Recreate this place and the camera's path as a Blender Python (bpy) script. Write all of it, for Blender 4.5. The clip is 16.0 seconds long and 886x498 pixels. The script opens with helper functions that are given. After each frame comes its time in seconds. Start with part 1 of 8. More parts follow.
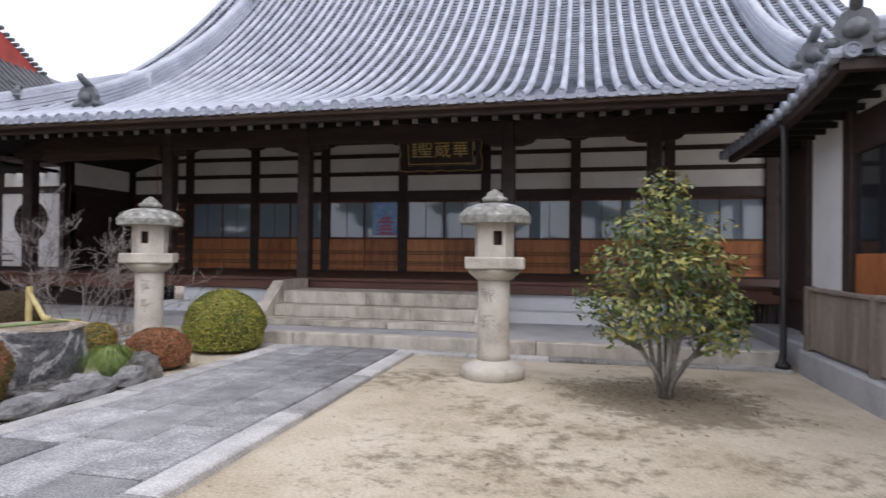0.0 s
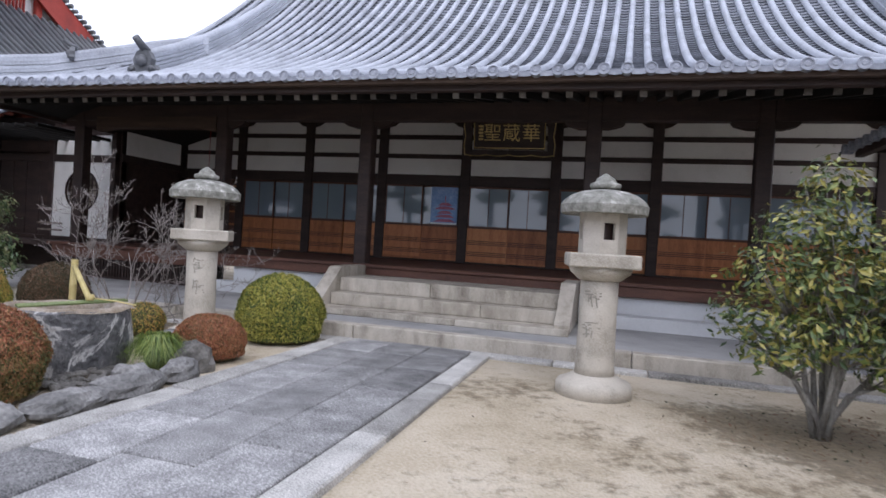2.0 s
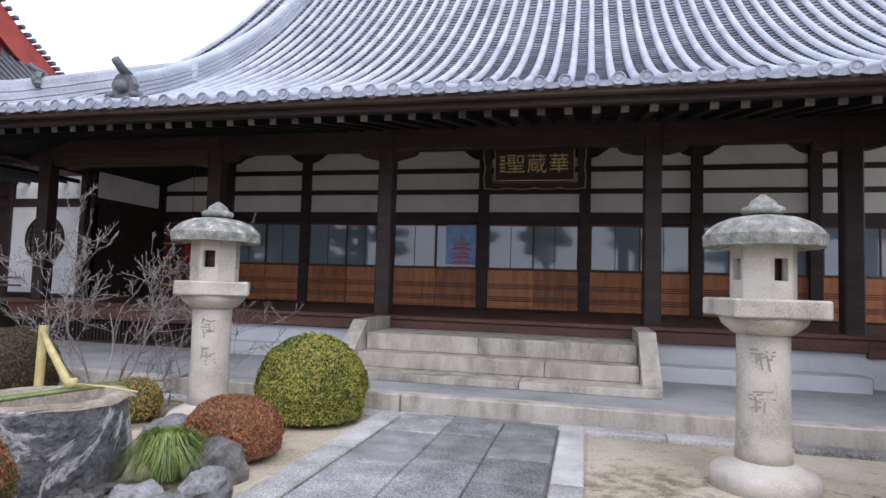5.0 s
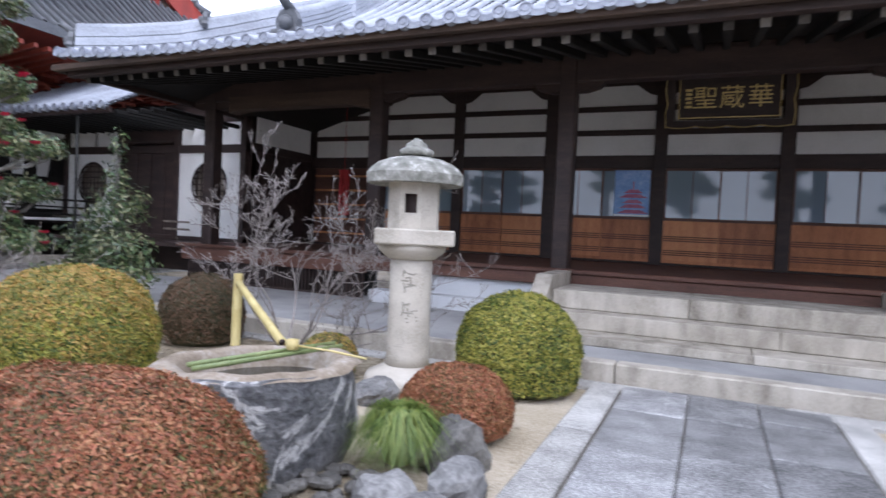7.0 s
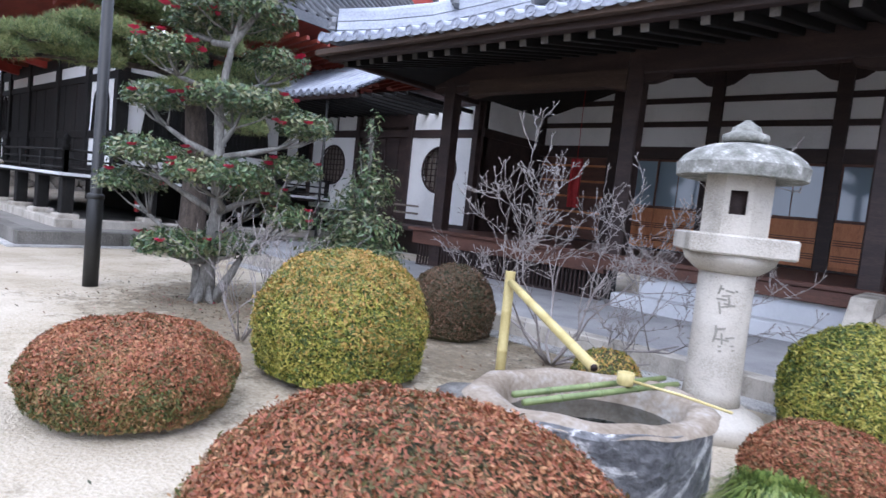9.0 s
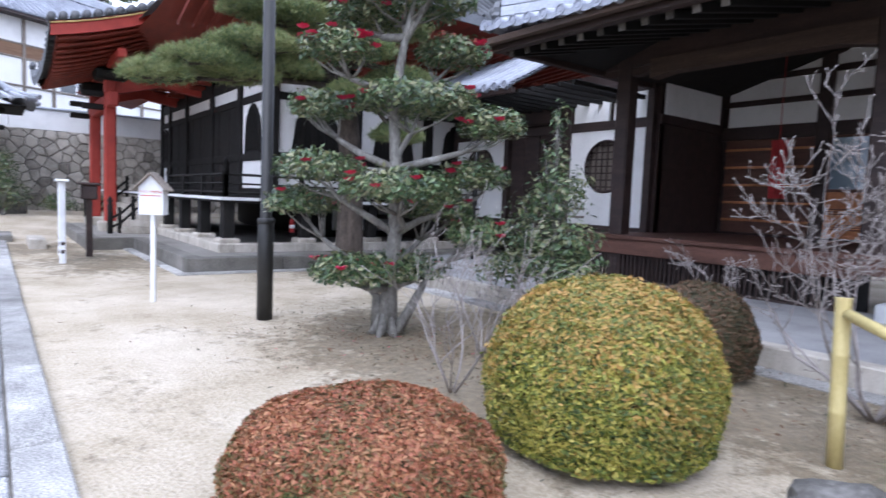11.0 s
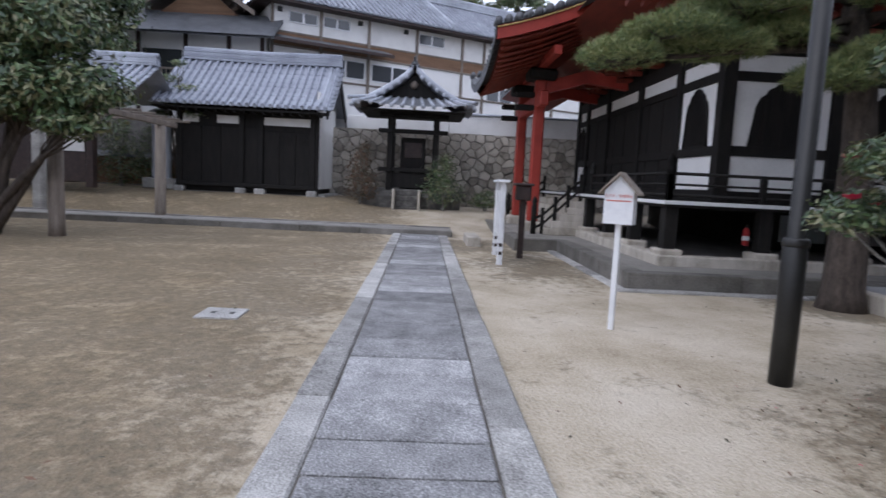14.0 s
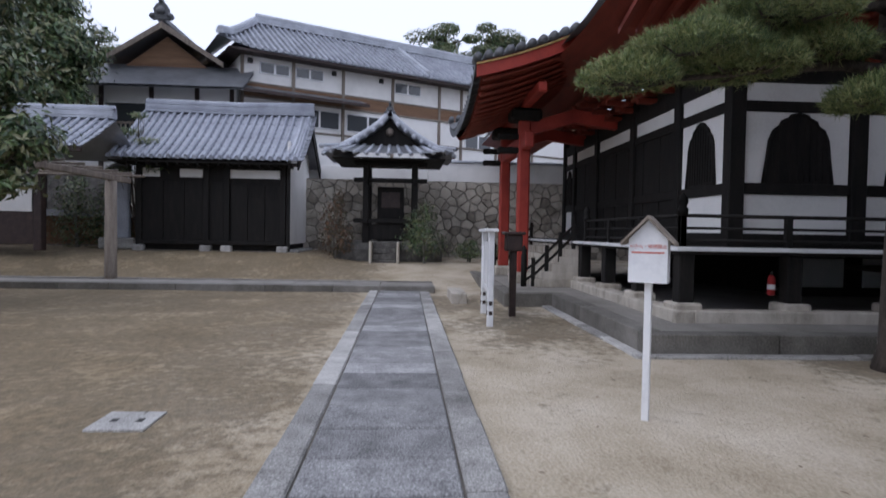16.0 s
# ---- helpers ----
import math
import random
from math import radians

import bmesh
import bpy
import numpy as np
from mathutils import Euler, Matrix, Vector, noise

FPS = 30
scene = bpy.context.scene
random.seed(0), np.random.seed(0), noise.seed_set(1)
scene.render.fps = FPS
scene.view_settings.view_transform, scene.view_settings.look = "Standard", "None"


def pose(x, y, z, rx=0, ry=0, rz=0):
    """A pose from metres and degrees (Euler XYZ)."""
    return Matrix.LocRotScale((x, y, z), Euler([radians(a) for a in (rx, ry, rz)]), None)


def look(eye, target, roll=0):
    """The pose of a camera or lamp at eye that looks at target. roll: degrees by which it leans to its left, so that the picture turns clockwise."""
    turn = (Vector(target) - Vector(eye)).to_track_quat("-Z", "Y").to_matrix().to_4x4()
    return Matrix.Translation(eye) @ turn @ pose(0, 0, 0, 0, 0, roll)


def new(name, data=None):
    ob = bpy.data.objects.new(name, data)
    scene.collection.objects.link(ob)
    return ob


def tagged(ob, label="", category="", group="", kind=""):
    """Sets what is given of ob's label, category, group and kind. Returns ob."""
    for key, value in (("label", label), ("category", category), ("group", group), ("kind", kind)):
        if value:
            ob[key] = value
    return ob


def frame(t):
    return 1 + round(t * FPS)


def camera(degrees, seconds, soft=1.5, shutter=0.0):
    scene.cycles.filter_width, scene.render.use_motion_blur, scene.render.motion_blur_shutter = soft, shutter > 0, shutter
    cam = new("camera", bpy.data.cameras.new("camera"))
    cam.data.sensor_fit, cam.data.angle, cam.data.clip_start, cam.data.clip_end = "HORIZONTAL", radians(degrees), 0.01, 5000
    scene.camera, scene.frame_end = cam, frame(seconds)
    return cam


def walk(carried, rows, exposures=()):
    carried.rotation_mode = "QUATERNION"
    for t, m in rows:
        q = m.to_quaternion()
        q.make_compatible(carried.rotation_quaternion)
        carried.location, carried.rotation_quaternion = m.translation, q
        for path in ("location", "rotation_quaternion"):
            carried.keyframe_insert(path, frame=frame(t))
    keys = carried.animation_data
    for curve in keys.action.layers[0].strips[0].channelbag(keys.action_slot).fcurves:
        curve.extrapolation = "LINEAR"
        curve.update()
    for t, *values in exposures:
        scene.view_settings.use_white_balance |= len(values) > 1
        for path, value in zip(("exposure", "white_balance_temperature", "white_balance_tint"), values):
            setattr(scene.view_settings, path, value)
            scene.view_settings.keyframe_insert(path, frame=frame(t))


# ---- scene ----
cam = camera(72.5, 16.0, shutter=0.3)
# stops of exposure along the walk
EXPOSURES = [(t, stops, kelvin, 17) for t, stops, kelvin in ((0.0, 0.12, 6650), (1.5, 0.05, 6350), (3.0, 0.12, 6350), (5.5, 0.38, 6300), (8.0, 0.7, 5850), (10.5, 0.78, 5750), (12.5, 0.33, 6050), (14.0, -0.22, 6100), (15.2, -0.45, 6150), (16.0, -0.45, 6150))]
PATH = [
    (0.0, -0.233, -0.214, 1.537, 90.51, -0.58, 12.84),
    (0.5, -0.476, 0.022, 1.524, 91.04, -1.81, 19.82),
    (1.0, -0.692, 0.279, 1.522, 90.40, -0.93, 21.82),
    (1.5, -0.855, 0.453, 1.504, 87.78, -5.55, 16.92),
    (2.0, -1.133, 0.703, 1.530, 89.38, -3.43, 16.30),
    (2.5, -1.367, 1.034, 1.532, 92.02, -1.93, 18.04),
    (3.0, -1.638, 1.284, 1.511, 89.75, -1.78, 15.51),
    (5.5, -3.044, 2.207, 1.539, 93.92, -1.80, 13.26),
    (6.0, -3.351, 2.425, 1.519, 93.13, 0.11, 18.71),
    (6.5, -3.714, 2.549, 1.526, 90.19, -2.97, 18.14),
    (7.0, -4.077, 2.659, 1.505, 88.30, -2.72, 24.05),
    (7.5, -4.410, 2.815, 1.496, 91.42, -0.20, 33.54),
    (8.0, -4.660, 2.884, 1.482, 87.18, -3.11, 37.40),
    (10.5, -6.482, 3.061, 1.524, 87.26, -4.12, 47.66),
    (11.0, -6.893, 3.138, 1.481, 85.42, -2.31, 53.23),
    (11.5, -7.266, 3.103, 1.515, 87.23, -3.57, 61.79),
    (12.0, -7.685, 3.028, 1.543, 85.96, -2.33, 60.21),
    (12.5, -8.052, 2.980, 1.472, 86.30, -2.47, 65.22),
    (13.0, -8.423, 3.004, 1.496, 86.34, -1.59, 73.15),
    (13.5, -8.812, 2.881, 1.502, 84.55, -4.86, 81.40),
    (14.0, -9.144, 2.741, 1.497, 83.69, -2.82, 88.21),
    (14.5, -9.488, 2.758, 1.507, 83.65, -3.55, 95.53),
    (15.0, -9.803, 2.792, 1.473, 82.65, -0.32, 88.71),
    (15.5, -10.263, 2.787, 1.536, 83.20, -1.28, 87.00),
    (16.0, -10.687, 2.828, 1.531, 88.39, -1.03, 86.45),
]
walk(cam, [(t, pose(x, y, z, rx, ry, rz)) for t, x, y, z, rx, ry, rz in PATH], EXPOSURES)

# ---- world and sun: bright overcast winter sky ----
world = bpy.data.worlds.new("overcast_sky")
scene.world = world
world.use_nodes = True
wn, wl = world.node_tree.nodes, world.node_tree.links
wn.clear()
w_sky = wn.new("ShaderNodeTexSky")
w_sky.sky_type = "NISHITA"
w_sky.sun_disc = False
w_sky.sun_elevation, w_sky.sun_rotation = radians(50), radians(143)
w_sky.air_density, w_sky.dust_density, w_sky.ozone_density = 1.0, 1.0, 1.5
w_hsv = wn.new("ShaderNodeHueSaturation")
w_hsv.inputs["Saturation"].default_value = 0.5
w_bg = wn.new("ShaderNodeBackground")
w_bg.inputs["Strength"].default_value = 0.182
w_out = wn.new("ShaderNodeOutputWorld")
wl.new(w_sky.outputs[0], w_hsv.inputs["Color"])
# a closed, even cloud layer over the clear sky
w_mix = wn.new("ShaderNodeMixRGB")
w_mix.inputs[0].default_value = 0.8
w_mix.inputs[2].default_value = (8.3, 9.0, 10.3, 1)
wl.new(w_hsv.outputs[0], w_mix.inputs[1])
wl.new(w_mix.outputs[0], w_bg.inputs["Color"])
wl.new(w_bg.outputs[0], w_out.inputs["Surface"])
sun_data = bpy.data.lights.new("sun", "SUN")
sun_data.energy, sun_data.angle, sun_data.color = 0.75, radians(35), (1.0, 0.97, 0.93)
sun = new("sun", sun_data)
sun.matrix_world = look((12, -16, 24), (0, 0, 0))


# ---- mesh and material helpers ----
class Mesh:
    """Collects vertices and faces of one part, in world coordinates."""

    def __init__(self):
        self.v, self.f, self.smooth = [], [], []

    def add(self, verts, faces, smooth=False):
        n = len(self.v)
        self.v.extend(tuple(p) for p in verts)
        self.f.extend(tuple(i + n for i in q) for q in faces)
        self.smooth.extend([smooth] * len(faces))
        return self

    def box(self, x0, x1, y0, y1, z0, z1, c=0.0, m=None):
        """A box with chamfered edges of width c."""
        x0, x1, y0, y1, z0, z1 = min(x0, x1), max(x0, x1), min(y0, y1), max(y0, y1), min(z0, z1), max(z0, z1)
        c = min(c, 0.45 * min(x1 - x0, y1 - y0, z1 - z0))
        if c <= 0:
            v = [(x, y, z) for z in (z0, z1) for y in (y0, y1) for x in (x0, x1)]
            f = [(0, 2, 3, 1), (4, 5, 7, 6), (0, 1, 5, 4), (2, 6, 7, 3), (0, 4, 6, 2), (1, 3, 7, 5)]
        else:
            v, ids = [], {}
            lo, hi = (x0, y0, z0), (x1, y1, z1)
            for sx in (0, 1):
                for sy in (0, 1):
                    for sz in (0, 1):
                        s = (sx, sy, sz)
                        for a in range(3):
                            p = [(hi if s[k] else lo)[k] for k in range(3)]
                            for k in range(3):
                                if k != a:
                                    p[k] += -c if s[k] else c
                            ids[s, a] = len(v)
                            v.append(p)
            f = []
            for a in range(3):
                b, d = (a + 1) % 3, (a + 2) % 3
                for side in (0, 1):
                    q = []
                    for u, w in ((0, 0), (1, 0), (1, 1), (0, 1)):
                        s = [0, 0, 0]
                        s[a], s[b], s[d] = side, u, w
                        q.append(ids[tuple(s), a])
                    f.append(q if side else q[::-1])
                for u in (0, 1):
                    for w in (0, 1):
                        s0, s1 = [0, 0, 0], [0, 0, 0]
                        s0[b] = s1[b] = u
                        s0[d] = s1[d] = w
                        s1[a] = 1
                        s0, s1 = tuple(s0), tuple(s1)
                        q = [ids[s0, b], ids[s1, b], ids[s1, d], ids[s0, d]]
                        f.append(q if (u + w) % 2 else q[::-1])
            for s in [(i, j, k) for i in (0, 1) for j in (0, 1) for k in (0, 1)]:
                q = [ids[s, 0], ids[s, 1], ids[s, 2]]
                f.append(q if sum(s) % 2 else q[::-1])
        if m is not None:
            v = [m @ Vector(p) for p in v]
        return self.add(v, f)

    def prism(self, outline, axis, a, b):
        """An outline of (u, w) pairs pulled from a to b along axis 0, 1 or 2."""
        n = len(outline)

        def at(u, w, s):
            return {0: (s, u, w), 1: (u, s, w), 2: (u, w, s)}[axis]
        v = [at(u, w, a) for u, w in outline] + [at(u, w, b) for u, w in outline]
        f = [tuple(range(n))[::-1], tuple(range(n, 2 * n))]
        f += [(i, (i + 1) % n, n + (i + 1) % n, n + i) for i in range(n)]
        return self.add(v, f)

    def lathe(self, cx, cy, profile, n=24, smooth=True, square=0.0, spin=0.0):
        """A turned shape: (radius, z) pairs from the bottom up. square: 1 gives four sides."""
        v, f = [], []
        for r, z in profile:
            for k in range(n):
                a = 2 * math.pi * k / n + spin
                q = 1.0
                if square:
                    q = 1 + square * (1 / max(abs(math.cos(a - spin)), abs(math.sin(a - spin))) - 1)
                v.append((cx + r * q * math.cos(a), cy + r * q * math.sin(a), z))
        for i in range(len(profile) - 1):
            for k in range(n):
                f.append((i * n + k, i * n + (k + 1) % n, (i + 1) * n + (k + 1) % n, (i + 1) * n + k))
        f.append(tuple(range(n))[::-1])
        f.append(tuple((len(profile) - 1) * n + k for k in range(n)))
        return self.add(v, f, smooth)

    def tube(self, path, radii, n=8, smooth=True, caps=True):
        """A round limb along a path, with a radius at each point."""
        path = [Vector(p) for p in path]
        if not hasattr(radii, "__len__"):
            radii = [radii] * len(path)
        v, f = [], []
        side = None
        for i, p in enumerate(path):
            d = (path[min(i + 1, len(path) - 1)] - path[max(i - 1, 0)])
            d = d.normalized() if d.length > 1e-9 else Vector((0, 0, 1))
            if side is None:
                side = d.cross(Vector((0.31, 0.17, 0.93)))
                if side.length < 0.1:
                    side = d.cross(Vector((1, 0, 0)))
            side = (side - d * side.dot(d)).normalized()
            up = d.cross(side)
            for k in range(n):
                a = 2 * math.pi * k / n
                v.append(p + (side * math.cos(a) + up * math.sin(a)) * radii[i])
        for i in range(len(path) - 1):
            for k in range(n):
                f.append((i * n + k, i * n + (k + 1) % n, (i + 1) * n + (k + 1) % n, (i + 1) * n + k))
        if caps:
            f.append(tuple(range(n))[::-1])
            f.append(tuple((len(path) - 1) * n + k for k in range(n)))
        return self.add(v, f, smooth)

    def grid(self, rows, smooth=True):
        """A sheet from rows of points."""
        w = len(rows[0])
        return self.add([p for r in rows for p in r],
                        [(i * w + j, i * w + j + 1, (i + 1) * w + j + 1, (i + 1) * w + j)
                         for i in range(len(rows) - 1) for j in range(w - 1)], smooth)

    def data(self, name, material):
        me = bpy.data.meshes.new(name)
        me.from_pydata(self.v, [], self.f)
        me.polygons.foreach_set("use_smooth", self.smooth)
        me.materials.append(material)
        me.update()
        return me


def part(name, mesh, material, parent=None, label="", kind=""):
    """One mesh object under a thing (an Empty at its base) or under a part."""
    ob = new(name, mesh.data(name, material))
    if parent is not None:
        ob.parent = parent
        if parent.type == "EMPTY":
            ob.matrix_parent_inverse = Matrix.Translation(-parent.location)
    return tagged(ob, label, kind=kind)


def piece(name, data, parent, m):
    """One more object on shared mesh data."""
    ob = new(name, data)
    ob.parent = parent
    if parent is not None and parent.type == "EMPTY":
        ob.matrix_parent_inverse = Matrix.Translation(-parent.location)
    ob.matrix_basis = m
    return ob


def thing(name, at, label, category, group="", kind=""):
    ob = new(name)
    ob.location = at
    ob.empty_display_size = 0.2
    return tagged(ob, label, category, group, kind)


def leaves(mesh, pos, nor, size, rng, stretch=1.6, spread=0.7):
    """Small folded leaves at the points pos, facing roughly along nor."""
    n = len(pos)
    d = nor + rng.normal(0, spread, (n, 3))
    d /= np.linalg.norm(d, axis=1)[:, None] + 1e-9
    a = np.cross(d, rng.normal(0, 1, (n, 3)))
    a /= np.linalg.norm(a, axis=1)[:, None] + 1e-9
    b = np.cross(d, a)
    s = size * rng.uniform(0.6, 1.25, (n, 1))
    v = np.stack([pos - a * s * stretch, pos - b * s * 0.5 + d * s * 0.12, pos + a * s * stretch, pos + b * s * 0.5 + d * s * 0.12], 1)
    base = len(mesh.v)
    mesh.v.extend(map(tuple, v.reshape(-1, 3).tolist()))
    ids = (np.arange(n)[:, None] * 4 + np.arange(4)[None, :] + base).tolist()
    mesh.f.extend(map(tuple, ids))
    mesh.smooth.extend([False] * n)
    return mesh


def material(name, colours, rough=0.7, scale=4.0, fine=60.0, bump=0.15, metal=0.0, vary=0.0, island=0.0, fine_mix=0.35,
             stretch=(1, 1, 1), spec=0.5, bump_size=0.01, detail=5.0, coords="Object", sheen=0.0):
    """A surface with colours blotched at two scales, a little relief, and a tint that varies from piece to piece."""
    m = bpy.data.materials.new(name)
    m.use_nodes = True
    n, l = m.node_tree.nodes, m.node_tree.links
    b = n["Principled BSDF"]
    b.inputs["Roughness"].default_value = rough
    b.inputs["Metallic"].default_value = metal
    b.inputs["Specular IOR Level"].default_value = spec
    tc = n.new("ShaderNodeTexCoord")
    mp = n.new("ShaderNodeMapping")
    mp.inputs["Scale"].default_value = stretch
    l.new(tc.outputs[coords], mp.inputs["Vector"])
    big = n.new("ShaderNodeTexNoise")
    big.inputs["Scale"].default_value = scale
    big.inputs["Detail"].default_value = detail
    big.inputs["Roughness"].default_value = 0.6
    small = n.new("ShaderNodeTexNoise")
    small.inputs["Scale"].default_value = fine
    small.inputs["Detail"].default_value = 3.0
    for t in (big, small):
        l.new(mp.outputs[0], t.inputs["Vector"])
    ramp = n.new("ShaderNodeValToRGB")
    el = ramp.color_ramp.elements
    k = len(colours)
    while len(el) < k:
        el.new(0.5)
    for i, c in enumerate(colours):
        el[i].position = 0.3 + 0.4 * i / max(1, k - 1)
        el[i].color = (*c, 1)
    mixv = n.new("ShaderNodeMath")
    mixv.operation = "MULTIPLY_ADD"
    mixv.inputs[1].default_value = fine_mix
    sub = n.new("ShaderNodeMath")
    sub.operation = "MULTIPLY_ADD"
    sub.inputs[1].default_value = 1 - fine_mix
    sub.inputs[2].default_value = 0.0
    l.new(big.outputs["Fac"], sub.inputs[0])
    l.new(small.outputs["Fac"], mixv.inputs[0])
    l.new(sub.outputs[0], mixv.inputs[2])
    fac = mixv.outputs[0]
    for amount, socket in ((vary, "object"), (island, "island")):
        if amount:
            src = n.new("ShaderNodeObjectInfo").outputs["Random"] if socket == "object" else n.new("ShaderNodeNewGeometry").outputs["Random Per Island"]
            mul = n.new("ShaderNodeMath")
            mul.operation = "MULTIPLY_ADD"
            mul.inputs[1].default_value = amount
            l.new(src, mul.inputs[0])
            mul2 = n.new("ShaderNodeMath")
            mul2.operation = "SUBTRACT"
            mul2.inputs[1].default_value = amount / 2
            l.new(fac, mul.inputs[2])
            l.new(mul.outputs[0], mul2.inputs[0])
            fac = mul2.outputs[0]
    l.new(fac, ramp.inputs[0])
    l.new(ramp.outputs[0], b.inputs["Base Color"])
    if bump:
        bp = n.new("ShaderNodeBump")
        bp.inputs["Strength"].default_value = bump
        bp.inputs["Distance"].default_value = bump_size
        l.new(small.outputs["Fac"], bp.inputs["Height"])
        l.new(bp.outputs[0], b.inputs["Normal"])
    return m


# ---- materials ----
SAND = material("sand", [(0.24, 0.185, 0.12), (0.44, 0.37, 0.262), (0.58, 0.505, 0.388), (0.67, 0.6, 0.485)], 0.95, 0.8, 38.0, 1.0, fine_mix=0.34, bump_size=0.02, detail=14)
GRANITE = material("granite_slab", [(0.05, 0.05, 0.05), (0.18, 0.179, 0.178), (0.33, 0.328, 0.326), (0.66, 0.655, 0.65)], 0.8, 3.0, 75.0, 1.0, vary=0.16, fine_mix=0.62, bump_size=0.012, detail=10)
KERB = material("kerb_granite", [(0.09, 0.086, 0.08), (0.34, 0.332, 0.312), (0.66, 0.645, 0.61)], 0.85, 2.2, 75.0, 0.8, vary=0.2, fine_mix=0.58, bump_size=0.008, detail=9)
STEP = material("step_granite", [(0.17, 0.15, 0.12), (0.45, 0.41, 0.345), (0.63, 0.59, 0.52)], 0.85, 1.6, 60.0, 0.5, vary=0.1, fine_mix=0.3, detail=12, stretch=(2.2, 2.2, 0.7))
JOINT = material("dirt_joints", [(0.07, 0.063, 0.053), (0.13, 0.118, 0.1), (0.2, 0.183, 0.155)], 0.95, 5.0, 60.0, 0.5)
TERRACE = material("terrace_stone", [(0.2, 0.2, 0.2), (0.34, 0.34, 0.34), (0.45, 0.45, 0.45)], 0.8, 1.0, 40.0, 0.3, fine_mix=0.3)
LANTERN = material("lantern_granite", [(0.22, 0.2, 0.16), (0.48, 0.44, 0.375), (0.6, 0.56, 0.49)], 0.85, 2.6, 80.0, 0.35, fine_mix=0.35)
LICHEN = material("lichened_granite", [(0.09, 0.09, 0.075), (0.18, 0.18, 0.155), (0.3, 0.295, 0.265), (0.7, 0.69, 0.65)], 0.9, 9.0, 60.0, 0.6, fine_mix=0.25, detail=9)
PLASTER = material("white_plaster", [(0.66, 0.65, 0.63), (0.79, 0.78, 0.76), (0.83, 0.82, 0.8)], 0.9, 0.8, 25.0, 0.1, fine_mix=0.2)
PLASTER_BASE = material("grey_plaster_base", [(0.45, 0.46, 0.47), (0.58, 0.59, 0.6), (0.66, 0.67, 0.68)], 0.9, 0.8, 25.0, 0.1, fine_mix=0.2)
DARK_WOOD = material("dark_wood", [(0.014, 0.0085, 0.0075), (0.034, 0.019, 0.016), (0.062, 0.036, 0.029)], 0.6, 2.0, 30.0, 0.25, stretch=(0.6, 3, 3), fine_mix=0.4)
# black stain; on hall, annex and wing eaves it holds their shade
BLACK_WOOD = material("black_stained_and_shaded_wood", [(0.004, 0.004, 0.004), (0.01, 0.009, 0.008), (0.022, 0.018, 0.015)], 0.75, 2.0, 30.0, 0.25, stretch=(3, 3, 0.6), fine_mix=0.4, spec=0.3)
OLD_KERB = material("weathered_kerb_stone", [(0.07, 0.065, 0.055), (0.17, 0.16, 0.14), (0.29, 0.275, 0.25)], 0.85, 1.4, 40.0, 0.5, vary=0.15, fine_mix=0.35, detail=9)
OLD_PAVING = material("weathered_platform_stone", [(0.15, 0.14, 0.12), (0.25, 0.235, 0.21), (0.34, 0.32, 0.29)], 0.85, 1.0, 40.0, 0.4, fine_mix=0.3, detail=9)
BROWN_WOOD = material("brown_wood", [(0.045, 0.02, 0.013), (0.11, 0.046, 0.03), (0.17, 0.078, 0.05)], 0.6, 1.6, 30.0, 0.2, stretch=(0.6, 4, 4), fine_mix=0.4)
DOOR_WOOD = material("door_wood", [(0.25, 0.08, 0.026), (0.48, 0.17, 0.058), (0.62, 0.26, 0.1)], 0.5, 1.5, 22.0, 0.15, stretch=(5, 5, 0.6), vary=0.2, fine_mix=0.45)
GREY_WOOD = material("weathered_wood", [(0.1, 0.085, 0.07), (0.2, 0.165, 0.135), (0.3, 0.26, 0.215)], 0.8, 2.0, 30.0, 0.3, stretch=(4, 4, 0.6), vary=0.15, fine_mix=0.4)
TILE = material("roof_tile", [(0.24, 0.255, 0.29), (0.37, 0.395, 0.445), (0.5, 0.53, 0.59)], 0.4, 1.2, 26.0, 0.25, vary=0.1, island=0.12, fine_mix=0.4)
# darker than the cover tiles: shade between the rows is in this colour
TILE_PAN = material("roof_pan_tile_shaded", [(0.08, 0.087, 0.103), (0.155, 0.167, 0.195), (0.24, 0.257, 0.295)], 0.45, 1.2, 26.0, 0.3, island=0.25, fine_mix=0.4)
TILE_MID = material("roof_tile_weathered", [(0.17, 0.185, 0.22), (0.27, 0.29, 0.34), (0.38, 0.405, 0.46)], 0.42, 1.2, 26.0, 0.25, vary=0.15, island=0.12, fine_mix=0.4)
TILE_DARK = material("roof_tile_dark", [(0.06, 0.065, 0.07), (0.11, 0.115, 0.125), (0.17, 0.18, 0.19)], 0.5, 1.5, 26.0, 0.3, vary=0.1, fine_mix=0.4)
RED = material("vermilion_paint", [(0.2, 0.02, 0.012), (0.34, 0.034, 0.02), (0.42, 0.055, 0.032)], 0.6, 1.5, 30.0, 0.15, fine_mix=0.3)
GOLD = material("gold_leaf", [(0.42, 0.3, 0.1), (0.64, 0.48, 0.19), (0.76, 0.6, 0.28)], 0.45, 8.0, 60.0, 0.1, metal=0.35)
BLACK = material("black_metal", [(0.008, 0.008, 0.008), (0.014, 0.014, 0.013), (0.022, 0.022, 0.02)], 0.5, 3.0, 50.0, 0.1)


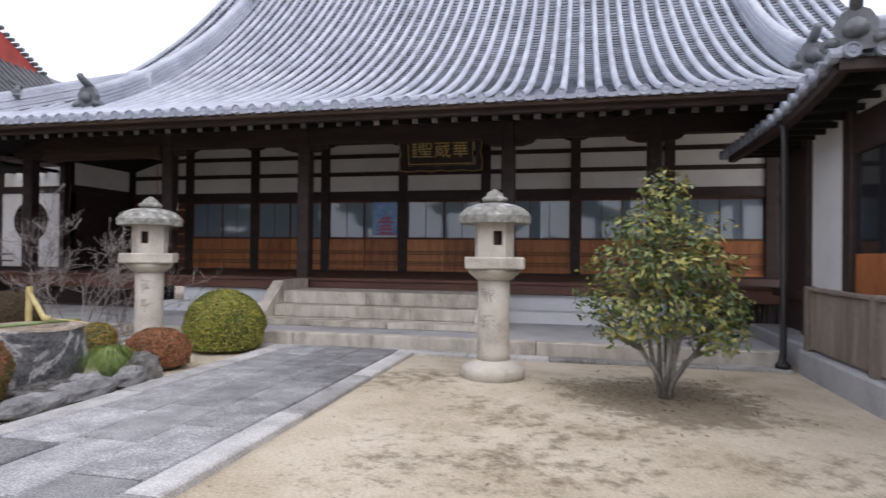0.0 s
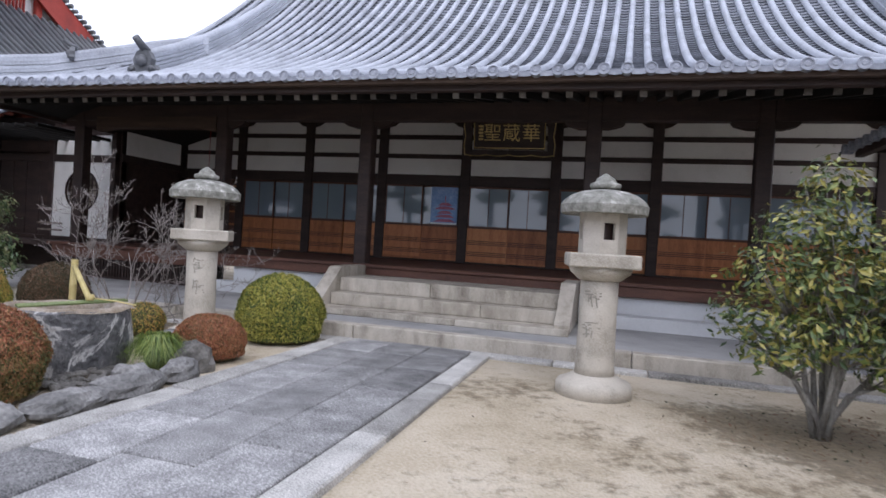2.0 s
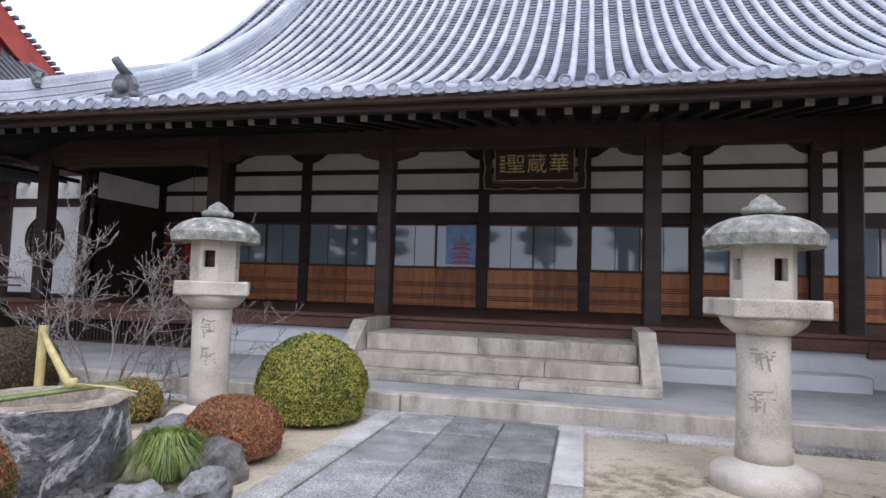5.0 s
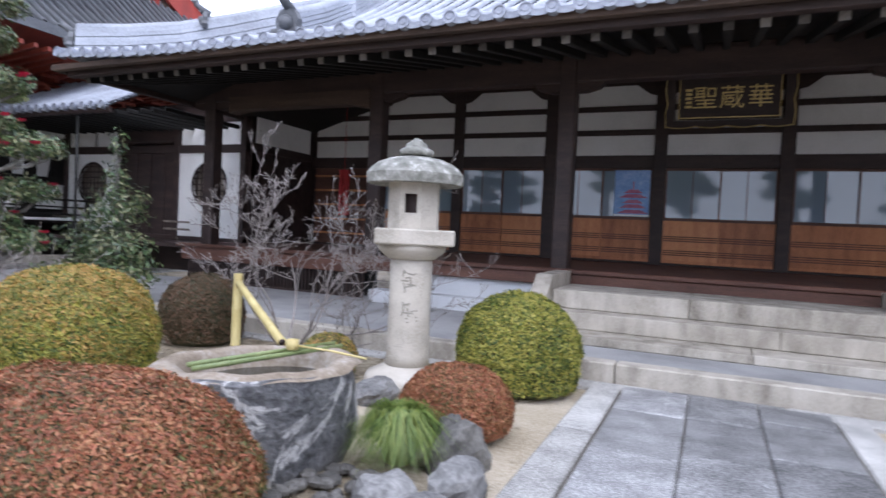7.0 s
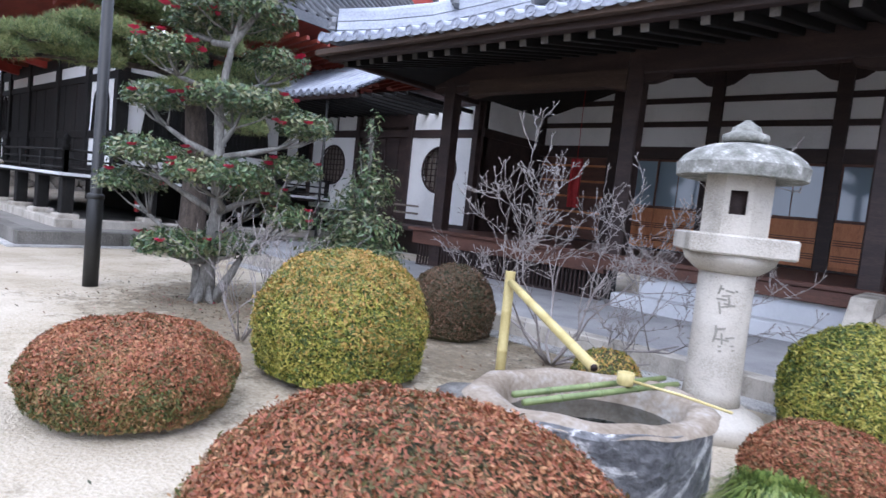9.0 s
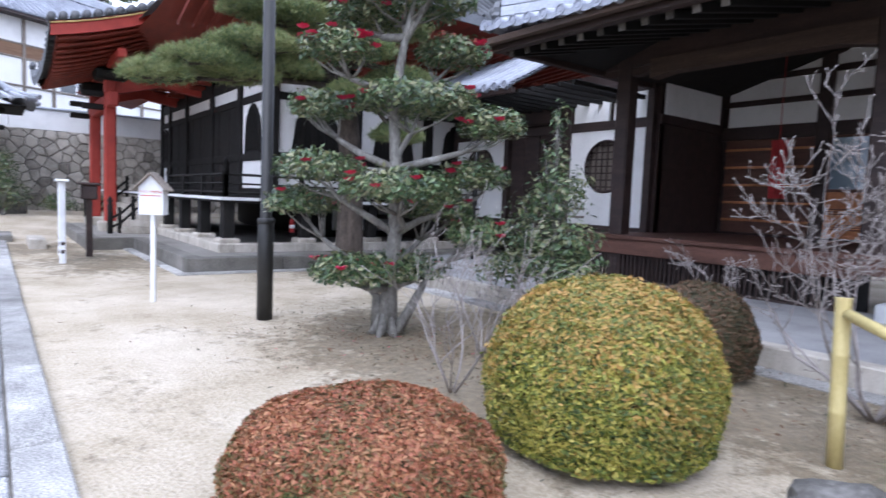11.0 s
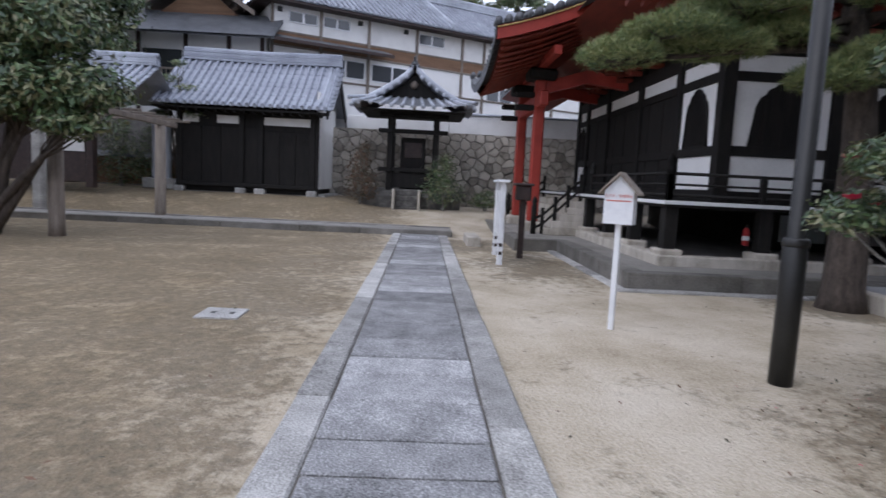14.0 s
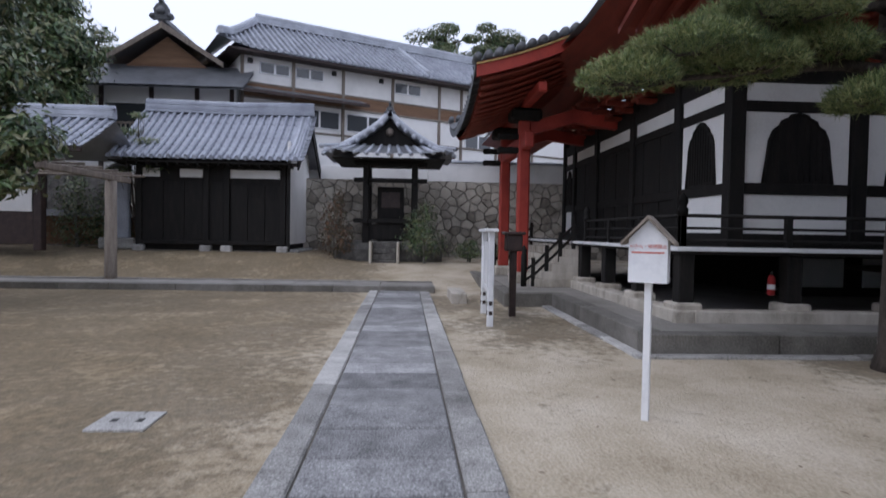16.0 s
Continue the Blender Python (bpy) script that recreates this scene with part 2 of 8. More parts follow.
def damp_ground(m):
    """Mossy, trodden earth south of the long path, where the sand is thin."""
    n, l = m.node_tree.nodes, m.node_tree.links
    b = n["Principled BSDF"]
    src = b.inputs["Base Color"].links[0].from_socket
    pos = n.new("ShaderNodeNewGeometry")
    sep = n.new("ShaderNodeSeparateXYZ")
    l.new(pos.outputs["Position"], sep.inputs[0])
    wob = n.new("ShaderNodeTexNoise")
    wob.inputs["Scale"].default_value, wob.inputs["Detail"].default_value = 0.9, 10.0
    wob.inputs["Roughness"].default_value = 0.7
    l.new(pos.outputs["Position"], wob.inputs["Vector"])
    add = n.new("ShaderNodeMath")
    add.operation = "MULTIPLY_ADD"
    add.inputs[1].default_value = 5.0
    l.new(wob.outputs["Fac"], add.inputs[0])
    l.new(sep.outputs["Y"], add.inputs[2])
    ry = n.new("ShaderNodeMapRange")
    ry.inputs["From Min"].default_value, ry.inputs["From Max"].default_value = 5.4, 2.2
    l.new(add.outputs[0], ry.inputs["Value"])
    rx = n.new("ShaderNodeMapRange")
    rx.inputs["From Min"].default_value, rx.inputs["From Max"].default_value = -4.0, -9.0
    l.new(sep.outputs["X"], rx.inputs["Value"])
    mul = n.new("ShaderNodeMath")
    mul.operation = "MULTIPLY"
    l.new(ry.outputs[0], mul.inputs[0])
    l.new(rx.outputs[0], mul.inputs[1])
    mix = n.new("ShaderNodeMixRGB")
    mix.blend_type = "MULTIPLY"
    mix.inputs[2].default_value = (0.66, 0.6, 0.5, 1)
    l.new(mul.outputs[0], mix.inputs[0])
    l.new(src, mix.inputs[1])
    l.new(mix.outputs[0], b.inputs["Base Color"])


damp_ground(SAND)


def litter_ground(m, spots):
    """Broken patches of moss and rotted leaves, thickest on the damp side and round the trees; by the basin they also
    paint in shade.
    """
    n, l = m.node_tree.nodes, m.node_tree.links
    b = n["Principled BSDF"]
    src = b.inputs["Base Color"].links[0].from_socket
    pos = n.new("ShaderNodeNewGeometry")

    def calc(op, a, c, k=None):
        q = n.new("ShaderNodeMath")
        q.operation = op
        for i, v in enumerate((a, c, k)):
            if v is None:
                continue
            if isinstance(v, (int, float)):
                q.inputs[i].default_value = v
            else:
                l.new(v, q.inputs[i])
        return q.outputs[0]

    def ramp(v, a, c):
        q = n.new("ShaderNodeMapRange")
        q.interpolation_type = "SMOOTHSTEP"
        q.inputs["From Min"].default_value, q.inputs["From Max"].default_value = a, c
        l.new(v, q.inputs["Value"])
        return q.outputs[0]

    def cloud(scale, detail, rough):
        q = n.new("ShaderNodeTexNoise")
        q.inputs["Scale"].default_value, q.inputs["Detail"].default_value, q.inputs["Roughness"].default_value = scale, detail, rough
        l.new(pos.outputs["Position"], q.inputs["Vector"])
        return q.outputs["Fac"]
    sep = n.new("ShaderNodeSeparateXYZ")
    l.new(pos.outputs["Position"], sep.inputs[0])
    amount = calc("MULTIPLY", ramp(sep.outputs["Y"], 2.6, 1.2), ramp(sep.outputs["X"], -5.0, -9.0))
    amount = calc("MULTIPLY", amount, 0.75)
    for x, y, r, w in spots:
        q = n.new("ShaderNodeVectorMath")
        q.operation = "DISTANCE"
        q.inputs[1].default_value = (x, y, 0)
        l.new(pos.outputs["Position"], q.inputs[0])
        amount = calc("MAXIMUM", amount, calc("MULTIPLY", ramp(q.outputs["Value"], r, r * 0.25), w))
    patch = calc("MULTIPLY_ADD", cloud(0.9, 4.0, 0.55), 0.3, calc("MULTIPLY", cloud(6.0, 14.0, 0.78), 0.7))
    level = calc("MULTIPLY_ADD", amount, 0.2, patch)
    mask = calc("MULTIPLY", ramp(level, 0.535, 0.66), 0.75)
    tone = n.new("ShaderNodeValToRGB")
    el = tone.color_ramp.elements
    el[0].position, el[0].color = 0.35, (0.075, 0.06, 0.035, 1)
    el[1].position, el[1].color = 0.65, (0.23, 0.175, 0.105, 1)
    l.new(cloud(14.0, 8.0, 0.7), tone.inputs[0])
    mix = n.new("ShaderNodeMixRGB")
    l.new(mask, mix.inputs[0])
    l.new(src, mix.inputs[1])
    l.new(tone.outputs[0], mix.inputs[2])
    l.new(mix.outputs[0], b.inputs["Base Color"])
    old = b.inputs["Normal"].links[0].from_node
    bp = n.new("ShaderNodeBump")
    bp.inputs["Strength"].default_value, bp.inputs["Distance"].default_value = 0.7, 0.04
    l.new(cloud(9.0, 12.0, 0.7), bp.inputs["Height"])
    l.new(old.outputs[0], bp.inputs["Normal"])
    l.new(bp.outputs[0], b.inputs["Normal"])


# the two spots of weight 1.2 darken the basin bed, damp and painted shade
litter_ground(SAND, ((-12.2, 7.2, 2.8, 1.1), (-10.6, 6.7, 2.3, 1.1), (-8.6, 8.0, 2.0, 0.9), (0.7, 6.8, 1.7, 1.1), (-20.5, 5.2, 3.0, 0.75), (-24.0, 4.0, 2.6, 0.8), (-17.5, 8.9, 1.8, 0.9), (-7.8, 5.6, 1.6, 0.6), (-0.6, 5.0, 2.4, 0.36), (-2.2, 7.2, 1.3, 0.36), (-6.1, 4.9, 1.7, 1.2), (-6.0, 3.7, 1.0, 1.2), (1.6, 4.6, 1.6, 0.3)))


def glass_material(name, tint, rough=0.04):
    m = bpy.data.materials.new(name)
    m.use_nodes = True
    b = m.node_tree.nodes["Principled BSDF"]
    b.inputs["Base Color"].default_value = (*tint, 1)
    b.inputs["Roughness"].default_value = rough
    b.inputs["Transmission Weight"].default_value = 0.0
    b.inputs["Specular IOR Level"].default_value = 0.8
    return m


GLASS = glass_material("paper_backed_glass", (0.2, 0.255, 0.31))
DARK_GLASS = glass_material("unlit_room_glass", (0.02, 0.022, 0.025))


# ---- ground and paths ----
def flat(x, y):
    """The ground's height: level court, a rise of about a metre beyond the cross path."""
    t = min(1.0, max(0.0, (-27.6 - x) / 5.4))
    k = min(1.0, max(0.0, (1.2 - y) / 2.2))
    return (0.45 + 0.27 * k * k * (3 - 2 * k)) * t * t * (3 - 2 * t)


def build_ground():
    xs = sorted({-400, -200, -100, -60, -45, 400, 200, 100, 60, 30, 15, 8, *[-42 + 0.7 * i for i in range(66)]})
    ys = sorted({-400, -200, -100, -50, 400, 200, 100, 50, 30, *[-25 + 0.9 * i for i in range(50)]})
    m = Mesh()
    rows = []
    for y in ys:
        rows.append([(x, y, flat(x, y) - 0.03 + (0.02 * noise.noise((x * 0.5, y * 0.5, 0)) if abs(x) < 45 and abs(y) < 30 else 0)) for x in xs])
    m.grid(rows)
    tagged(part("ground", m, SAND), "trodden pale sand ground of a temple court", "ground", kind="structure")


build_ground()


def stone_strip(name, parent, x0, x1, y0, y1, z0, z1, along, lengths, mat, rng, gap=0.012, lean=0.006):
    """A row of squared stones butted end to end, each a piece of its own."""
    a, b = (x0, x1) if along == "x" else (y0, y1)
    s = a
    while s < b - 0.05:
        e = min(b, s + rng.uniform(*lengths))
        if b - e < lengths[0] * 0.5:
            e = b
        dz = rng.uniform(-lean, lean)
        m = Mesh()
        if along == "x":
            m.box(s + gap / 2, e - gap / 2, y0 + rng.uniform(0, 0.01), y1 - rng.uniform(0, 0.01), z0, z1 + dz, 0.014)
        else:
            m.box(x0 + rng.uniform(0, 0.01), x1 - rng.uniform(0, 0.01), s + gap / 2, e - gap / 2, z0, z1 + dz, 0.014)
        part(name, m, mat, parent)
        s = e


def build_paths():
    rng = random.Random(3)
    # the path up to the steps: slabs in three courses between edge stones
    p = thing("stone_path", (-3.9, 5, 0), "grey granite slab path leading to the temple steps", "path", kind="structure")
    part("path_bed", Mesh().box(-5.1, -2.76, -7.0, 9.0, -0.12, 0.004), JOINT, p, "dark joints")
    stone_strip("edge_stone", p, -5.12, -4.82, -6.5, 8.98, -0.1, 0.032, "y", (1.3, 2.1), KERB, rng)
    stone_strip("edge_stone", p, -3.02, -2.74, -6.5, 8.98, -0.1, 0.032, "y", (1.3, 2.1), KERB, rng)
    xs = [-4.81, -4.2, -3.62, -3.03]
    for c in range(3):
        y = -6.5 + [0, 0.42, 0.2][c]
        while y < 8.95:
            e = min(8.97, y + rng.uniform(0.85, 1.2))
            if 8.97 - e < 0.4:
                e = 8.97
            dz = rng.uniform(-0.006, 0.006)
            part("paving_slab", Mesh().box(xs[c] + 0.005 + rng.uniform(0, 0.005), xs[c + 1] - 0.005, y + 0.01, e - 0.01, -0.08, 0.03 + dz, 0.012), GRANITE, p)
            y = e
    # the long path towards the far court
    q = thing("stone_path", (-15, 2.7, 0), "long granite slab path with pale edge stones", "path", kind="structure")
    part("path_bed", Mesh().box(-25.9, -5.13, 2.0, 3.4, -0.12, 0.004), JOINT, q, "dark joints")
    stone_strip("edge_stone", q, -25.9, -5.14, 1.94, 2.18, -0.1, 0.03, "x", (1.1, 1.9), KERB, rng)
    stone_strip("edge_stone", q, -25.9, -5.14, 3.2, 3.46, -0.1, 0.03, "x", (1.1, 1.9), KERB, rng)
    x = -25.9
    while x < -5.2:
        e = min(-5.14, x + rng.uniform(0.4, 0.64))
        if -5.14 - e < 0.3:
            e = -5.14
        part("paving_slab", Mesh().box(x + 0.012, e - 0.012, 2.186 + rng.uniform(0, 0.008), 3.195 - rng.uniform(0, 0.008), -0.08, 0.028 + rng.uniform(-0.007, 0.007), 0.012), GRANITE, q)
        x = e
    # the cross path: a low kerb and flat paving, skew to the long path
    r = thing("cross_path", (-27, 0, 0), "worn stone cross path behind a low kerb", "path", kind="structure")
    stone_strip("kerb_stone", r, -26.25, -25.98, -24, 3.6, -0.1, 0.14, "y", (1.2, 2.2), OLD_KERB, rng)
    stone_strip("paving_slab", r, -27.3, -26.27, -24, 3.6, -0.1, 0.125, "y", (0.7, 1.3), OLD_PAVING, rng)
    stone_strip("kerb_stone", r, -27.6, -27.32, -24, 3.6, -0.1, 0.15, "y", (1.2, 2.2), OLD_KERB, rng)


build_paths()


# ---- tiled roofs ----
def tiled_roof(parent, P, side, us, length, start=0.0, seg=0.3, r=0.066, mat=TILE, pitch=0.31, coarse=False):
    """Round cover tiles in rows over hollow pan tiles. P(u, d): a point of the roof; side: the way along the eave; length(u): how far up each row goes."""
    cover, pan = Mesh(), Mesh()
    side = Vector(side)
    k = 4 if coarse else 6
    for u in us:
        d, n = start, 0
        top = length(u)
        while d < top - 0.02:
            e = min(top, d + seg)
            a, b = Vector(P(u, d)), Vector(P(u, e))
            up = (b - a).normalized()
            nor = side.cross(up)
            if nor.z < 0:
                nor = -nor
            ra, rb = r * 1.015, r * 0.985
            v = []
            for c, q in ((a, ra), (b + up * 0.02, rb)):
                for i in range(k + 1):
                    t = math.pi * i / k
                    v.append(c + side * (q * math.cos(t)) + nor * (q * math.sin(t) * 1.15 + 0.014))
            cover.add(v, [(i, i + 1, k + 2 + i, k + 1 + i) for i in range(k)], True)
            w = pitch / 2
            step = seg if coarse else seg / 2
            f = d
            while f < e - 0.01:
                g = min(e, f + step)
                c0, c1 = Vector(P(u + w, f)), Vector(P(u + w, g))
                v = []
                for c, h in ((c0, 0.03), (c1, 0.004)):
                    for i in range(5):
                        s = -1 + i / 2
                        v.append(c + side * (s * w) + nor * (h + 0.04 * s * s - 0.045))
                v += [v[i] - nor * 0.028 for i in range(5)]
                pan.add(v, [(i, i + 1, 6 + i, 5 + i) for i in range(4)] + [(10 + i, 11 + i, 1 + i, i) for i in range(4)], False)
                f = g
            d, n = e, n + 1
    part("cover_tiles", cover, mat, parent, kind="stuff")
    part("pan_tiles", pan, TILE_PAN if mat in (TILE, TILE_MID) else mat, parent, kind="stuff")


def eave_disc(name, r=0.085, depth=0.16, mat=TILE_MID):
    """A round end tile with a raised rim and boss, facing -y."""
    m = Mesh()
    n = 14
    rings = [(r * 1.0, depth), (r, 0.0), (r * 0.82, 0.0), (r * 0.78, 0.014), (r * 0.45, 0.014), (r * 0.36, 0.003), (0.001, 0.0)]
    v = []
    for q, y in rings:
        v += [(q * math.cos(2 * math.pi * i / n), y, q * math.sin(2 * math.pi * i / n)) for i in range(n)]
    f = [(j * n + i, j * n + (i + 1) % n, (j + 1) * n + (i + 1) % n, (j + 1) * n + i) for j in range(len(rings) - 1) for i in range(n)]
    m.add(v, f)
    return m.data(name, mat)


def ridge_stack(parent, pts, width=0.34, height=0.4, layers=4, mat=TILE, name="ridge"):
    """A ridge of flat tile courses capped by a round tile, following pts."""
    pts = [Vector(p) for p in pts]
    for j in range(layers):
        for i in range(len(pts) - 1):
            m = Mesh()
            a, b = pts[i], pts[i + 1]
            d = (b - a)
            h = Vector((d.x, d.y, 0)).normalized()
            s = Vector((-h.y, h.x, 0))
            w = width / 2 * (1 - 0.07 * j) + (0.02 if j % 2 else 0)
            z0, z1 = height * j / layers, height * (j + 0.86) / layers
            v = [p + s * q * w + Vector((0, 0, z)) for p in (a, b) for z in (z0, z1) for q in (-1, 1)]
            m.add(v, [(0, 1, 3, 2), (4, 6, 7, 5), (0, 4, 5, 1), (2, 3, 7, 6), (0, 2, 6, 4), (1, 5, 7, 3)])
            part(name + "_course", m, mat, parent)
    cap = Mesh()
    cap.tube([p + Vector((0, 0, height)) for p in pts], width * 0.3, 8)
    part("ridge_cap", cap, mat, parent)


def ornament(parent, at, turn, s=1.0, mat=TILE_DARK):
    """A demon-tile: a plate with scrolled shoulders, a boss and a round tile thrust out above."""
    m = Mesh()
    mm = Matrix.Translation(at) @ Matrix.Rotation(turn, 4, "Z") @ Matrix.Scale(s, 4)
    out = [(-0.32, 0), (-0.4, 0.1), (-0.34, 0.2), (-0.22, 0.2), (-0.25, 0.34), (-0.16, 0.5), (0, 0.58), (0.16, 0.5), (0.25, 0.34), (0.22, 0.2), (0.34, 0.2), (0.4, 0.1), (0.32, 0)]
    k = Mesh().prism(out, 1, -0.06, 0.08)
    m.add([mm @ Vector(p) for p in k.v], k.f)
    k = Mesh()
    k.tube([(0, 0.15, 0.5), (0, -0.1, 0.62), (0, -0.28, 0.74)], [0.09, 0.085, 0.08], 10)
    k.lathe(0, -0.07, [(0.05, 0.16), (0.13, 0.2), (0.15, 0.28), (0.11, 0.37), (0.03, 0.42)], 10)
    for q in (-1, 1):
        k.lathe(q * 0.26, -0.06, [(0.02, 0.05), (0.08, 0.08), (0.09, 0.14), (0.02, 0.18)], 8)
    m.add([mm @ Vector(p) for p in k.v], k.f, True)
    part("ridge_ornament", m, mat, parent, "weathered grey ridge-end ornament")


# ---- the main hall ----
BEAM_WOOD = material("weathered_beam_wood", [(0.02, 0.013, 0.009), (0.06, 0.036, 0.025), (0.12, 0.078, 0.055)], 0.75, 1.2, 24.0, 0.3, stretch=(0.5, 4, 6), fine_mix=0.4, detail=9)
RAFTER_END = material("weathered_rafter_end", [(0.05, 0.043, 0.038), (0.1, 0.088, 0.078), (0.16, 0.145, 0.13)], 0.85, 5.0, 40.0, 0.3, vary=0.5)
WALL_Y, PILLAR_Y, EAVE_Y, EAVE_Z, FLOOR_Z = 16.39, 12.4, 9.3, 4.03, 1.0
CORNER_X, HALL_R = -14.4, 5.6
POSTS = [-12.1, -9.86, -7.57, -5.19, -2.81, -0.38, 2.0, 4.4]


def hall_roof_z(x, d):
    lift = max(0.0, (CORNER_X + 3.2 - x) / 3.2)
    verge = min(1.0, max(0.0, (-10.9 - x) / 1.2)) * min(1.0, max(0.0, (d - 1.5) / 2))
    return EAVE_Z + 0.27 * d + 0.047 * d * d + 0.16 * lift * lift * max(0.0, 1 - d / 4) + 0.2 * verge


def build_hall_roof(hall):
    P = lambda u, d: (u, EAVE_Y + d, hall_roof_z(u, d))
    us = [CORNER_X + 0.2 + 0.31 * i for i in range(64)]

    def length(u):
        return min(10.2, u - CORNER_X) if u < -12.25 else 10.2
    body = Mesh()
    hip = [CORNER_X + 0.02 + (-12.25 - CORNER_X - 0.02) * i / 9 for i in range(10)]
    body.grid([[(x, EAVE_Y + (x - CORNER_X) * k / 11, hall_roof_z(x, (x - CORNER_X) * k / 11) - 0.06) for x in hip] for k in range(12)])
    body.grid([[(x, EAVE_Y + 10.2 * k / 23, hall_roof_z(x, 10.2 * k / 23) - 0.06) for x in (-12.25, -11.8, -11.4, -10.9, -5.0, 0.0, HALL_R)] for k in range(24)])
    side = []
    for k in range(12):
        d = 3.6 * k / 11
        side.append([(CORNER_X + d, EAVE_Y + d, hall_roof_z(CORNER_X + d, d) - 0.015), (CORNER_X + d, 27.0, hall_roof_z(CORNER_X + d, d) - 0.015)])
    body.grid(side)
    body.grid([[(-10.83, EAVE_Y + 3.4 + 6.8 * k / 12, z) for z in (hall_roof_z(-10.8, 3.4), hall_roof_z(-10.8, 3.4 + 6.8 * k / 12) - 0.06)] for k in range(13)])
    body.grid([[(-10.8, EAVE_Y + 10.2, hall_roof_z(0, 10.2)), (HALL_R, EAVE_Y + 10.2, hall_roof_z(0, 10.2))], [(-10.8, 30, 5.0), (HALL_R, 30, 5.0)]])
    roof = part("roof", body, TILE, hall, "grey fired-clay tiled roof with sweeping eaves")
    tiled_roof(roof, P, (1, 0, 0), us, length, start=0.0)
    disc = eave_disc("eave_tile")
    for u in us:
        piece("eave_tile", disc, roof, pose(u, EAVE_Y - 0.06, hall_roof_z(u, -0.06) + 0.03, -8, 0, 0))
    lip = Mesh()
    lip.grid([[(-0.155 + 0.0775 * i, 0, 0.03 + 0.035 * (i / 2 - 1) ** 2 - h) for i in range(5)] for h in (0.0, 0.075)])
    lip.grid([[(-0.155 + 0.0775 * i, y, 0.03 + 0.035 * (i / 2 - 1) ** 2) for i in range(5)] for y in (0.0, 0.1)])
    lip_data = lip.data("eave_lip", TILE_MID)
    for u in us:
        piece("eave_lip", lip_data, roof, pose(u + 0.155, EAVE_Y - 0.05, hall_roof_z(u + 0.155, -0.05) - 0.02, 0, 0, 0))
    # descending ridge with its demon-tile, and the corner ridge
    ridge_stack(roof, [(-10.92, y, hall_roof_z(-10.9, y - EAVE_Y)) for y in (11.15, 12, 13, 14, 15, 16, 17, 17.6)], 0.36, 0.42, 5)
    ridge_stack(roof, [(3.55, y, hall_roof_z(3.55, y - EAVE_Y)) for y in (11.15, 12, 13, 14, 15, 16, 17, 17.6)], 0.36, 0.42, 5)
    ornament(roof, (3.55, 11.08, hall_roof_z(3.55, 1.75) + 0.02), 0.0, 0.95)
    ornament(roof, (-10.92, 17.6, hall_roof_z(-10.9, 8.3) + 0.3), 0.0, 0.9)
    ornament(roof, (-10.92, 11.08, hall_roof_z(-10.9, 1.75) + 0.02), 0.0, 0.95)
    ridge_stack(roof, [(CORNER_X + d, EAVE_Y + d, hall_roof_z(CORNER_X + d, d) + 0.02) for d in (0.25, 0.8, 1.4, 2.0, 2.6, 3.2, 3.6)], 0.3, 0.4, 5)
    ornament(roof, (CORNER_X + 0.2, EAVE_Y + 0.2, hall_roof_z(CORNER_X, 0.2) + 0.02), -0.785, 0.6)
    ornament(roof, (CORNER_X + 1.7, EAVE_Y + 1.65, hall_roof_z(CORNER_X + 1.7, 1.65) + 0.3), -0.785, 0.6)
    # eave boards, rafters and soffit; the last two near black, eave shade in their colour
    part("eave_board", Mesh().box(CORNER_X - 0.05, HALL_R, EAVE_Y + 0.02, EAVE_Y + 0.14, EAVE_Z - 0.13, EAVE_Z - 0.03, 0.01), BEAM_WOOD, roof, "weathered brown eave board")
    part("eave_board", Mesh().box(CORNER_X + 0.1, HALL_R, EAVE_Y + 0.2, EAVE_Y + 0.34, EAVE_Z - 0.2, EAVE_Z - 0.1, 0.01), DARK_WOOD, roof)
    soffit = Mesh()
    soffit.grid([[(CORNER_X + 0.1, y, z), (HALL_R, y, z)] for y, z in ((EAVE_Y + 0.16, EAVE_Z - 0.08), (PILLAR_Y, 4.72), (WALL_Y, 5.15))])
    soffit.grid([[(x, EAVE_Y + 0.25 + x - CORNER_X, z), (x, 27.0, z)] for x, z in ((CORNER_X + 0.05, EAVE_Z - 0.06), (-12.2, 4.62), (-11.0, 4.95))])
    part("soffit", soffit, BLACK_WOOD, roof, "boarded eave soffit with shade in its dark colour")
    part("eave_board", Mesh().box(CORNER_X - 0.04, CORNER_X + 0.1, EAVE_Y + 0.15, 27.0, EAVE_Z - 0.14, EAVE_Z - 0.02, 0.01), DARK_WOOD, roof)
    raf = Mesh()
    raf.box(-0.05, 0.05, 0, 3.2, -0.055, 0.055, 0.008)
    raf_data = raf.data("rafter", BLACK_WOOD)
    tip = Mesh()
    tip.box(-0.052, 0.052, -0.012, 0.012, -0.058, 0.058, 0.006)
    tip_data = tip.data("rafter_end", RAFTER_END)
    for i in range(57):
        x = CORNER_X + 0.35 + 0.345 * i
        piece("rafter", raf_data, roof, pose(x, EAVE_Y + 0.42, EAVE_Z - 0.21, 12, 0, 0))
        piece("rafter_end", tip_data, roof, pose(x, EAVE_Y + 0.41, EAVE_Z - 0.21, 12, 0, 0))




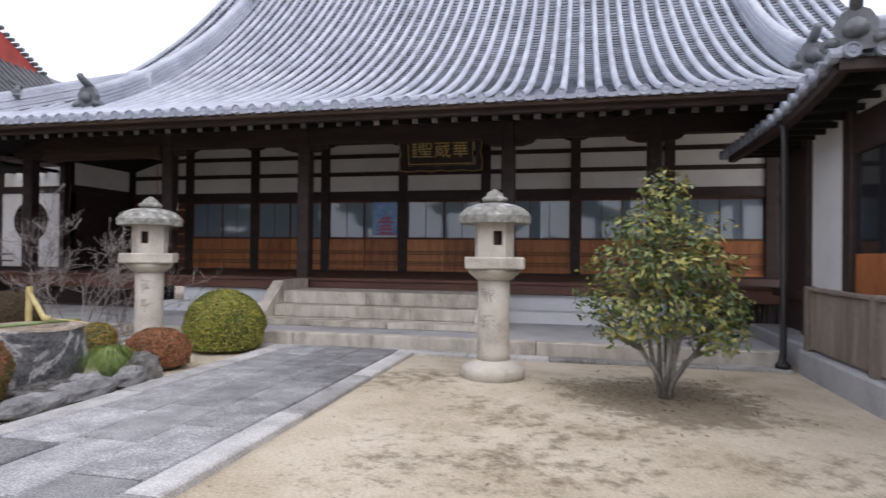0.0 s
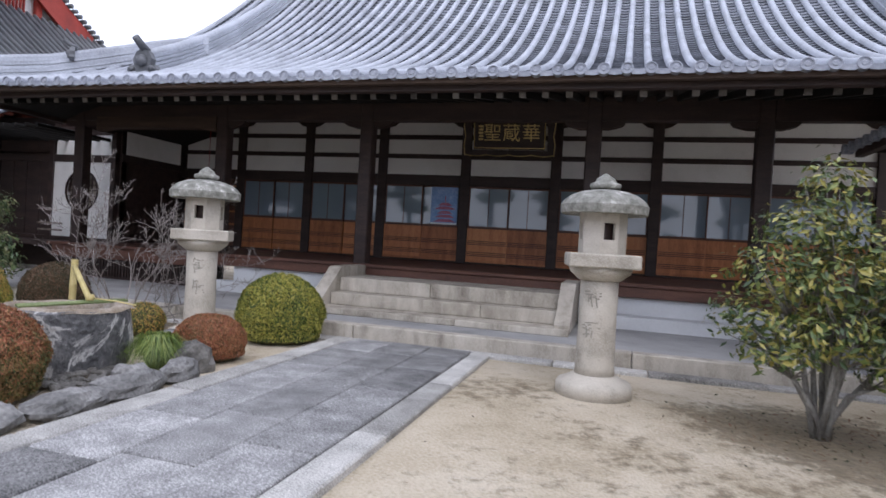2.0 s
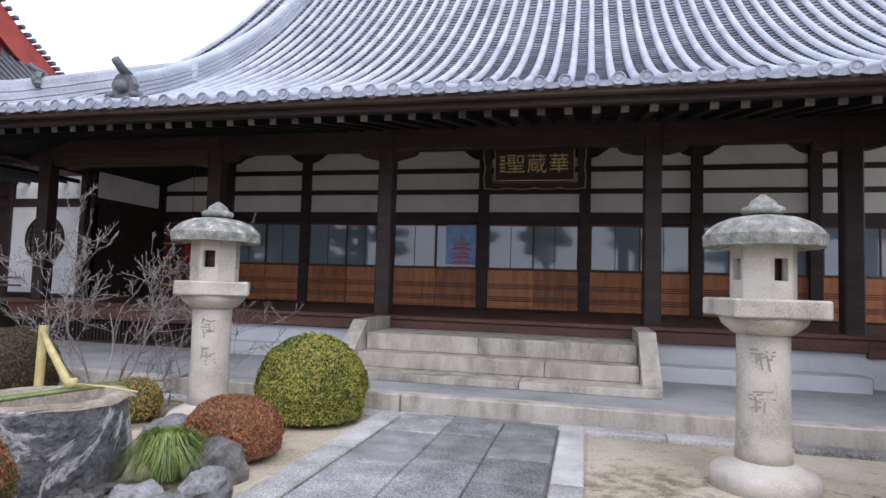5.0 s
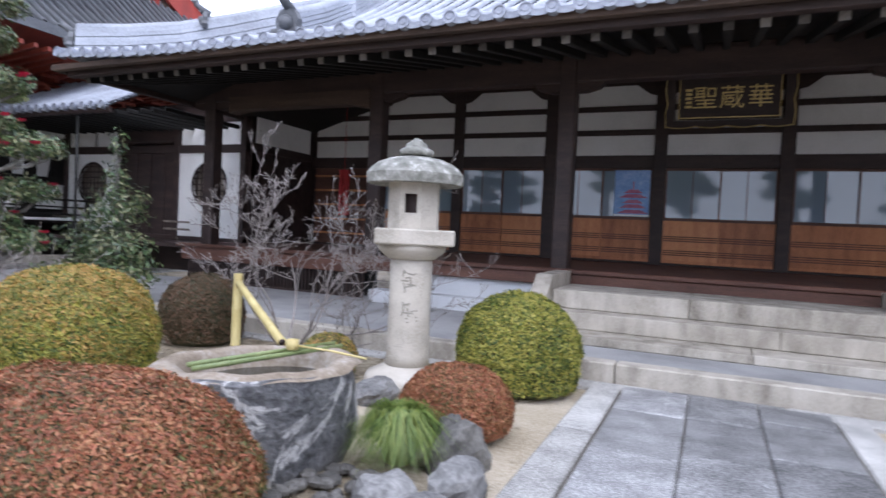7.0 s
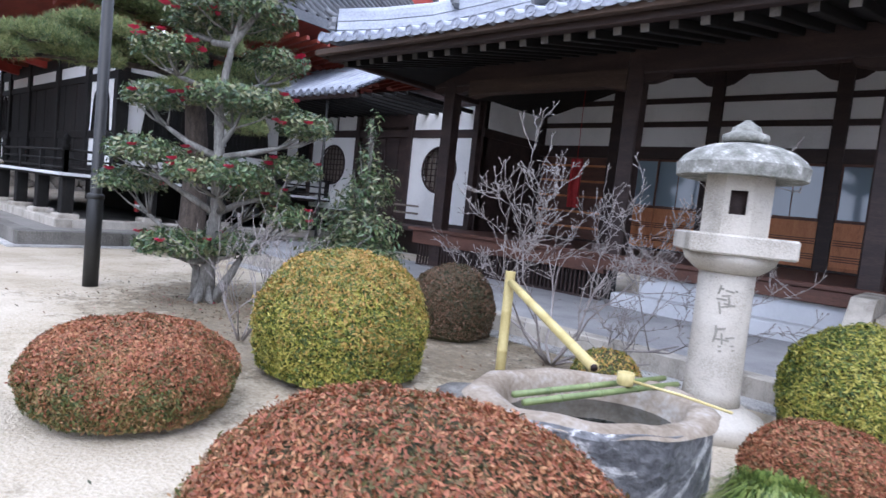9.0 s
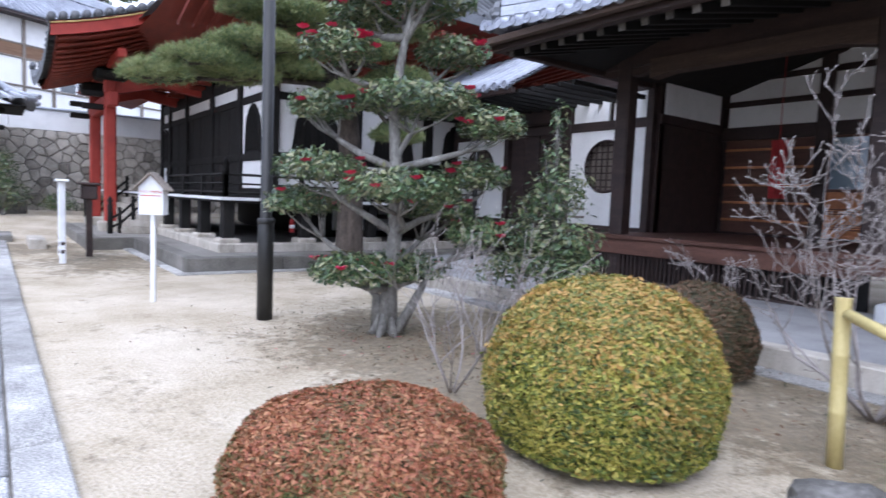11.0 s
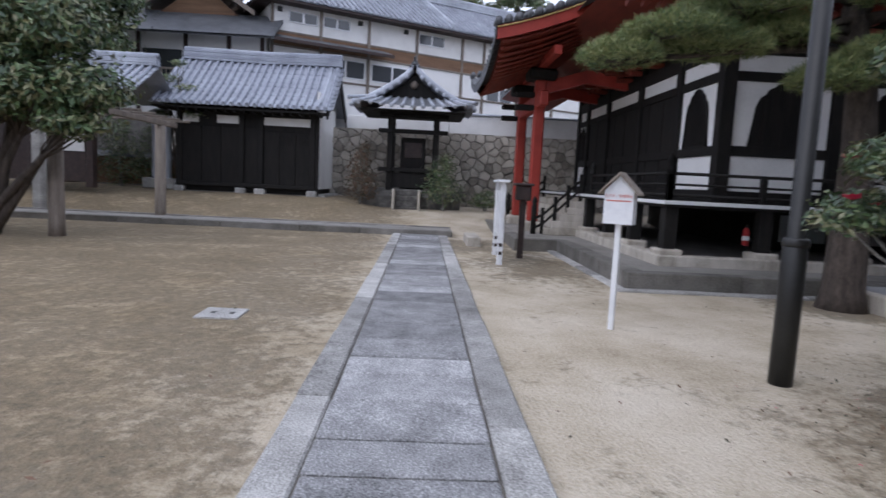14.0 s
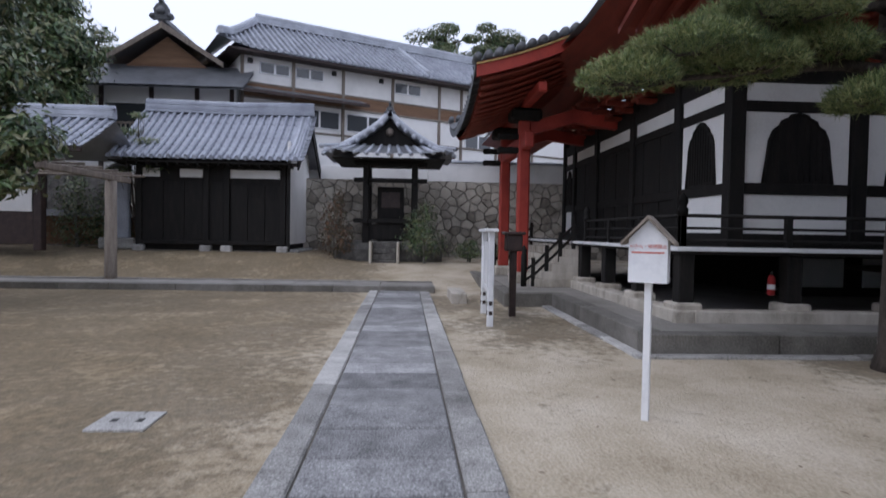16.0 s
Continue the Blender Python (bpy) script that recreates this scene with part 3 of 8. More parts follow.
def sliding_door(hall, x0, x1, y, z0, zm, z1):
    """A door leaf: wooden skirt with three rails below, glass with slender bars above."""
    d = part("door", Mesh().box(x0, x1, y, y + 0.035, z0, zm, 0.004), DOOR_WOOD, hall, "russet wooden sliding door with glazed upper half")
    fr = Mesh()
    w = 0.035
    fr.box(x0, x0 + w, y - 0.006, y + 0.041, zm, z1, 0.003).box(x1 - w, x1, y - 0.006, y + 0.041, zm, z1, 0.003)
    fr.box(x0 + w, x1 - w, y - 0.006, y + 0.041, z1 - 0.05, z1, 0.003).box(x0, x1, y - 0.012, y + 0.045, zm - 0.03, zm + 0.03, 0.004)
    xm = (x0 + x1) / 2
    fr.box(xm - 0.009, xm + 0.009, y + 0.006, y + 0.03, zm + 0.03, z1 - 0.05)
    part("frame", fr, BROWN_WOOD, d)
    part("pane", Mesh().box(x0 + w, x1 - w, y + 0.014, y + 0.02, zm + 0.03, z1 - 0.05), GLASS, d, "reflecting glass pane")
    h = zm - z0
    for q in (0.0, 0.045, 0.09):
        for k in (0.18, 0.5):
            zz = z0 + h * k + q
            part("rail", Mesh().box(x0 + 0.02, x1 - 0.02, y - 0.012, y, zz, zz + 0.02, 0.004), BROWN_WOOD, d)
    part("bottom_rail", Mesh().box(x0, x1, y - 0.012, y, z0, z0 + 0.06, 0.004), DOOR_WOOD, d)


def build_hall():
    hall = thing("temple_hall", (-4, 14, 0), "long dark timber temple hall with white plaster and a tiled roof", "temple")
    build_hall_roof(hall)
    # stylobate and floor
    part("plinth", Mesh().box(-9.3, 1.9, 12.25, WALL_Y + 0.2, 0.16, 0.74, 0.02), PLASTER_BASE, hall, "smooth pale grey plaster base")
    part("plinth_ledge", Mesh().box(-1.75, 1.2, 11.75, 12.25, 0.16, 0.42, 0.02), PLASTER_BASE, hall)
    part("plinth_ledge", Mesh().box(-9.6, -6.35, 11.9, 12.25, 0.16, 0.42, 0.02), PLASTER_BASE, hall)
    part("floor", Mesh().box(-14.5, 5.0, 12.1, WALL_Y, 0.93, FLOOR_Z, 0.01), BROWN_WOOD, hall, "dark wooden veranda floor")
    part("floor_beam", Mesh().box(-9.9, 1.3, 12.14, 12.34, 0.735, 0.93, 0.012), BROWN_WOOD, hall, "reddish brown floor beam")
    part("floor_beam", Mesh().box(-14.4, -9.9, 12.16, 12.34, 0.66, 0.93, 0.012), BROWN_WOOD, hall)
    part("floor_beam", Mesh().box(1.3, 5.0, 12.16, 12.34, 0.66, 0.93, 0.012), BROWN_WOOD, hall)
    for x0, x1 in ((-14.3, -9.95), (1.95, 4.6)):
        x = x0
        while x < x1:
            part("vent_slat", Mesh().box(x, x + 0.035, 12.25, 12.3, 0.22, 0.66, 0.004), DARK_WOOD, hall)
            x += 0.085
        part("vent_rail", Mesh().box(x0, x1, 12.24, 12.32, 0.16, 0.24, 0.008), DARK_WOOD, hall)
        # black sheet standing for the shade under the floor
        part("vent_shade", Mesh().box(x0, x1, 12.75, 12.8, 0.16, 0.9), BLACK, hall)
    # pillars on stone pads
    for x in (-13.85, -9.82, -6.31, -1.72, 1.18, 4.6):
        c = part("pillar", Mesh().box(x - 0.14, x + 0.14, PILLAR_Y - 0.14, PILLAR_Y + 0.14, 0.2 if x < -10 else 0.9, 4.6, 0.025), DARK_WOOD, hall, "dark square timber pillar")
        m = Mesh()
        m.prism([(x - 0.55, 3.93), (x - 0.5, 3.88), (x - 0.28, 3.82), (x + 0.28, 3.82), (x + 0.5, 3.88), (x + 0.55, 3.93), (x + 0.55, 3.958), (x - 0.55, 3.958)], 1, PILLAR_Y - 0.09, PILLAR_Y + 0.09)
        part("bracket", m, DARK_WOOD, c)
        if x < -10:
            part("pad_stone", Mesh().box(x - 0.25, x + 0.25, PILLAR_Y - 0.25, PILLAR_Y + 0.25, 0.1, 0.22, 0.03), KERB, c)
    part("head_beam", Mesh().box(-14.3, 5.0, PILLAR_Y - 0.12, PILLAR_Y + 0.12, 3.96, 4.42, 0.02), DARK_WOOD, hall)
    part("rainbow_beam", Mesh().prism([(-13.3, 3.72), (-12.9, 3.78), (-10.4, 3.78), (-9.95, 3.7), (-9.95, 4.04), (-13.3, 4.04)], 1, PILLAR_Y - 0.16, PILLAR_Y + 0.1), BEAM_WOOD, hall, "broad weathered brown tie beam")
    # wall: posts, lintels and plaster bands
    part("wall", Mesh().box(-14.3, 5.0, WALL_Y + 0.06, WALL_Y + 0.2, 0.9, 5.2), DARK_WOOD, hall, "dark boarded back of the wall")
    for x in POSTS:
        part("post", Mesh().box(x - 0.13, x + 0.13, WALL_Y - 0.1, WALL_Y + 0.06, FLOOR_Z, 5.1, 0.012), DARK_WOOD, hall)
    for z0, z1 in ((3.06, 3.34), (3.78, 3.9), (4.3, 4.42), (4.9, 5.1)):
        part("lintel", Mesh().box(-14.25, 5.0, WALL_Y - 0.07, WALL_Y + 0.055, z0, z1, 0.01), DARK_WOOD, hall)
    part("sill", Mesh().box(-14.25, 5.0, WALL_Y - 0.08, WALL_Y + 0.055, FLOOR_Z, 1.05, 0.01), DARK_WOOD, hall)
    xs = [-14.2] + POSTS
    for i in range(len(xs) - 1):
        a, b = xs[i] + 0.13, xs[i + 1] - 0.13
        for z0, z1 in ((3.34, 3.78), (3.9, 4.3), (4.42, 4.9)):
            part("plaster_panel", Mesh().box(a, b, WALL_Y - 0.02, WALL_Y + 0.05, z0, z1, 0.003), PLASTER, hall, "off-white plaster panel")
        # carved frog-leg cut above the upper band
        m = Mesh()
        m.prism([(a, 4.9), (a, 4.62), (a + 0.15, 4.66), (a + 0.42, 4.86), (b - 0.42, 4.86), (b - 0.15, 4.66), (b, 4.62), (b, 4.9)], 1, WALL_Y - 0.06, WALL_Y - 0.022)
        part("carved_beam", m, DARK_WOOD, hall)
        if i == 0:
            part("board_door", Mesh().box(a, b, WALL_Y - 0.03, WALL_Y + 0.05, 1.05, 3.06, 0.01), BROWN_WOOD, hall, "plain brown board door")
            for k in range(5):
                z = 1.3 + 0.38 * k
                part("batten", Mesh().box(a, b, WALL_Y - 0.05, WALL_Y - 0.03, z, z + 0.05, 0.004), DOOR_WOOD, hall)
            continue
        mid = (a + b) / 2
        sliding_door(hall, a, mid + 0.03, WALL_Y - 0.05, 1.05, 1.98, 3.06)
        sliding_door(hall, mid - 0.03, b, WALL_Y + 0.002, 1.05, 1.98, 3.06)


def build_terrace():
    rng = random.Random(5)
    t = thing("stone_terrace", (-4, 10.5, 0), "low stone terrace and granite steps before the hall", "terrace", kind="structure")
    part("terrace_top", Mesh().box(-24.0, 2.6, 9.35, 12.6, -0.1, 0.2), TERRACE, t, "smooth grey terrace paving")
    stone_strip("kerb_stone", t, -24.0, 2.6, 9.1, 9.345, -0.1, 0.215, "x", (3.2, 4.3), STEP, rng)
    stone_strip("gutter_stone", t, -16.0, 2.6, 8.82, 9.09, -0.1, 0.012, "x", (0.9, 1.5), KERB, rng)
    s = thing("stone_steps", (-3.9, 11, 0.17), "pale granite steps with sloping cheek stones", "steps", kind="structure")
    for z0, z1, y in ((0.202, 0.31, 10.05), (0.312, 0.53, 10.56), (0.532, 0.78, 10.92)):
        x = -6.06
        n = 0
        cuts = {0.31: [-6.3, -3.6, -1.8], 0.53: [-6.06, -3.3, -2.04], 0.78: [-6.06, -4.3, -2.04]}[z1]
        for a, b in zip(cuts, cuts[1:]):
            part("step_stone", Mesh().box(a + 0.004, b - 0.004, y, 12.1, z0, z1 + rng.uniform(-0.003, 0.003), 0.01), STEP, s)
    for x in (-6.31, -2.035):
        m = Mesh()
        m.prism([(10.15, 0.3), (10.15, 0.36), (10.25, 0.42), (10.98, 0.97), (12.1, 0.98), (12.1, 0.3)], 0, x, x + 0.24)
        part("cheek_stone", m, STEP, s)


def round_window_panel(parent, x0, x1, y, z0, z1, cx, cz, r):
    """A white plaster panel pierced by a round opening with a dark lattice behind."""
    m = Mesh()
    n = 48
    ring = [(cx + r * math.cos(2 * math.pi * i / n), cz + r * math.sin(2 * math.pi * i / n)) for i in range(n)]
    edge = []
    for i in range(n):
        a = 2 * math.pi * i / n
        c, s = math.cos(a), math.sin(a)
        k = min((x1 - cx) / c if c > 1e-6 else 1e9, (x0 - cx) / c if c < -1e-6 else 1e9, (z1 - cz) / s if s > 1e-6 else 1e9, (z0 - cz) / s if s < -1e-6 else 1e9)
        edge.append((cx + k * c, cz + k * s))
    for corner in ((x0, z0), (x0, z1), (x1, z0), (x1, z1)):
        i = min(range(n), key=lambda j: (edge[j][0] - corner[0]) ** 2 + (edge[j][1] - corner[1]) ** 2)
        edge[i] = corner
    v = [(a, y, b) for a, b in ring] + [(a, y, b) for a, b in edge] + [(a, y + 0.07, b) for a, b in ring]
    f = [(i, n + i, n + (i + 1) % n, (i + 1) % n) for i in range(n)] + [(i, (i + 1) % n, 2 * n + (i + 1) % n, 2 * n + i) for i in range(n)]
    m.add(v, f)
    w = part("plaster_panel", m, PLASTER, parent, "white plaster panel with a round lattice window")
    rim = Mesh()
    rim.tube([(cx + (r - 0.01) * math.cos(2 * math.pi * i / 40), y - 0.005, cz + (r - 0.01) * math.sin(2 * math.pi * i / 40)) for i in range(41)], 0.03, 6)
    part("window_rim", rim, DARK_WOOD, w)
    la = Mesh()
    q = -r + 0.12
    while q < r:
        h = math.sqrt(max(0.0, r * r - q * q))
        la.box(cx + q - 0.014, cx + q + 0.014, y + 0.03, y + 0.05, cz - h, cz + h)
        la.box(cx - h, cx + h, y + 0.045, y + 0.065, cz + q - 0.014, cz + q + 0.014)
        q += 0.15
    part("lattice", la, DARK_WOOD, w, "dark square lattice")
    part("backing", Mesh().box(x0, x1, y + 0.12, y + 0.14, z0, z1), GREY_WOOD, w)


def build_side_porch():
    p = thing("temple_annex", (-18, 14, 0), "dark timber annex with white panels and round lattice windows", "temple")
    Y = 13.85
    part("wall", Mesh().box(-24.0, -14.2, Y + 0.16, Y + 0.3, 0.2, 4.4), DARK_WOOD, p)
    part("return_wall", Mesh().box(-14.34, -14.2, Y + 0.1, WALL_Y + 0.1, 0.9, 5.1), DARK_WOOD, p)
    part("plaster_panel", Mesh().box(-14.2, -14.17, Y + 0.25, WALL_Y - 0.2, 3.4, 4.25, 0.003), PLASTER, p)
    part("rail", Mesh().box(-14.2, -14.15, Y + 0.1, WALL_Y - 0.1, 3.2, 3.4, 0.01), DARK_WOOD, p)
    part("floor", Mesh().box(-24.0, -14.0, 12.6, Y + 0.2, 0.86, 0.96, 0.01), DARK_WOOD, p)
    for cx in (-15.39, -19.6):
        round_window_panel(p, cx - 1.0, cx + 0.98, Y, 1.08, 3.14, cx, 2.36, 0.56)
        part("plaster_panel", Mesh().box(cx - 0.95, cx + 0.02, Y, Y + 0.06, 3.34, 3.88, 0.003), PLASTER, p)
        part("plaster_panel", Mesh().box(cx + 0.14, cx + 0.95, Y, Y + 0.06, 3.34, 3.88, 0.003), PLASTER, p)
        for q in (-1.08, 1.06):
            part("post", Mesh().box(cx + q - 0.08, cx + q + 0.08, Y - 0.05, Y + 0.15, 0.9, 4.2, 0.01), DARK_WOOD, p)
        m = Mesh()
        for z in (1.22, 1.4):
            m.box(cx - 1.05, cx - 0.2, Y - 0.4, Y - 0.36, z, z + 0.05, 0.006)
        part("handrail", m, GREY_WOOD, p)
    for z0, z1 in ((3.14, 3.34), (3.88, 4.1), (0.96, 1.08)):
        part("lintel", Mesh().box(-23.0, -14.25, Y - 0.03, Y + 0.155, z0, z1, 0.01), DARK_WOOD, p)
    for x in (-18.4, -17.9, -17.4, -16.9):
        part("door_board", Mesh().box(x, x + 0.47, Y + 0.02, Y + 0.1, 1.08, 3.14, 0.01), DARK_WOOD, p)
    part("transom", Mesh().box(-18.4, -16.5, Y - 0.02, Y + 0.1, 3.4, 3.8, 0.03), DARK_WOOD, p, "carved dark transom")
    # low pent roof over the annex veranda
    P = lambda u, d: (u, 11.6 + d, 3.9 + 0.5 * d + 0.02 * d * d)
    us = [-16.25 - 0.31 * i for i in range(23)]
    b = Mesh()
    b.grid([[(-23.4, 11.6 + d, 3.85 + 0.5 * d + 0.02 * d * d), (-16.1, 11.6 + d, 3.85 + 0.5 * d + 0.02 * d * d)] for d in (0, 1, 2, 3.2)])
    r = part("roof", b, TILE, p, "low grey tiled pent roof")
    tiled_roof(r, P, (1, 0, 0), us, lambda u: 3.2)
    disc = eave_disc("eave_tile")
    for u in us:
        piece("eave_tile", disc, r, pose(u, 11.55, 3.89, -8, 0, 0))
    part("eave_board", Mesh().box(-23.4, -16.1, 11.64, 11.75, 3.73, 3.84, 0.01), DARK_WOOD, p)
    x = -23.2
    while x < -14.3:
        part("rafter", Mesh().box(x, x + 0.08, 11.7, Y, 3.7, 3.79, 0.01), BLACK_WOOD, p)
        x += 0.36
    pipe = Mesh()
    pipe.tube([(-17.25, 11.75, 3.7), (-17.25, 11.75, 0.1)], 0.035, 8)
    part("downpipe", pipe, BLACK, p)


build_hall()
build_terrace()
build_side_porch()


# ---- garden materials ----
LEAF_YELLOW = material("box_leaves", [(0.045, 0.075, 0.012), (0.15, 0.185, 0.025), (0.31, 0.3, 0.045), (0.43, 0.37, 0.075)], 0.55, 2.5, 40.0, 0, island=0.6, fine_mix=0.3)
LEAF_OLIVE = material("azalea_leaves", [(0.075, 0.11, 0.02), (0.2, 0.2, 0.034), (0.36, 0.26, 0.055), (0.48, 0.27, 0.08)], 0.55, 1.6, 40.0, 0, island=0.5, fine_mix=0.3)
LEAF_RED = material("russet_azalea_leaves", [(0.1, 0.085, 0.024), (0.2, 0.068, 0.03), (0.33, 0.098, 0.048), (0.41, 0.2, 0.09)], 0.6, 2.4, 40.0, 0, island=0.46, fine_mix=0.3)
LEAF_MIXED = material("green_and_russet_leaves", [(0.05, 0.075, 0.018), (0.12, 0.12, 0.028), (0.22, 0.14, 0.045), (0.3, 0.16, 0.07)], 0.6, 2.4, 40.0, 0, island=0.5, fine_mix=0.3)
LEAF_BROWN = material("brown_azalea_leaves", [(0.035, 0.04, 0.015), (0.1, 0.065, 0.032), (0.17, 0.09, 0.05)], 0.6, 2.0, 40.0, 0, island=0.5, fine_mix=0.3)
LEAF_DARK = material("camellia_leaves", [(0.028, 0.056, 0.022), (0.07, 0.12, 0.045), (0.115, 0.17, 0.065), (0.2, 0.2, 0.1)], 0.32, 2.0, 40.0, 0, island=0.6, fine_mix=0.3)
LEAF_MID = material("shrub_leaves", [(0.03, 0.055, 0.016), (0.085, 0.13, 0.033), (0.16, 0.2, 0.05), (0.33, 0.29, 0.07)], 0.38, 2.0, 40.0, 0, island=0.6, fine_mix=0.3)
NEEDLE = material("pine_needles", [(0.045, 0.08, 0.026), (0.11, 0.16, 0.052), (0.19, 0.235, 0.08), (0.28, 0.28, 0.12)], 0.5, 1.5, 40.0, 0, island=0.5, fine_mix=0.3)
GRASS = material("grass_blades", [(0.05, 0.09, 0.018), (0.13, 0.2, 0.035), (0.24, 0.29, 0.07)], 0.5, 2.0, 40.0, 0, island=0.5, fine_mix=0.3)
# dark shell colour standing for the shade in gaps between leaves
CORE = material("shaded_twiggy_core", [(0.03, 0.034, 0.014), (0.065, 0.06, 0.026), (0.1, 0.08, 0.04)], 0.9, 9.0, 60.0, 0.5)
BARK = material("grey_bark", [(0.07, 0.064, 0.054), (0.2, 0.19, 0.17), (0.4, 0.39, 0.355)], 0.9, 6.0, 50.0, 0.5, stretch=(1, 1, 0.4))
PINE_BARK = material("pine_bark", [(0.02, 0.016, 0.013), (0.07, 0.055, 0.045), (0.13, 0.105, 0.085)], 0.95, 7.0, 40.0, 0.8, stretch=(1.6, 1.6, 0.5), bump_size=0.03)
TWIG = material("bare_twigs", [(0.13, 0.11, 0.1), (0.27, 0.24, 0.225), (0.42, 0.38, 0.36)], 0.85, 5.0, 60.0, 0.2)
PETAL = material("crimson_petals", [(0.34, 0.008, 0.04), (0.56, 0.018, 0.08), (0.68, 0.06, 0.14)], 0.5, 5.0, 60.0, 0, island=0.4)
BASIN = material("basin_rock", [(0.03, 0.031, 0.034), (0.075, 0.076, 0.08), (0.16, 0.16, 0.163), (0.3, 0.295, 0.29)], 0.6, 2.6, 24.0, 0.9, fine_mix=0.35, detail=10, bump_size=0.025)


def veined(m):
    """Pale quartz veins through dark rock."""
    n, l = m.node_tree.nodes, m.node_tree.links
    b = n["Principled BSDF"]
    src = b.inputs["Base Color"].links[0].from_socket
    tc = n.new("ShaderNodeTexCoord")

    def stain(scale, detail, centre, width, colour, under, amount):
        q = n.new("ShaderNodeTexNoise")
        q.inputs["Scale"].default_value, q.inputs["Detail"].default_value = scale, detail
        q.inputs["Roughness"].default_value, q.inputs["Distortion"].default_value = 0.65, 0.6
        l.new(tc.outputs["Object"], q.inputs["Vector"])
        c = n.new("ShaderNodeMath")
        c.operation = "SUBTRACT"
        c.inputs[1].default_value = centre
        l.new(q.outputs["Fac"], c.inputs[0])
        e = n.new("ShaderNodeMath")
        e.operation = "ABSOLUTE"
        l.new(c.outputs[0], e.inputs[0])
        r = n.new("ShaderNodeMapRange")
        r.inputs["From Min"].default_value, r.inputs["From Max"].default_value = width, width * 0.2
        r.inputs["To Max"].default_value = amount
        l.new(e.outputs[0], r.inputs["Value"])
        mix = n.new("ShaderNodeMixRGB")
        mix.inputs[2].default_value = (*colour, 1)
        l.new(r.outputs[0], mix.inputs[0])
        l.new(under, mix.inputs[1])
        return mix.outputs[0]
    out = stain(1.3, 8.0, 0.5, 0.028, (0.58, 0.57, 0.55), src, 0.85)
    l.new(out, b.inputs["Base Color"])


veined(BASIN)
RIM = material("basin_rim_stone", [(0.12, 0.085, 0.05), (0.27, 0.22, 0.165), (0.46, 0.43, 0.39)], 0.8, 4.0, 40.0, 0.4, fine_mix=0.3)
ROCK = material("garden_rock", [(0.05, 0.05, 0.049), (0.17, 0.167, 0.162), (0.36, 0.352, 0.34)], 0.85, 3.0, 30.0, 0.5, fine_mix=0.35, bump_size=0.02)
ROCK_DARK = material("dark_rock", [(0.035, 0.034, 0.03), (0.1, 0.094, 0.085), (0.22, 0.21, 0.19)], 0.75, 4.0, 30.0, 0.5, fine_mix=0.35, bump_size=0.02)
BAMBOO = material("pale_bamboo", [(0.4, 0.32, 0.12), (0.56, 0.46, 0.2), (0.64, 0.55, 0.27)], 0.45, 2.0, 30.0, 0.05, stretch=(3, 3, 1))
BAMBOO_GREEN = material("green_bamboo", [(0.1, 0.14, 0.05), (0.19, 0.24, 0.09), (0.3, 0.33, 0.15)], 0.4, 3.0, 30.0, 0.05)
WHITE_PAINT = material("white_paint", [(0.62, 0.63, 0.65), (0.76, 0.77, 0.78), (0.82, 0.82, 0.82)], 0.5, 2.0, 30.0, 0.05, fine_mix=0.2)
RED_TEXT = material("red_lettering", [(0.5, 0.09, 0.05), (0.6, 0.12, 0.07)], 0.6, 4.0, 40.0, 0)
CARVED = material("carved_shadow_stone", [(0.24, 0.225, 0.19), (0.34, 0.32, 0.275)], 0.9, 8.0, 60.0, 0.3)
WATER = glass_material("basin_water", (0.02, 0.022, 0.018), 0.03)
# dark colour for the shade inside the drain slots
DRAIN = material("drain_slot_shade", [(0.01, 0.01, 0.01), (0.025, 0.024, 0.022)], 0.6, 5.0, 40.0, 0.2)


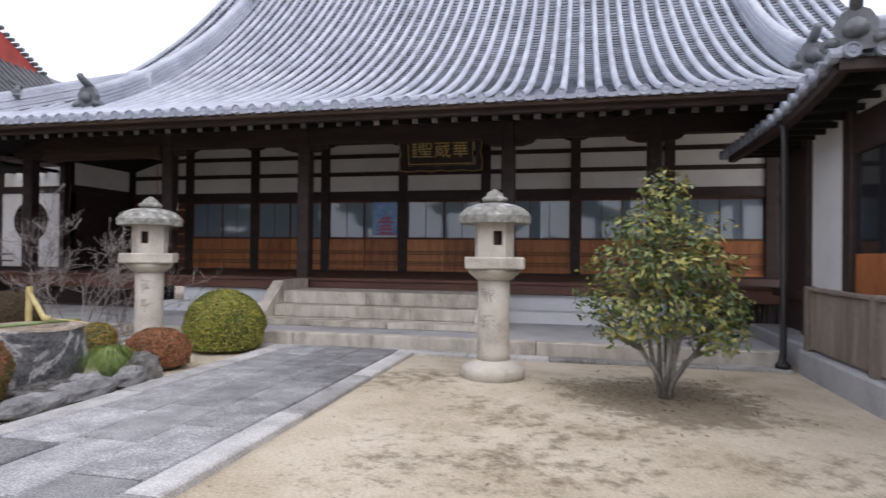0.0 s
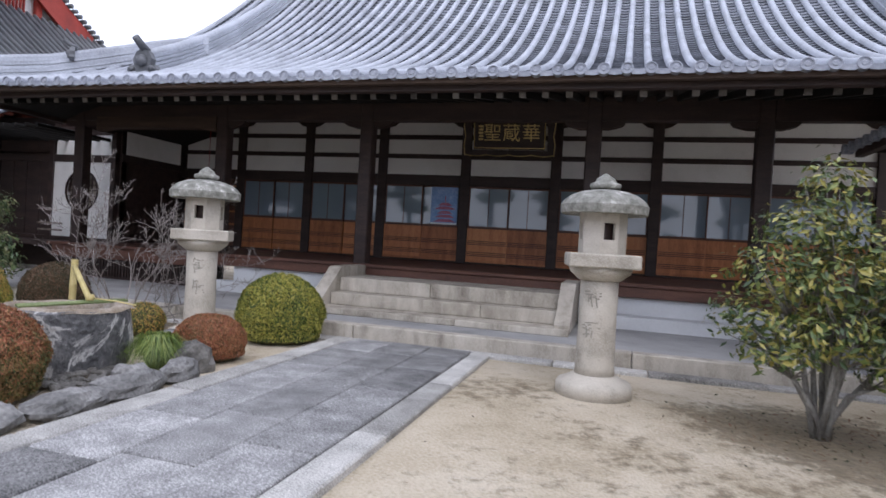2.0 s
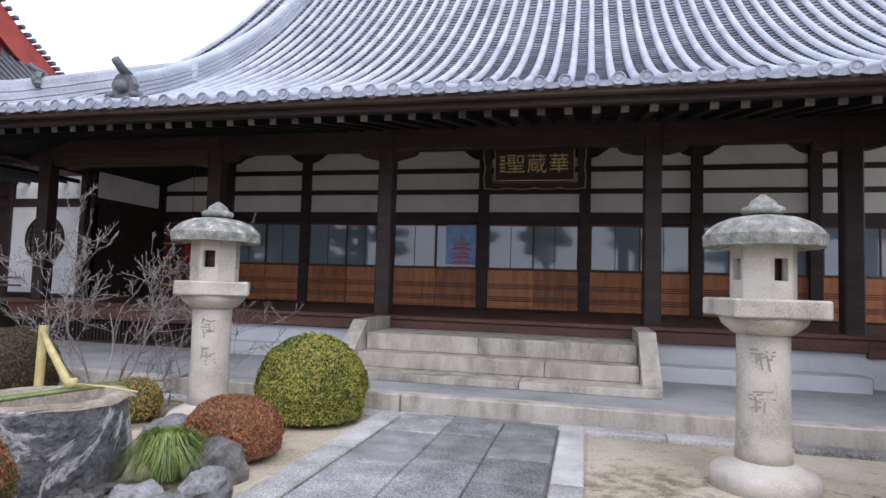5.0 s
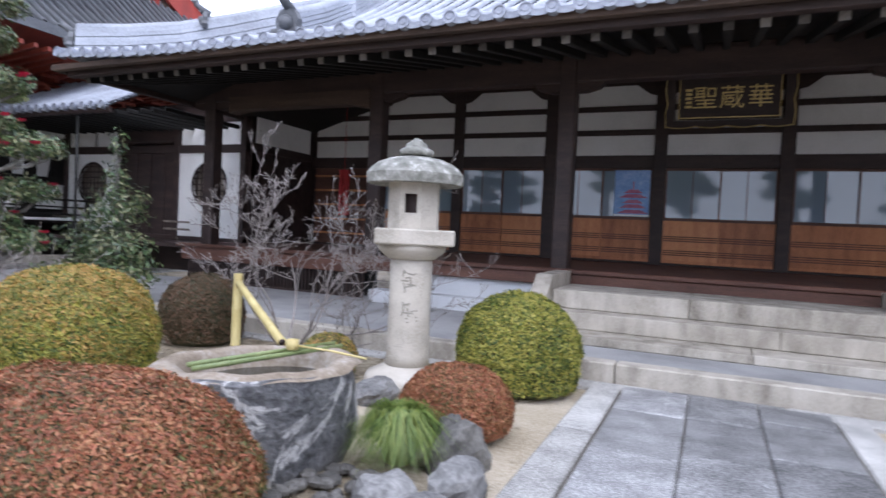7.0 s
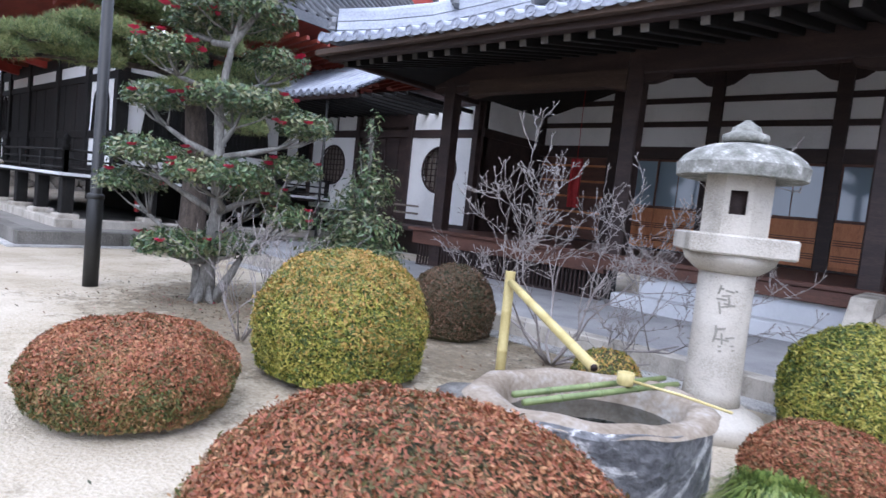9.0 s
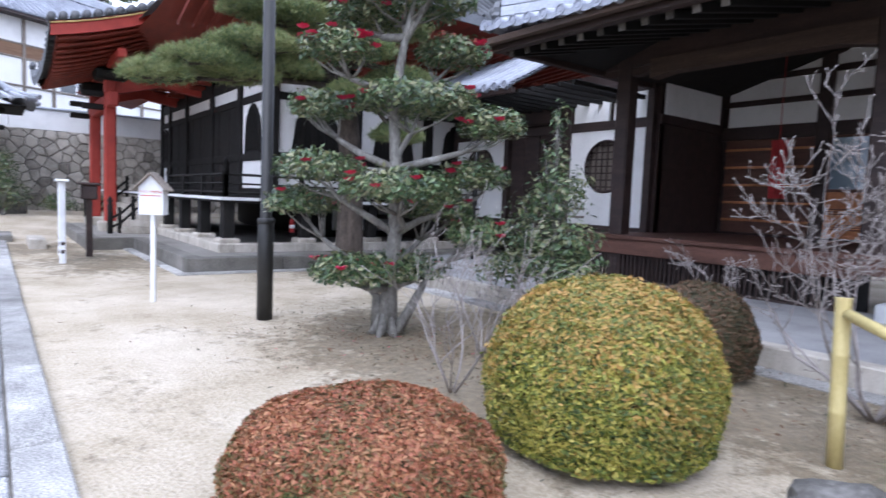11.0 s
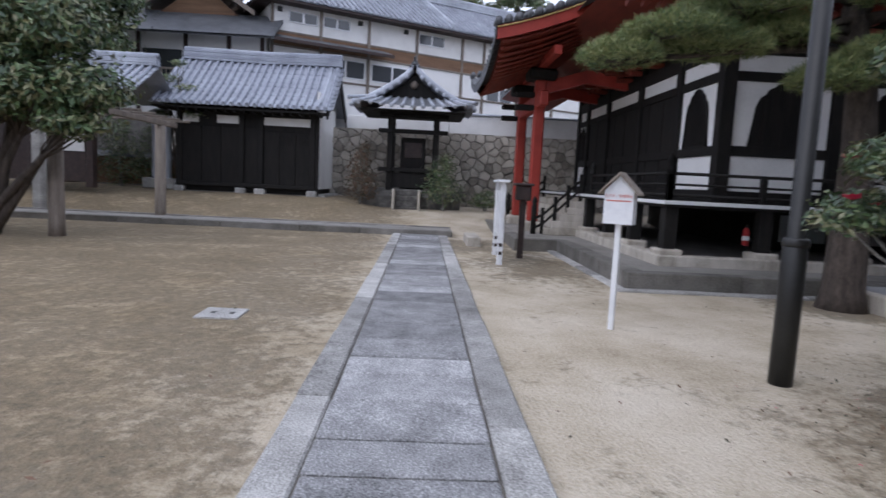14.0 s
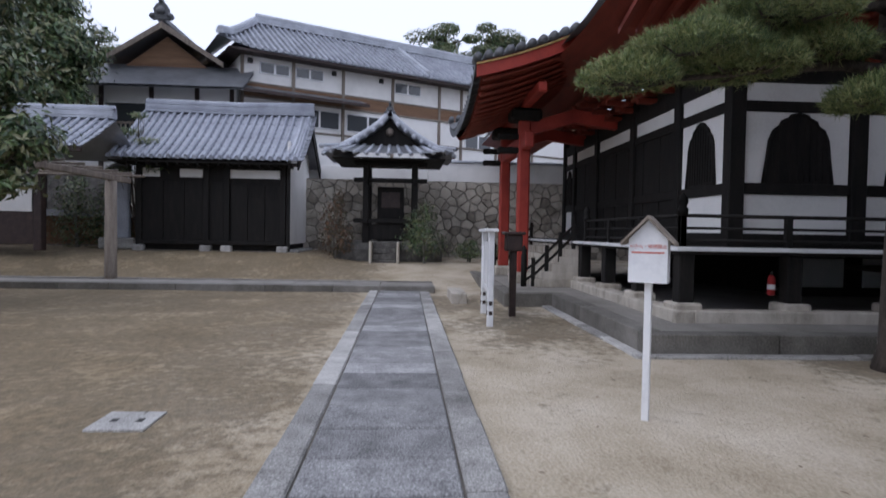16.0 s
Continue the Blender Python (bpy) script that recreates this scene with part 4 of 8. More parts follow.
# ---- stone lanterns ----
def build_lantern(at, label, roof_mat, turn):
    x, y = at
    t = thing("stone_lantern", (x, y, 0), label, "lantern", "stone lanterns before the steps")
    part("base", Mesh().lathe(x, y, [(0.410, -0.05), (0.410, 0.08), (0.385, 0.12), (0.312, 0.15), (0.246, 0.19), (0.221, 0.2)], 32), LANTERN, t, "round stepped base stone")
    part("shaft", Mesh().lathe(x, y, [(0.217, 0.19), (0.209, 0.3), (0.201, 0.8), (0.205, 1.24)], 32), LANTERN, t, "round tapering granite shaft")
    a = 0.33
    pl = Mesh()
    pl.lathe(x, y, [(0.225, 1.22), (0.25, 1.24), (0.32, 1.3), (0.345, 1.36)], 40, True)
    pl.box(-0.368, 0.368, -0.368, 0.368, 1.36, 1.51, 0.015, Matrix.Translation((x, y, 0)) @ Matrix.Rotation(radians(turn), 4, "Z"))
    part("platform", pl, LANTERN, t, "square granite platform with moulded underside")
    fb = Mesh()
    r, z0, z1 = 0.235, 1.51, 1.95
    n = 8
    for k in range(n):
        a0, a1 = a + math.pi / n * (2 * k - 1), a + math.pi / n * (2 * k + 1)
        p0 = Vector((x + r / math.cos(math.pi / n) * math.cos(a0), y + r / math.cos(math.pi / n) * math.sin(a0), 0))
        p1 = Vector((x + r / math.cos(math.pi / n) * math.cos(a1), y + r / math.cos(math.pi / n) * math.sin(a1), 0))
        inn = (Vector((x, y, 0)) - (p0 + p1) / 2).normalized() * 0.07
        if k % 2 == 0:
            # a face with a square fire window
            e = (p1 - p0)
            q0, q1 = p0 + e * 0.2, p0 + e * 0.8
            u0, u1, w0, w1 = p0, p1, 1.66, 1.84
            Z = lambda p, z: (p.x, p.y, z)
            v = [Z(u0, z0), Z(u1, z0), Z(u1, z1), Z(u0, z1), Z(q0, w0), Z(q1, w0), Z(q1, w1), Z(q0, w1)]
            v += [Z(q0 + inn, w0), Z(q1 + inn, w0), Z(q1 + inn, w1), Z(q0 + inn, w1)]
            fb.add(v, [(0, 1, 5, 4), (1, 2, 6, 5), (2, 3, 7, 6), (3, 0, 4, 7), (4, 5, 9, 8), (5, 6, 10, 9), (6, 7, 11, 10), (7, 4, 8, 11)])
        else:
            fb.add([(p0.x, p0.y, z0), (p1.x, p1.y, z0), (p1.x, p1.y, z1), (p0.x, p0.y, z1)], [(0, 1, 2, 3)])
    part("fire_box", fb, LANTERN, t, "granite fire box with square windows")
    # solid dark core in place of the shade inside the fire box
    part("fire_box_core", Mesh().lathe(x, y, [(0.139, 1.52), (0.139, 1.94)], 12), DARK_WOOD, t, "dark core standing for the shaded hollow")
    part("cap", Mesh().lathe(x, y, [(0.22, 1.955), (0.44, 1.93), (0.462, 1.94), (0.47, 2.03), (0.455, 2.05), (0.425, 2.09), (0.36, 2.14), (0.26, 2.18), (0.15, 2.2), (0.12, 2.205)], 44, False), roof_mat, t, "mushroom-shaped cap blotched with lichen")
    part("finial", Mesh().lathe(x, y, [(0.156, 2.215), (0.168, 2.24), (0.164, 2.27), (0.115, 2.29), (0.107, 2.3), (0.098, 2.33), (0.057, 2.355), (0.021, 2.385)], 20), roof_mat, t, "small rounded finial stone")
    # worn carved characters as flat strokes, the shadow of the cuts in their colour
    rng = random.Random(int(x * 100))
    c = Mesh()
    for z in (1.02, 0.72):
        for i in range(9):
            s = rng.uniform(-0.07, 0.07)
            h = rng.uniform(-0.085, 0.085)
            wd, ht = (rng.uniform(0.05, 0.13), 0.014) if i % 3 else (0.014, rng.uniform(0.06, 0.14))
            an = math.atan2(-y + 0.8, -3.2 - x)
            d = Vector((math.cos(an), math.sin(an), 0))
            e = Vector((-d.y, d.x, 0))
            tilt = rng.uniform(-0.25, 0.25)
            pts = []
            for du, dv in ((-wd / 2, -ht / 2), (wd / 2, -ht / 2), (wd / 2, ht / 2), (-wd / 2, ht / 2)):
                uu, vv = s + du * math.cos(tilt) - dv * math.sin(tilt), z + h + du * math.sin(tilt) + dv * math.cos(tilt)
                rr = 0.208
                pp = Vector((x, y, 0)) + d * (rr * math.cos(uu / rr)) + e * (rr * math.sin(uu / rr))
                pts.append((pp.x, pp.y, vv))
            c.add(pts, [(0, 1, 2, 3)])
    part("inscription", c, CARVED, t, "worn carved characters", kind="stuff")
    return t


build_lantern((-6.73, 7.89), "tall granite lantern with lichened round cap beside the basin", LICHEN, 30)
build_lantern((-1.32, 7.53), "tall pale granite lantern with round cap on bare sand", LICHEN, 9)


# ---- clipped shrubs ----
def clipped_bush(at, rx, ry, h, mat, label, leaf=0.017, count=9000, seed=1, low=None, group="clipped garden shrubs"):
    rng = np.random.default_rng(seed)
    x, y = at
    t = thing("clipped_shrub", (x, y, 0), label, "shrub", group)
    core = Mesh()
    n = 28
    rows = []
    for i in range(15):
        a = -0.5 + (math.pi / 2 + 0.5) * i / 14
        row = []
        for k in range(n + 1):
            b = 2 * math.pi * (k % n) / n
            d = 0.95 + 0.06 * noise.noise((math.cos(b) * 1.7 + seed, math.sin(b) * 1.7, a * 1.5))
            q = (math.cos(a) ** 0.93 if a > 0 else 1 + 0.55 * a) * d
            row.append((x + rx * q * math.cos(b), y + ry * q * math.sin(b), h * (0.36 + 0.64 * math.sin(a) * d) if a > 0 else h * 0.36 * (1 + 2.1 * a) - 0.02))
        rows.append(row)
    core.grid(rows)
    part("core", core, CORE, t, "inner shell coloured as shaded twigs")
    a = np.arcsin(rng.uniform(-0.42, 1, count))
    b = rng.uniform(0, 2 * np.pi, count)
    bump = np.array([noise.noise((math.cos(q) * 1.7 + seed, math.sin(q) * 1.7, p * 1.5)) for p, q in zip(a, b)])
    fine = np.array([noise.noise((math.cos(q) * 7 + seed, math.sin(q) * 7, p * 6)) for p, q in zip(a, b)])
    d = 1.0 + 0.06 * bump + 0.042 * fine + rng.normal(0, 0.016, count)
    q = np.where(a > 0, np.cos(a) ** 0.93, 1 + 0.2 * a) * d
    z = np.where(a > 0, h * (0.36 + 0.64 * np.sin(a) * d), h * 0.36 * (1 + 2.2 * a) + 0.02)
    pos = np.stack([x + rx * q * np.cos(b), y + ry * q * np.sin(b), np.maximum(z, 0.03)], 1)
    nor = np.stack([np.cos(a) * np.cos(b) / rx, np.cos(a) * np.sin(b) / ry, np.sin(a) / h], 1)
    nor /= np.linalg.norm(nor, axis=1)[:, None]
    if low:
        under = pos[:, 2] / h + 0.5 * bump + 0.25 * fine + rng.normal(0, 0.16, count) < 0.46
        part("lower_foliage", leaves(Mesh(), pos[under], nor[under], leaf, rng, 1.4, 0.65), low, t, "greener lower leaves", kind="stuff")
        pos, nor = pos[~under], nor[~under]
    part("foliage", leaves(Mesh(), pos, nor, leaf, rng, 1.4, 0.65), mat, t, "dense small clipped leaves", kind="stuff")
    st = Mesh()
    for k in range(7):
        g = rng.uniform(0, 6.28)
        st.tube([(x + 0.1 * math.cos(g), y + 0.1 * math.sin(g), -0.03), (x + 0.4 * rx * math.cos(g), y + 0.4 * ry * math.sin(g), h * 0.3)], [0.02, 0.012], 5)
    part("stem", st, BARK, t, kind="stuff")


clipped_bush((-5.78, 8.45), 0.61, 0.6, 0.92, LEAF_YELLOW, "round clipped yellow-green shrub beside the temple steps", 0.0135, 42000, 1)
clipped_bush((-9.28, 6.24), 0.725, 0.725, 1.03, LEAF_OLIVE, "large clipped olive and yellow shrub on sand", 0.0135, 72000, 2, LEAF_YELLOW)
clipped_bush((-6.6, 4.38), 0.88, 0.76, 0.81, LEAF_RED, "low clipped russet azalea beside the stone basin", 0.0098, 90000, 3, LEAF_MIXED)
clipped_bush((-9.32, 4.55), 0.67, 0.65, 0.55, LEAF_RED, "broad clipped russet azalea near the long path", 0.0108, 62000, 4, LEAF_MIXED)
clipped_bush((-5.78, 6.88), 0.42, 0.4, 0.5, LEAF_RED, "small clipped reddish azalea beside a dark rock", 0.0105, 30000, 5)
clipped_bush((-9.87, 8.36), 0.52, 0.5, 0.82, LEAF_BROWN, "dull brown clipped azalea by the terrace kerb", 0.014, 20000, 6)
clipped_bush((-7.55, 7.75), 0.3, 0.28, 0.42, LEAF_OLIVE, "small ochre clipped shrub behind the basin", 0.013, 3000, 7)


# ---- rocks, basin, bamboo spout ----
def rock_mesh(x, y, z, rx, ry, rz, seed, n=16, m=10, rough=0.28):
    k = Mesh()
    rows = []
    for i in range(m + 1):
        a = -math.pi / 2 + math.pi * i / m
        row = []
        for j in range(n + 1):
            b = 2 * math.pi * (j % n) / n
            c = Vector((math.cos(a) * math.cos(b), math.cos(a) * math.sin(b), math.sin(a)))
            d = 1 + rough * noise.noise(c * 1.6 + Vector((seed, 0, 0))) + rough * 0.5 * noise.noise(c * 4 + Vector((seed, 3, 0)))
            d *= 1 - 0.12 * abs(noise.noise(c * 2.5 + Vector((0, seed, 0))))
            row.append((x + rx * d * c.x, y + ry * d * c.y, z + rz * d * c.z))
        rows.append(row)
    k.grid(rows, False)
    return k


for i, (x, y, rx, ry, rz, mt, lab) in enumerate([
        (-5.32, 4.55, 0.2, 0.36, 0.12, ROCK, "rough pale garden rock beside the path"), (-5.36, 5.2, 0.22, 0.42, 0.13, ROCK, "rough pale garden rock beside the path"),
        (-5.33, 5.86, 0.17, 0.24, 0.15, ROCK, "pale angular rock beside the path edge"), (-5.52, 6.28, 0.2, 0.24, 0.27, ROCK_DARK, "dark grey rock beside a clump of grass"),
        (-5.62, 5.5, 0.2, 0.22, 0.12, ROCK, "flat grey rock in the basin garden"), (-6.75, 7.3, 0.2, 0.3, 0.12, ROCK, "low grey rock before the lantern"),
        (-5.4, 3.9, 0.2, 0.3, 0.12, ROCK, "low pale rock beside the path"), (-7.9, 6.3, 0.26, 0.24, 0.2, ROCK_DARK, "dark rock behind the basin")]):
    tagged(part("garden_rock", rock_mesh(x, y, 0.05, rx, ry, rz, i * 3.1), mt), lab, "rock", "rocks round the basin")

peb = Mesh()
prng = random.Random(9)
for i in range(70):
    k = rock_mesh(-5.95 + prng.uniform(-0.25, 0.3), 5.4 + prng.uniform(-0.5, 0.4), 0.02, prng.uniform(0.04, 0.07), prng.uniform(0.04, 0.07), 0.035, i * 1.7, 7, 5, 0.2)
    peb.add(k.v, k.f)
tagged(part("pebbles", peb, ROCK_DARK), "dark rounded pebbles below the stone basin", "pebbles", kind="stuff")


def build_basin():
    cx, cy = -6.62, 5.66
    t = thing("stone_basin", (cx, cy, 0), "rough boulder water basin with a hollowed pool", "water basin")
    ax = Vector((0.51, 0.86, 0))
    ay = Vector((-0.86, 0.51, 0))
    m, n = Mesh(), 96
    rows = []
    rng = random.Random(14)
    # broken faces: planes that cut the flank
    cuts = [(Vector((math.cos(g), math.sin(g), rng.uniform(-0.35, 0.3))).normalized(), rng.uniform(0.8, 0.97)) for g in [0.3 + 0.62 * i + rng.uniform(-0.15, 0.15) for i in range(10)]]
    prof = [(0.8, -0.06), (0.84, 0.03), (0.88, 0.1), (0.92, 0.17), (0.97, 0.24), (1.02, 0.31), (1.06, 0.38), (1.09, 0.45), (1.1, 0.52), (1.08, 0.57), (1.03, 0.61), (0.96, 0.632), (0.88, 0.638), (0.8, 0.62)]
    for i, (q, z) in enumerate(prof):
        row = []
        for k in range(n + 1):
            g = 2 * math.pi * (k % n) / n
            c, w = math.cos(g), math.sin(g)
            low = max(0.25, min(1.0, (0.62 - z) / 0.2))
            d = 1 + low * (0.2 * noise.noise((c * 1.6, w * 1.6, z * 2 + 4)) + 0.07 * noise.noise((c * 4.5, w * 4.5, z * 6 + 8)) - 0.06 * abs(noise.noise((c * 9, w * 9, z * 10))))
            p = Vector((q * d * c, q * d * w, (z - 0.45) * 1.2))
            for nor, lim in cuts:
                over = p.dot(nor) - lim
                if over > 0:
                    p -= nor * over * 0.85
            p = Vector((cx, cy, 0)) + ax * (0.66 * p.x) + ay * (0.5 * p.y) + Vector((0, 0, z))
            row.append((p.x, p.y, p.z + 0.03 * noise.noise((c * 2, w * 2, 9)) * (i > 5)))
        rows.append(row)
    m.grid(rows, False)
    part("boulder", m, BASIN, t, "dark fissured boulder with pale mineral veins")
    h = Mesh()
    rows = []
    for q, z in ((0.98, 0.615), (0.92, 0.648), (0.82, 0.656), (0.74, 0.64), (0.7, 0.56), (0.66, 0.46), (0.3, 0.44), (0.01, 0.44)):
        row = []
        for k in range(n + 1):
            b = 2 * math.pi * (k % n) / n
            c, s = math.cos(b), math.sin(b)
            d = 1 + 0.05 * noise.noise((c * 2.5, s * 2.5, 1))
            p = Vector((cx, cy, 0)) + ax * (0.66 * q * d * c) + ay * (0.5 * q * d * s)
            row.append((p.x, p.y, z + 0.03 * noise.noise((c * 2, s * 2, 9)) * (q > 0.7)))
        rows.append(row)
    h.grid(rows)
    part("hollow", h, RIM, t, "brownish worn rim and hollow")
    w = Mesh()
    w.add([Vector((cx, cy, 0.52)) + ax * (0.45 * math.cos(2 * math.pi * k / 32)) + ay * (0.34 * math.sin(2 * math.pi * k / 32)) for k in range(32)], [tuple(range(32))])
    part("water", w, WATER, t, "still dark water")
    r = thing("bamboo_rest", (cx, cy, 0.64), "green bamboo ladle rest laid across the basin", "ladle rest")
    for o in (-0.05, 0.06):
        a, b = Vector((cx, cy, 0.66)) - ax * 0.45 - ay * 0.1 + ay * o, Vector((cx, cy, 0.66)) + ax * 0.62 + ay * (0.2 + o)
        k = Mesh()
        k.tube([a, a.lerp(b, 0.5), b], 0.016, 8)
        for q in (0.2, 0.45, 0.7):
            c = a.lerp(b, q)
            k.tube([c - (b - a).normalized() * 0.006, c + (b - a).normalized() * 0.006], 0.019, 8)
        part("cane", k, BAMBOO_GREEN, r)
    l = thing("ladle", (cx + 0.2, cy + 0.3, 0.68), "pale bamboo ladle resting on the basin", "ladle")
    c = Vector((cx, cy, 0.69)) + ax * 0.22 + ay * 0.06
    part("cup", Mesh().lathe(c.x, c.y, [(0.035, 0.68), (0.042, 0.685), (0.044, 0.745), (0.038, 0.745), (0.036, 0.695), (0.004, 0.693)], 14), BAMBOO, l)
    k = Mesh()
    k.tube([c + Vector((0, 0, 0.02)), c + ax * 0.2 - ay * 0.2 + Vector((0, 0, 0)), c + ax * 0.36 - ay * 0.36 + Vector((0, 0, -0.03))], 0.008, 6)
    part("handle", k, BAMBOO, l)


build_basin()


def bamboo(name, parent, a, b, r, label=""):
    a, b = Vector(a), Vector(b)
    k = Mesh()
    n = max(2, int((b - a).length / 0.3))
    pts, rad = [], []
    for i in range(n):
        for q, e in ((0.02, 1.0), (0.96, 1.0), (0.98, 1.05), (1.0, 1.05)):
            pts.append(a.lerp(b, (i + q) / n))
            rad.append(r * e)
    k.tube(pts, rad, 12)
    return part(name, k, BAMBOO, parent, label)


sp = thing("bamboo_spout", (-8.3, 7.3, 0), "pale yellow bamboo water spout feeding the basin", "water spout")
bamboo("post", sp, (-8.28, 7.22, -0.05), (-8.34, 7.3, 0.99), 0.045, "upright bamboo post")
bamboo("pipe", sp, (-8.3, 7.26, 0.9), (-6.9, 6.2, 0.64), 0.034, "slanting bamboo pipe")
# dark disc on the closed pipe, painted as the shade of its bore
bore = Mesh()
bore.tube([Vector((-6.9, 6.2, 0.64)) + Vector((1.4, -1.06, -0.26)).normalized() * q for q in (-0.002, 0.003)], 0.024, 12)
part("bore", bore, DARK_WOOD, sp, "dark disc standing for the shaded open end")


def grass_clump(at, r, h, n, seed, label):
    rng = random.Random(seed)
    m = Mesh()
    for i in range(n):
        a, q = rng.uniform(0, 6.283), rng.uniform(0.1, 1)
        d = Vector((math.cos(a), math.sin(a), 0))
        s = Vector((-d.y, d.x, 0)) * 0.0034
        p0 = Vector((*at, 0)) + d * 0.12 * q * r / 0.35
        hh = h * rng.uniform(0.7, 1.1)
        p1 = p0 + d * r * 0.45 * q + Vector((0, 0, hh))
        p2 = p0 + d * r * q * rng.uniform(0.9, 1.5) + Vector((rng.gauss(0, 0.03), rng.gauss(0, 0.03), hh * rng.uniform(0.05, 0.75)))
        m.add([p0 - s, p0 + s, p1 - s, p1 + s, p2], [(0, 1, 3, 2), (2, 3, 4)])
    tagged(part("grass_clump", m, GRASS), label, "grass", kind="stuff")


grass_clump((-5.86, 6.12), 0.27, 0.34, 2600, 1, "arching fresh green grass clump beside the basin")
grass_clump((-7.75, 7.2), 0.22, 0.16, 300, 2, "low green grass by the bamboo post")


# ---- bare and leafy shrubs ----
def branches(rng, base, spread, height, stems, depth, r0, lean=0.5, kink=0.12, arch=0.0, more=0):
    """A recursive set of limbs; returns (path, radii) lists and the tips."""
    out, tips = [], []

    def grow(p, d, length, r, level):
        pts, rad = [p], [r]
        n = 5
        for i in range(n):
            d = (d + Vector((rng.gauss(0, kink), rng.gauss(0, kink), rng.gauss(0, kink) + 0.04 - arch * i / n))).normalized()
            p = p + d * (length / n)
            pts.append(p)
            rad.append(r * (1 - 0.55 * (i + 1) / n))
        out.append((pts, rad))
        if level == 0:
            tips.append((p, d))
            return
        for k in range(rng.choice((2, 3, 3, 4)) + (more if level == 1 else more // 2)):
            i = rng.randint(1 if more else 2, n)
            e = (d + Vector((rng.gauss(0, lean), rng.gauss(0, lean), rng.gauss(0.12, lean * 0.6)))).normalized()
            grow(pts[i], e, length * rng.uniform(0.5, 0.8), rad[i] * 0.75, level - 1)
        tips.append((p, d))
    for s in range(stems):
        a = 2 * math.pi * (s + rng.uniform(-0.3, 0.3)) / stems
        d = Vector((math.cos(a) * spread, math.sin(a) * spread, 1)).normalized()
        grow(Vector(base) + Vector((math.cos(a), math.sin(a), 0)) * r0 * 2, d, height * rng.uniform(0.42, 0.6), r0 * rng.uniform(0.7, 1), depth)
    return out, tips


def bare_shrub(at, spread, height, stems, depth, r0, seed, label, lean=0.5, kink=0.12, more=0, reach=None):
    rng = random.Random(seed)
    t = thing("bare_shrub", (*at, 0), label, "shrub")
    limbs, tips = branches(rng, (*at, 0.0), spread, height, stems, depth, r0, lean, kink, more=more)
    if reach:
        o = Vector((*at, 0))
        far = max(math.hypot(p.x - o.x, p.y - o.y) for p, _ in tips)
        top = max(p.z for p, _ in tips)
        s = Vector((reach[0] / far, reach[0] / far, reach[1] / top))
        limbs = [([o + Vector(a * b for a, b in zip(p - o, s)) for p in pts], rad) for pts, rad in limbs]
        tips = [(o + Vector(a * b for a, b in zip(p - o, s)), d) for p, d in tips]
    thick, thin = Mesh(), Mesh()
    for pts, rad in limbs:
        (thick if rad[0] > r0 * 0.6 else thin).tube(pts, [max(q, 0.0028) for q in rad], 6 if rad[0] > r0 * 0.5 else 4)
    if reach:
        # short knobbly spurs all along the finer shoots
        for pts, rad in limbs:
            for i in range(1, len(pts)):
                for j in range(1):
                    p = pts[i - 1].lerp(pts[i], rng.random())
                    d = ((pts[i] - pts[i - 1]).normalized() * 0.6 + Vector((rng.gauss(0, 0.6), rng.gauss(0, 0.6), rng.gauss(0.25, 0.5)))).normalized()
                    e = rng.uniform(0.02, 0.1)
                    thin.tube([p, p + d * e * 0.6, p + d * e + Vector((0, 0, 0.01))], [0.0034, 0.0028, 0.0022], 4)
                    tips.append((p + d * e + Vector((0, 0, 0.01)), d))
    part("stem", thick, TWIG, t, "grey-brown bare stems", kind="stuff")
    part("twig_tangle", thin, TWIG, t, "tangled leafless twigs", kind="stuff")
    bud = Mesh()
    for p, d in tips:
        bud.tube([p, p + d * 0.012, p + d * 0.028], [0.003, 0.006, 0.001], 4)
    part("bud", bud, TWIG, t, "small winter buds", kind="stuff")


bare_shrub((-8.42, 8.3), 1.1, 2.6, 8, 3, 0.018, 4, "leafless spreading garden shrub with budding twigs", 0.62, 0.2, 0, (2.3, 2.65))
bare_shrub((-10.5, 6.0), 0.7, 1.5, 6, 2, 0.012, 6, "sparse leafless twigs rising from bare sand", 0.5)
bare_shrub((-11.2, 6.9), 0.6, 1.4, 5, 2, 0.011, 8, "sparse leafless twigs rising from bare sand", 0.5)
bare_shrub((-10.6, 7.0), 0.5, 0.9, 5, 2, 0.009, 12, "low tangle of dry leafless twigs", 0.6)


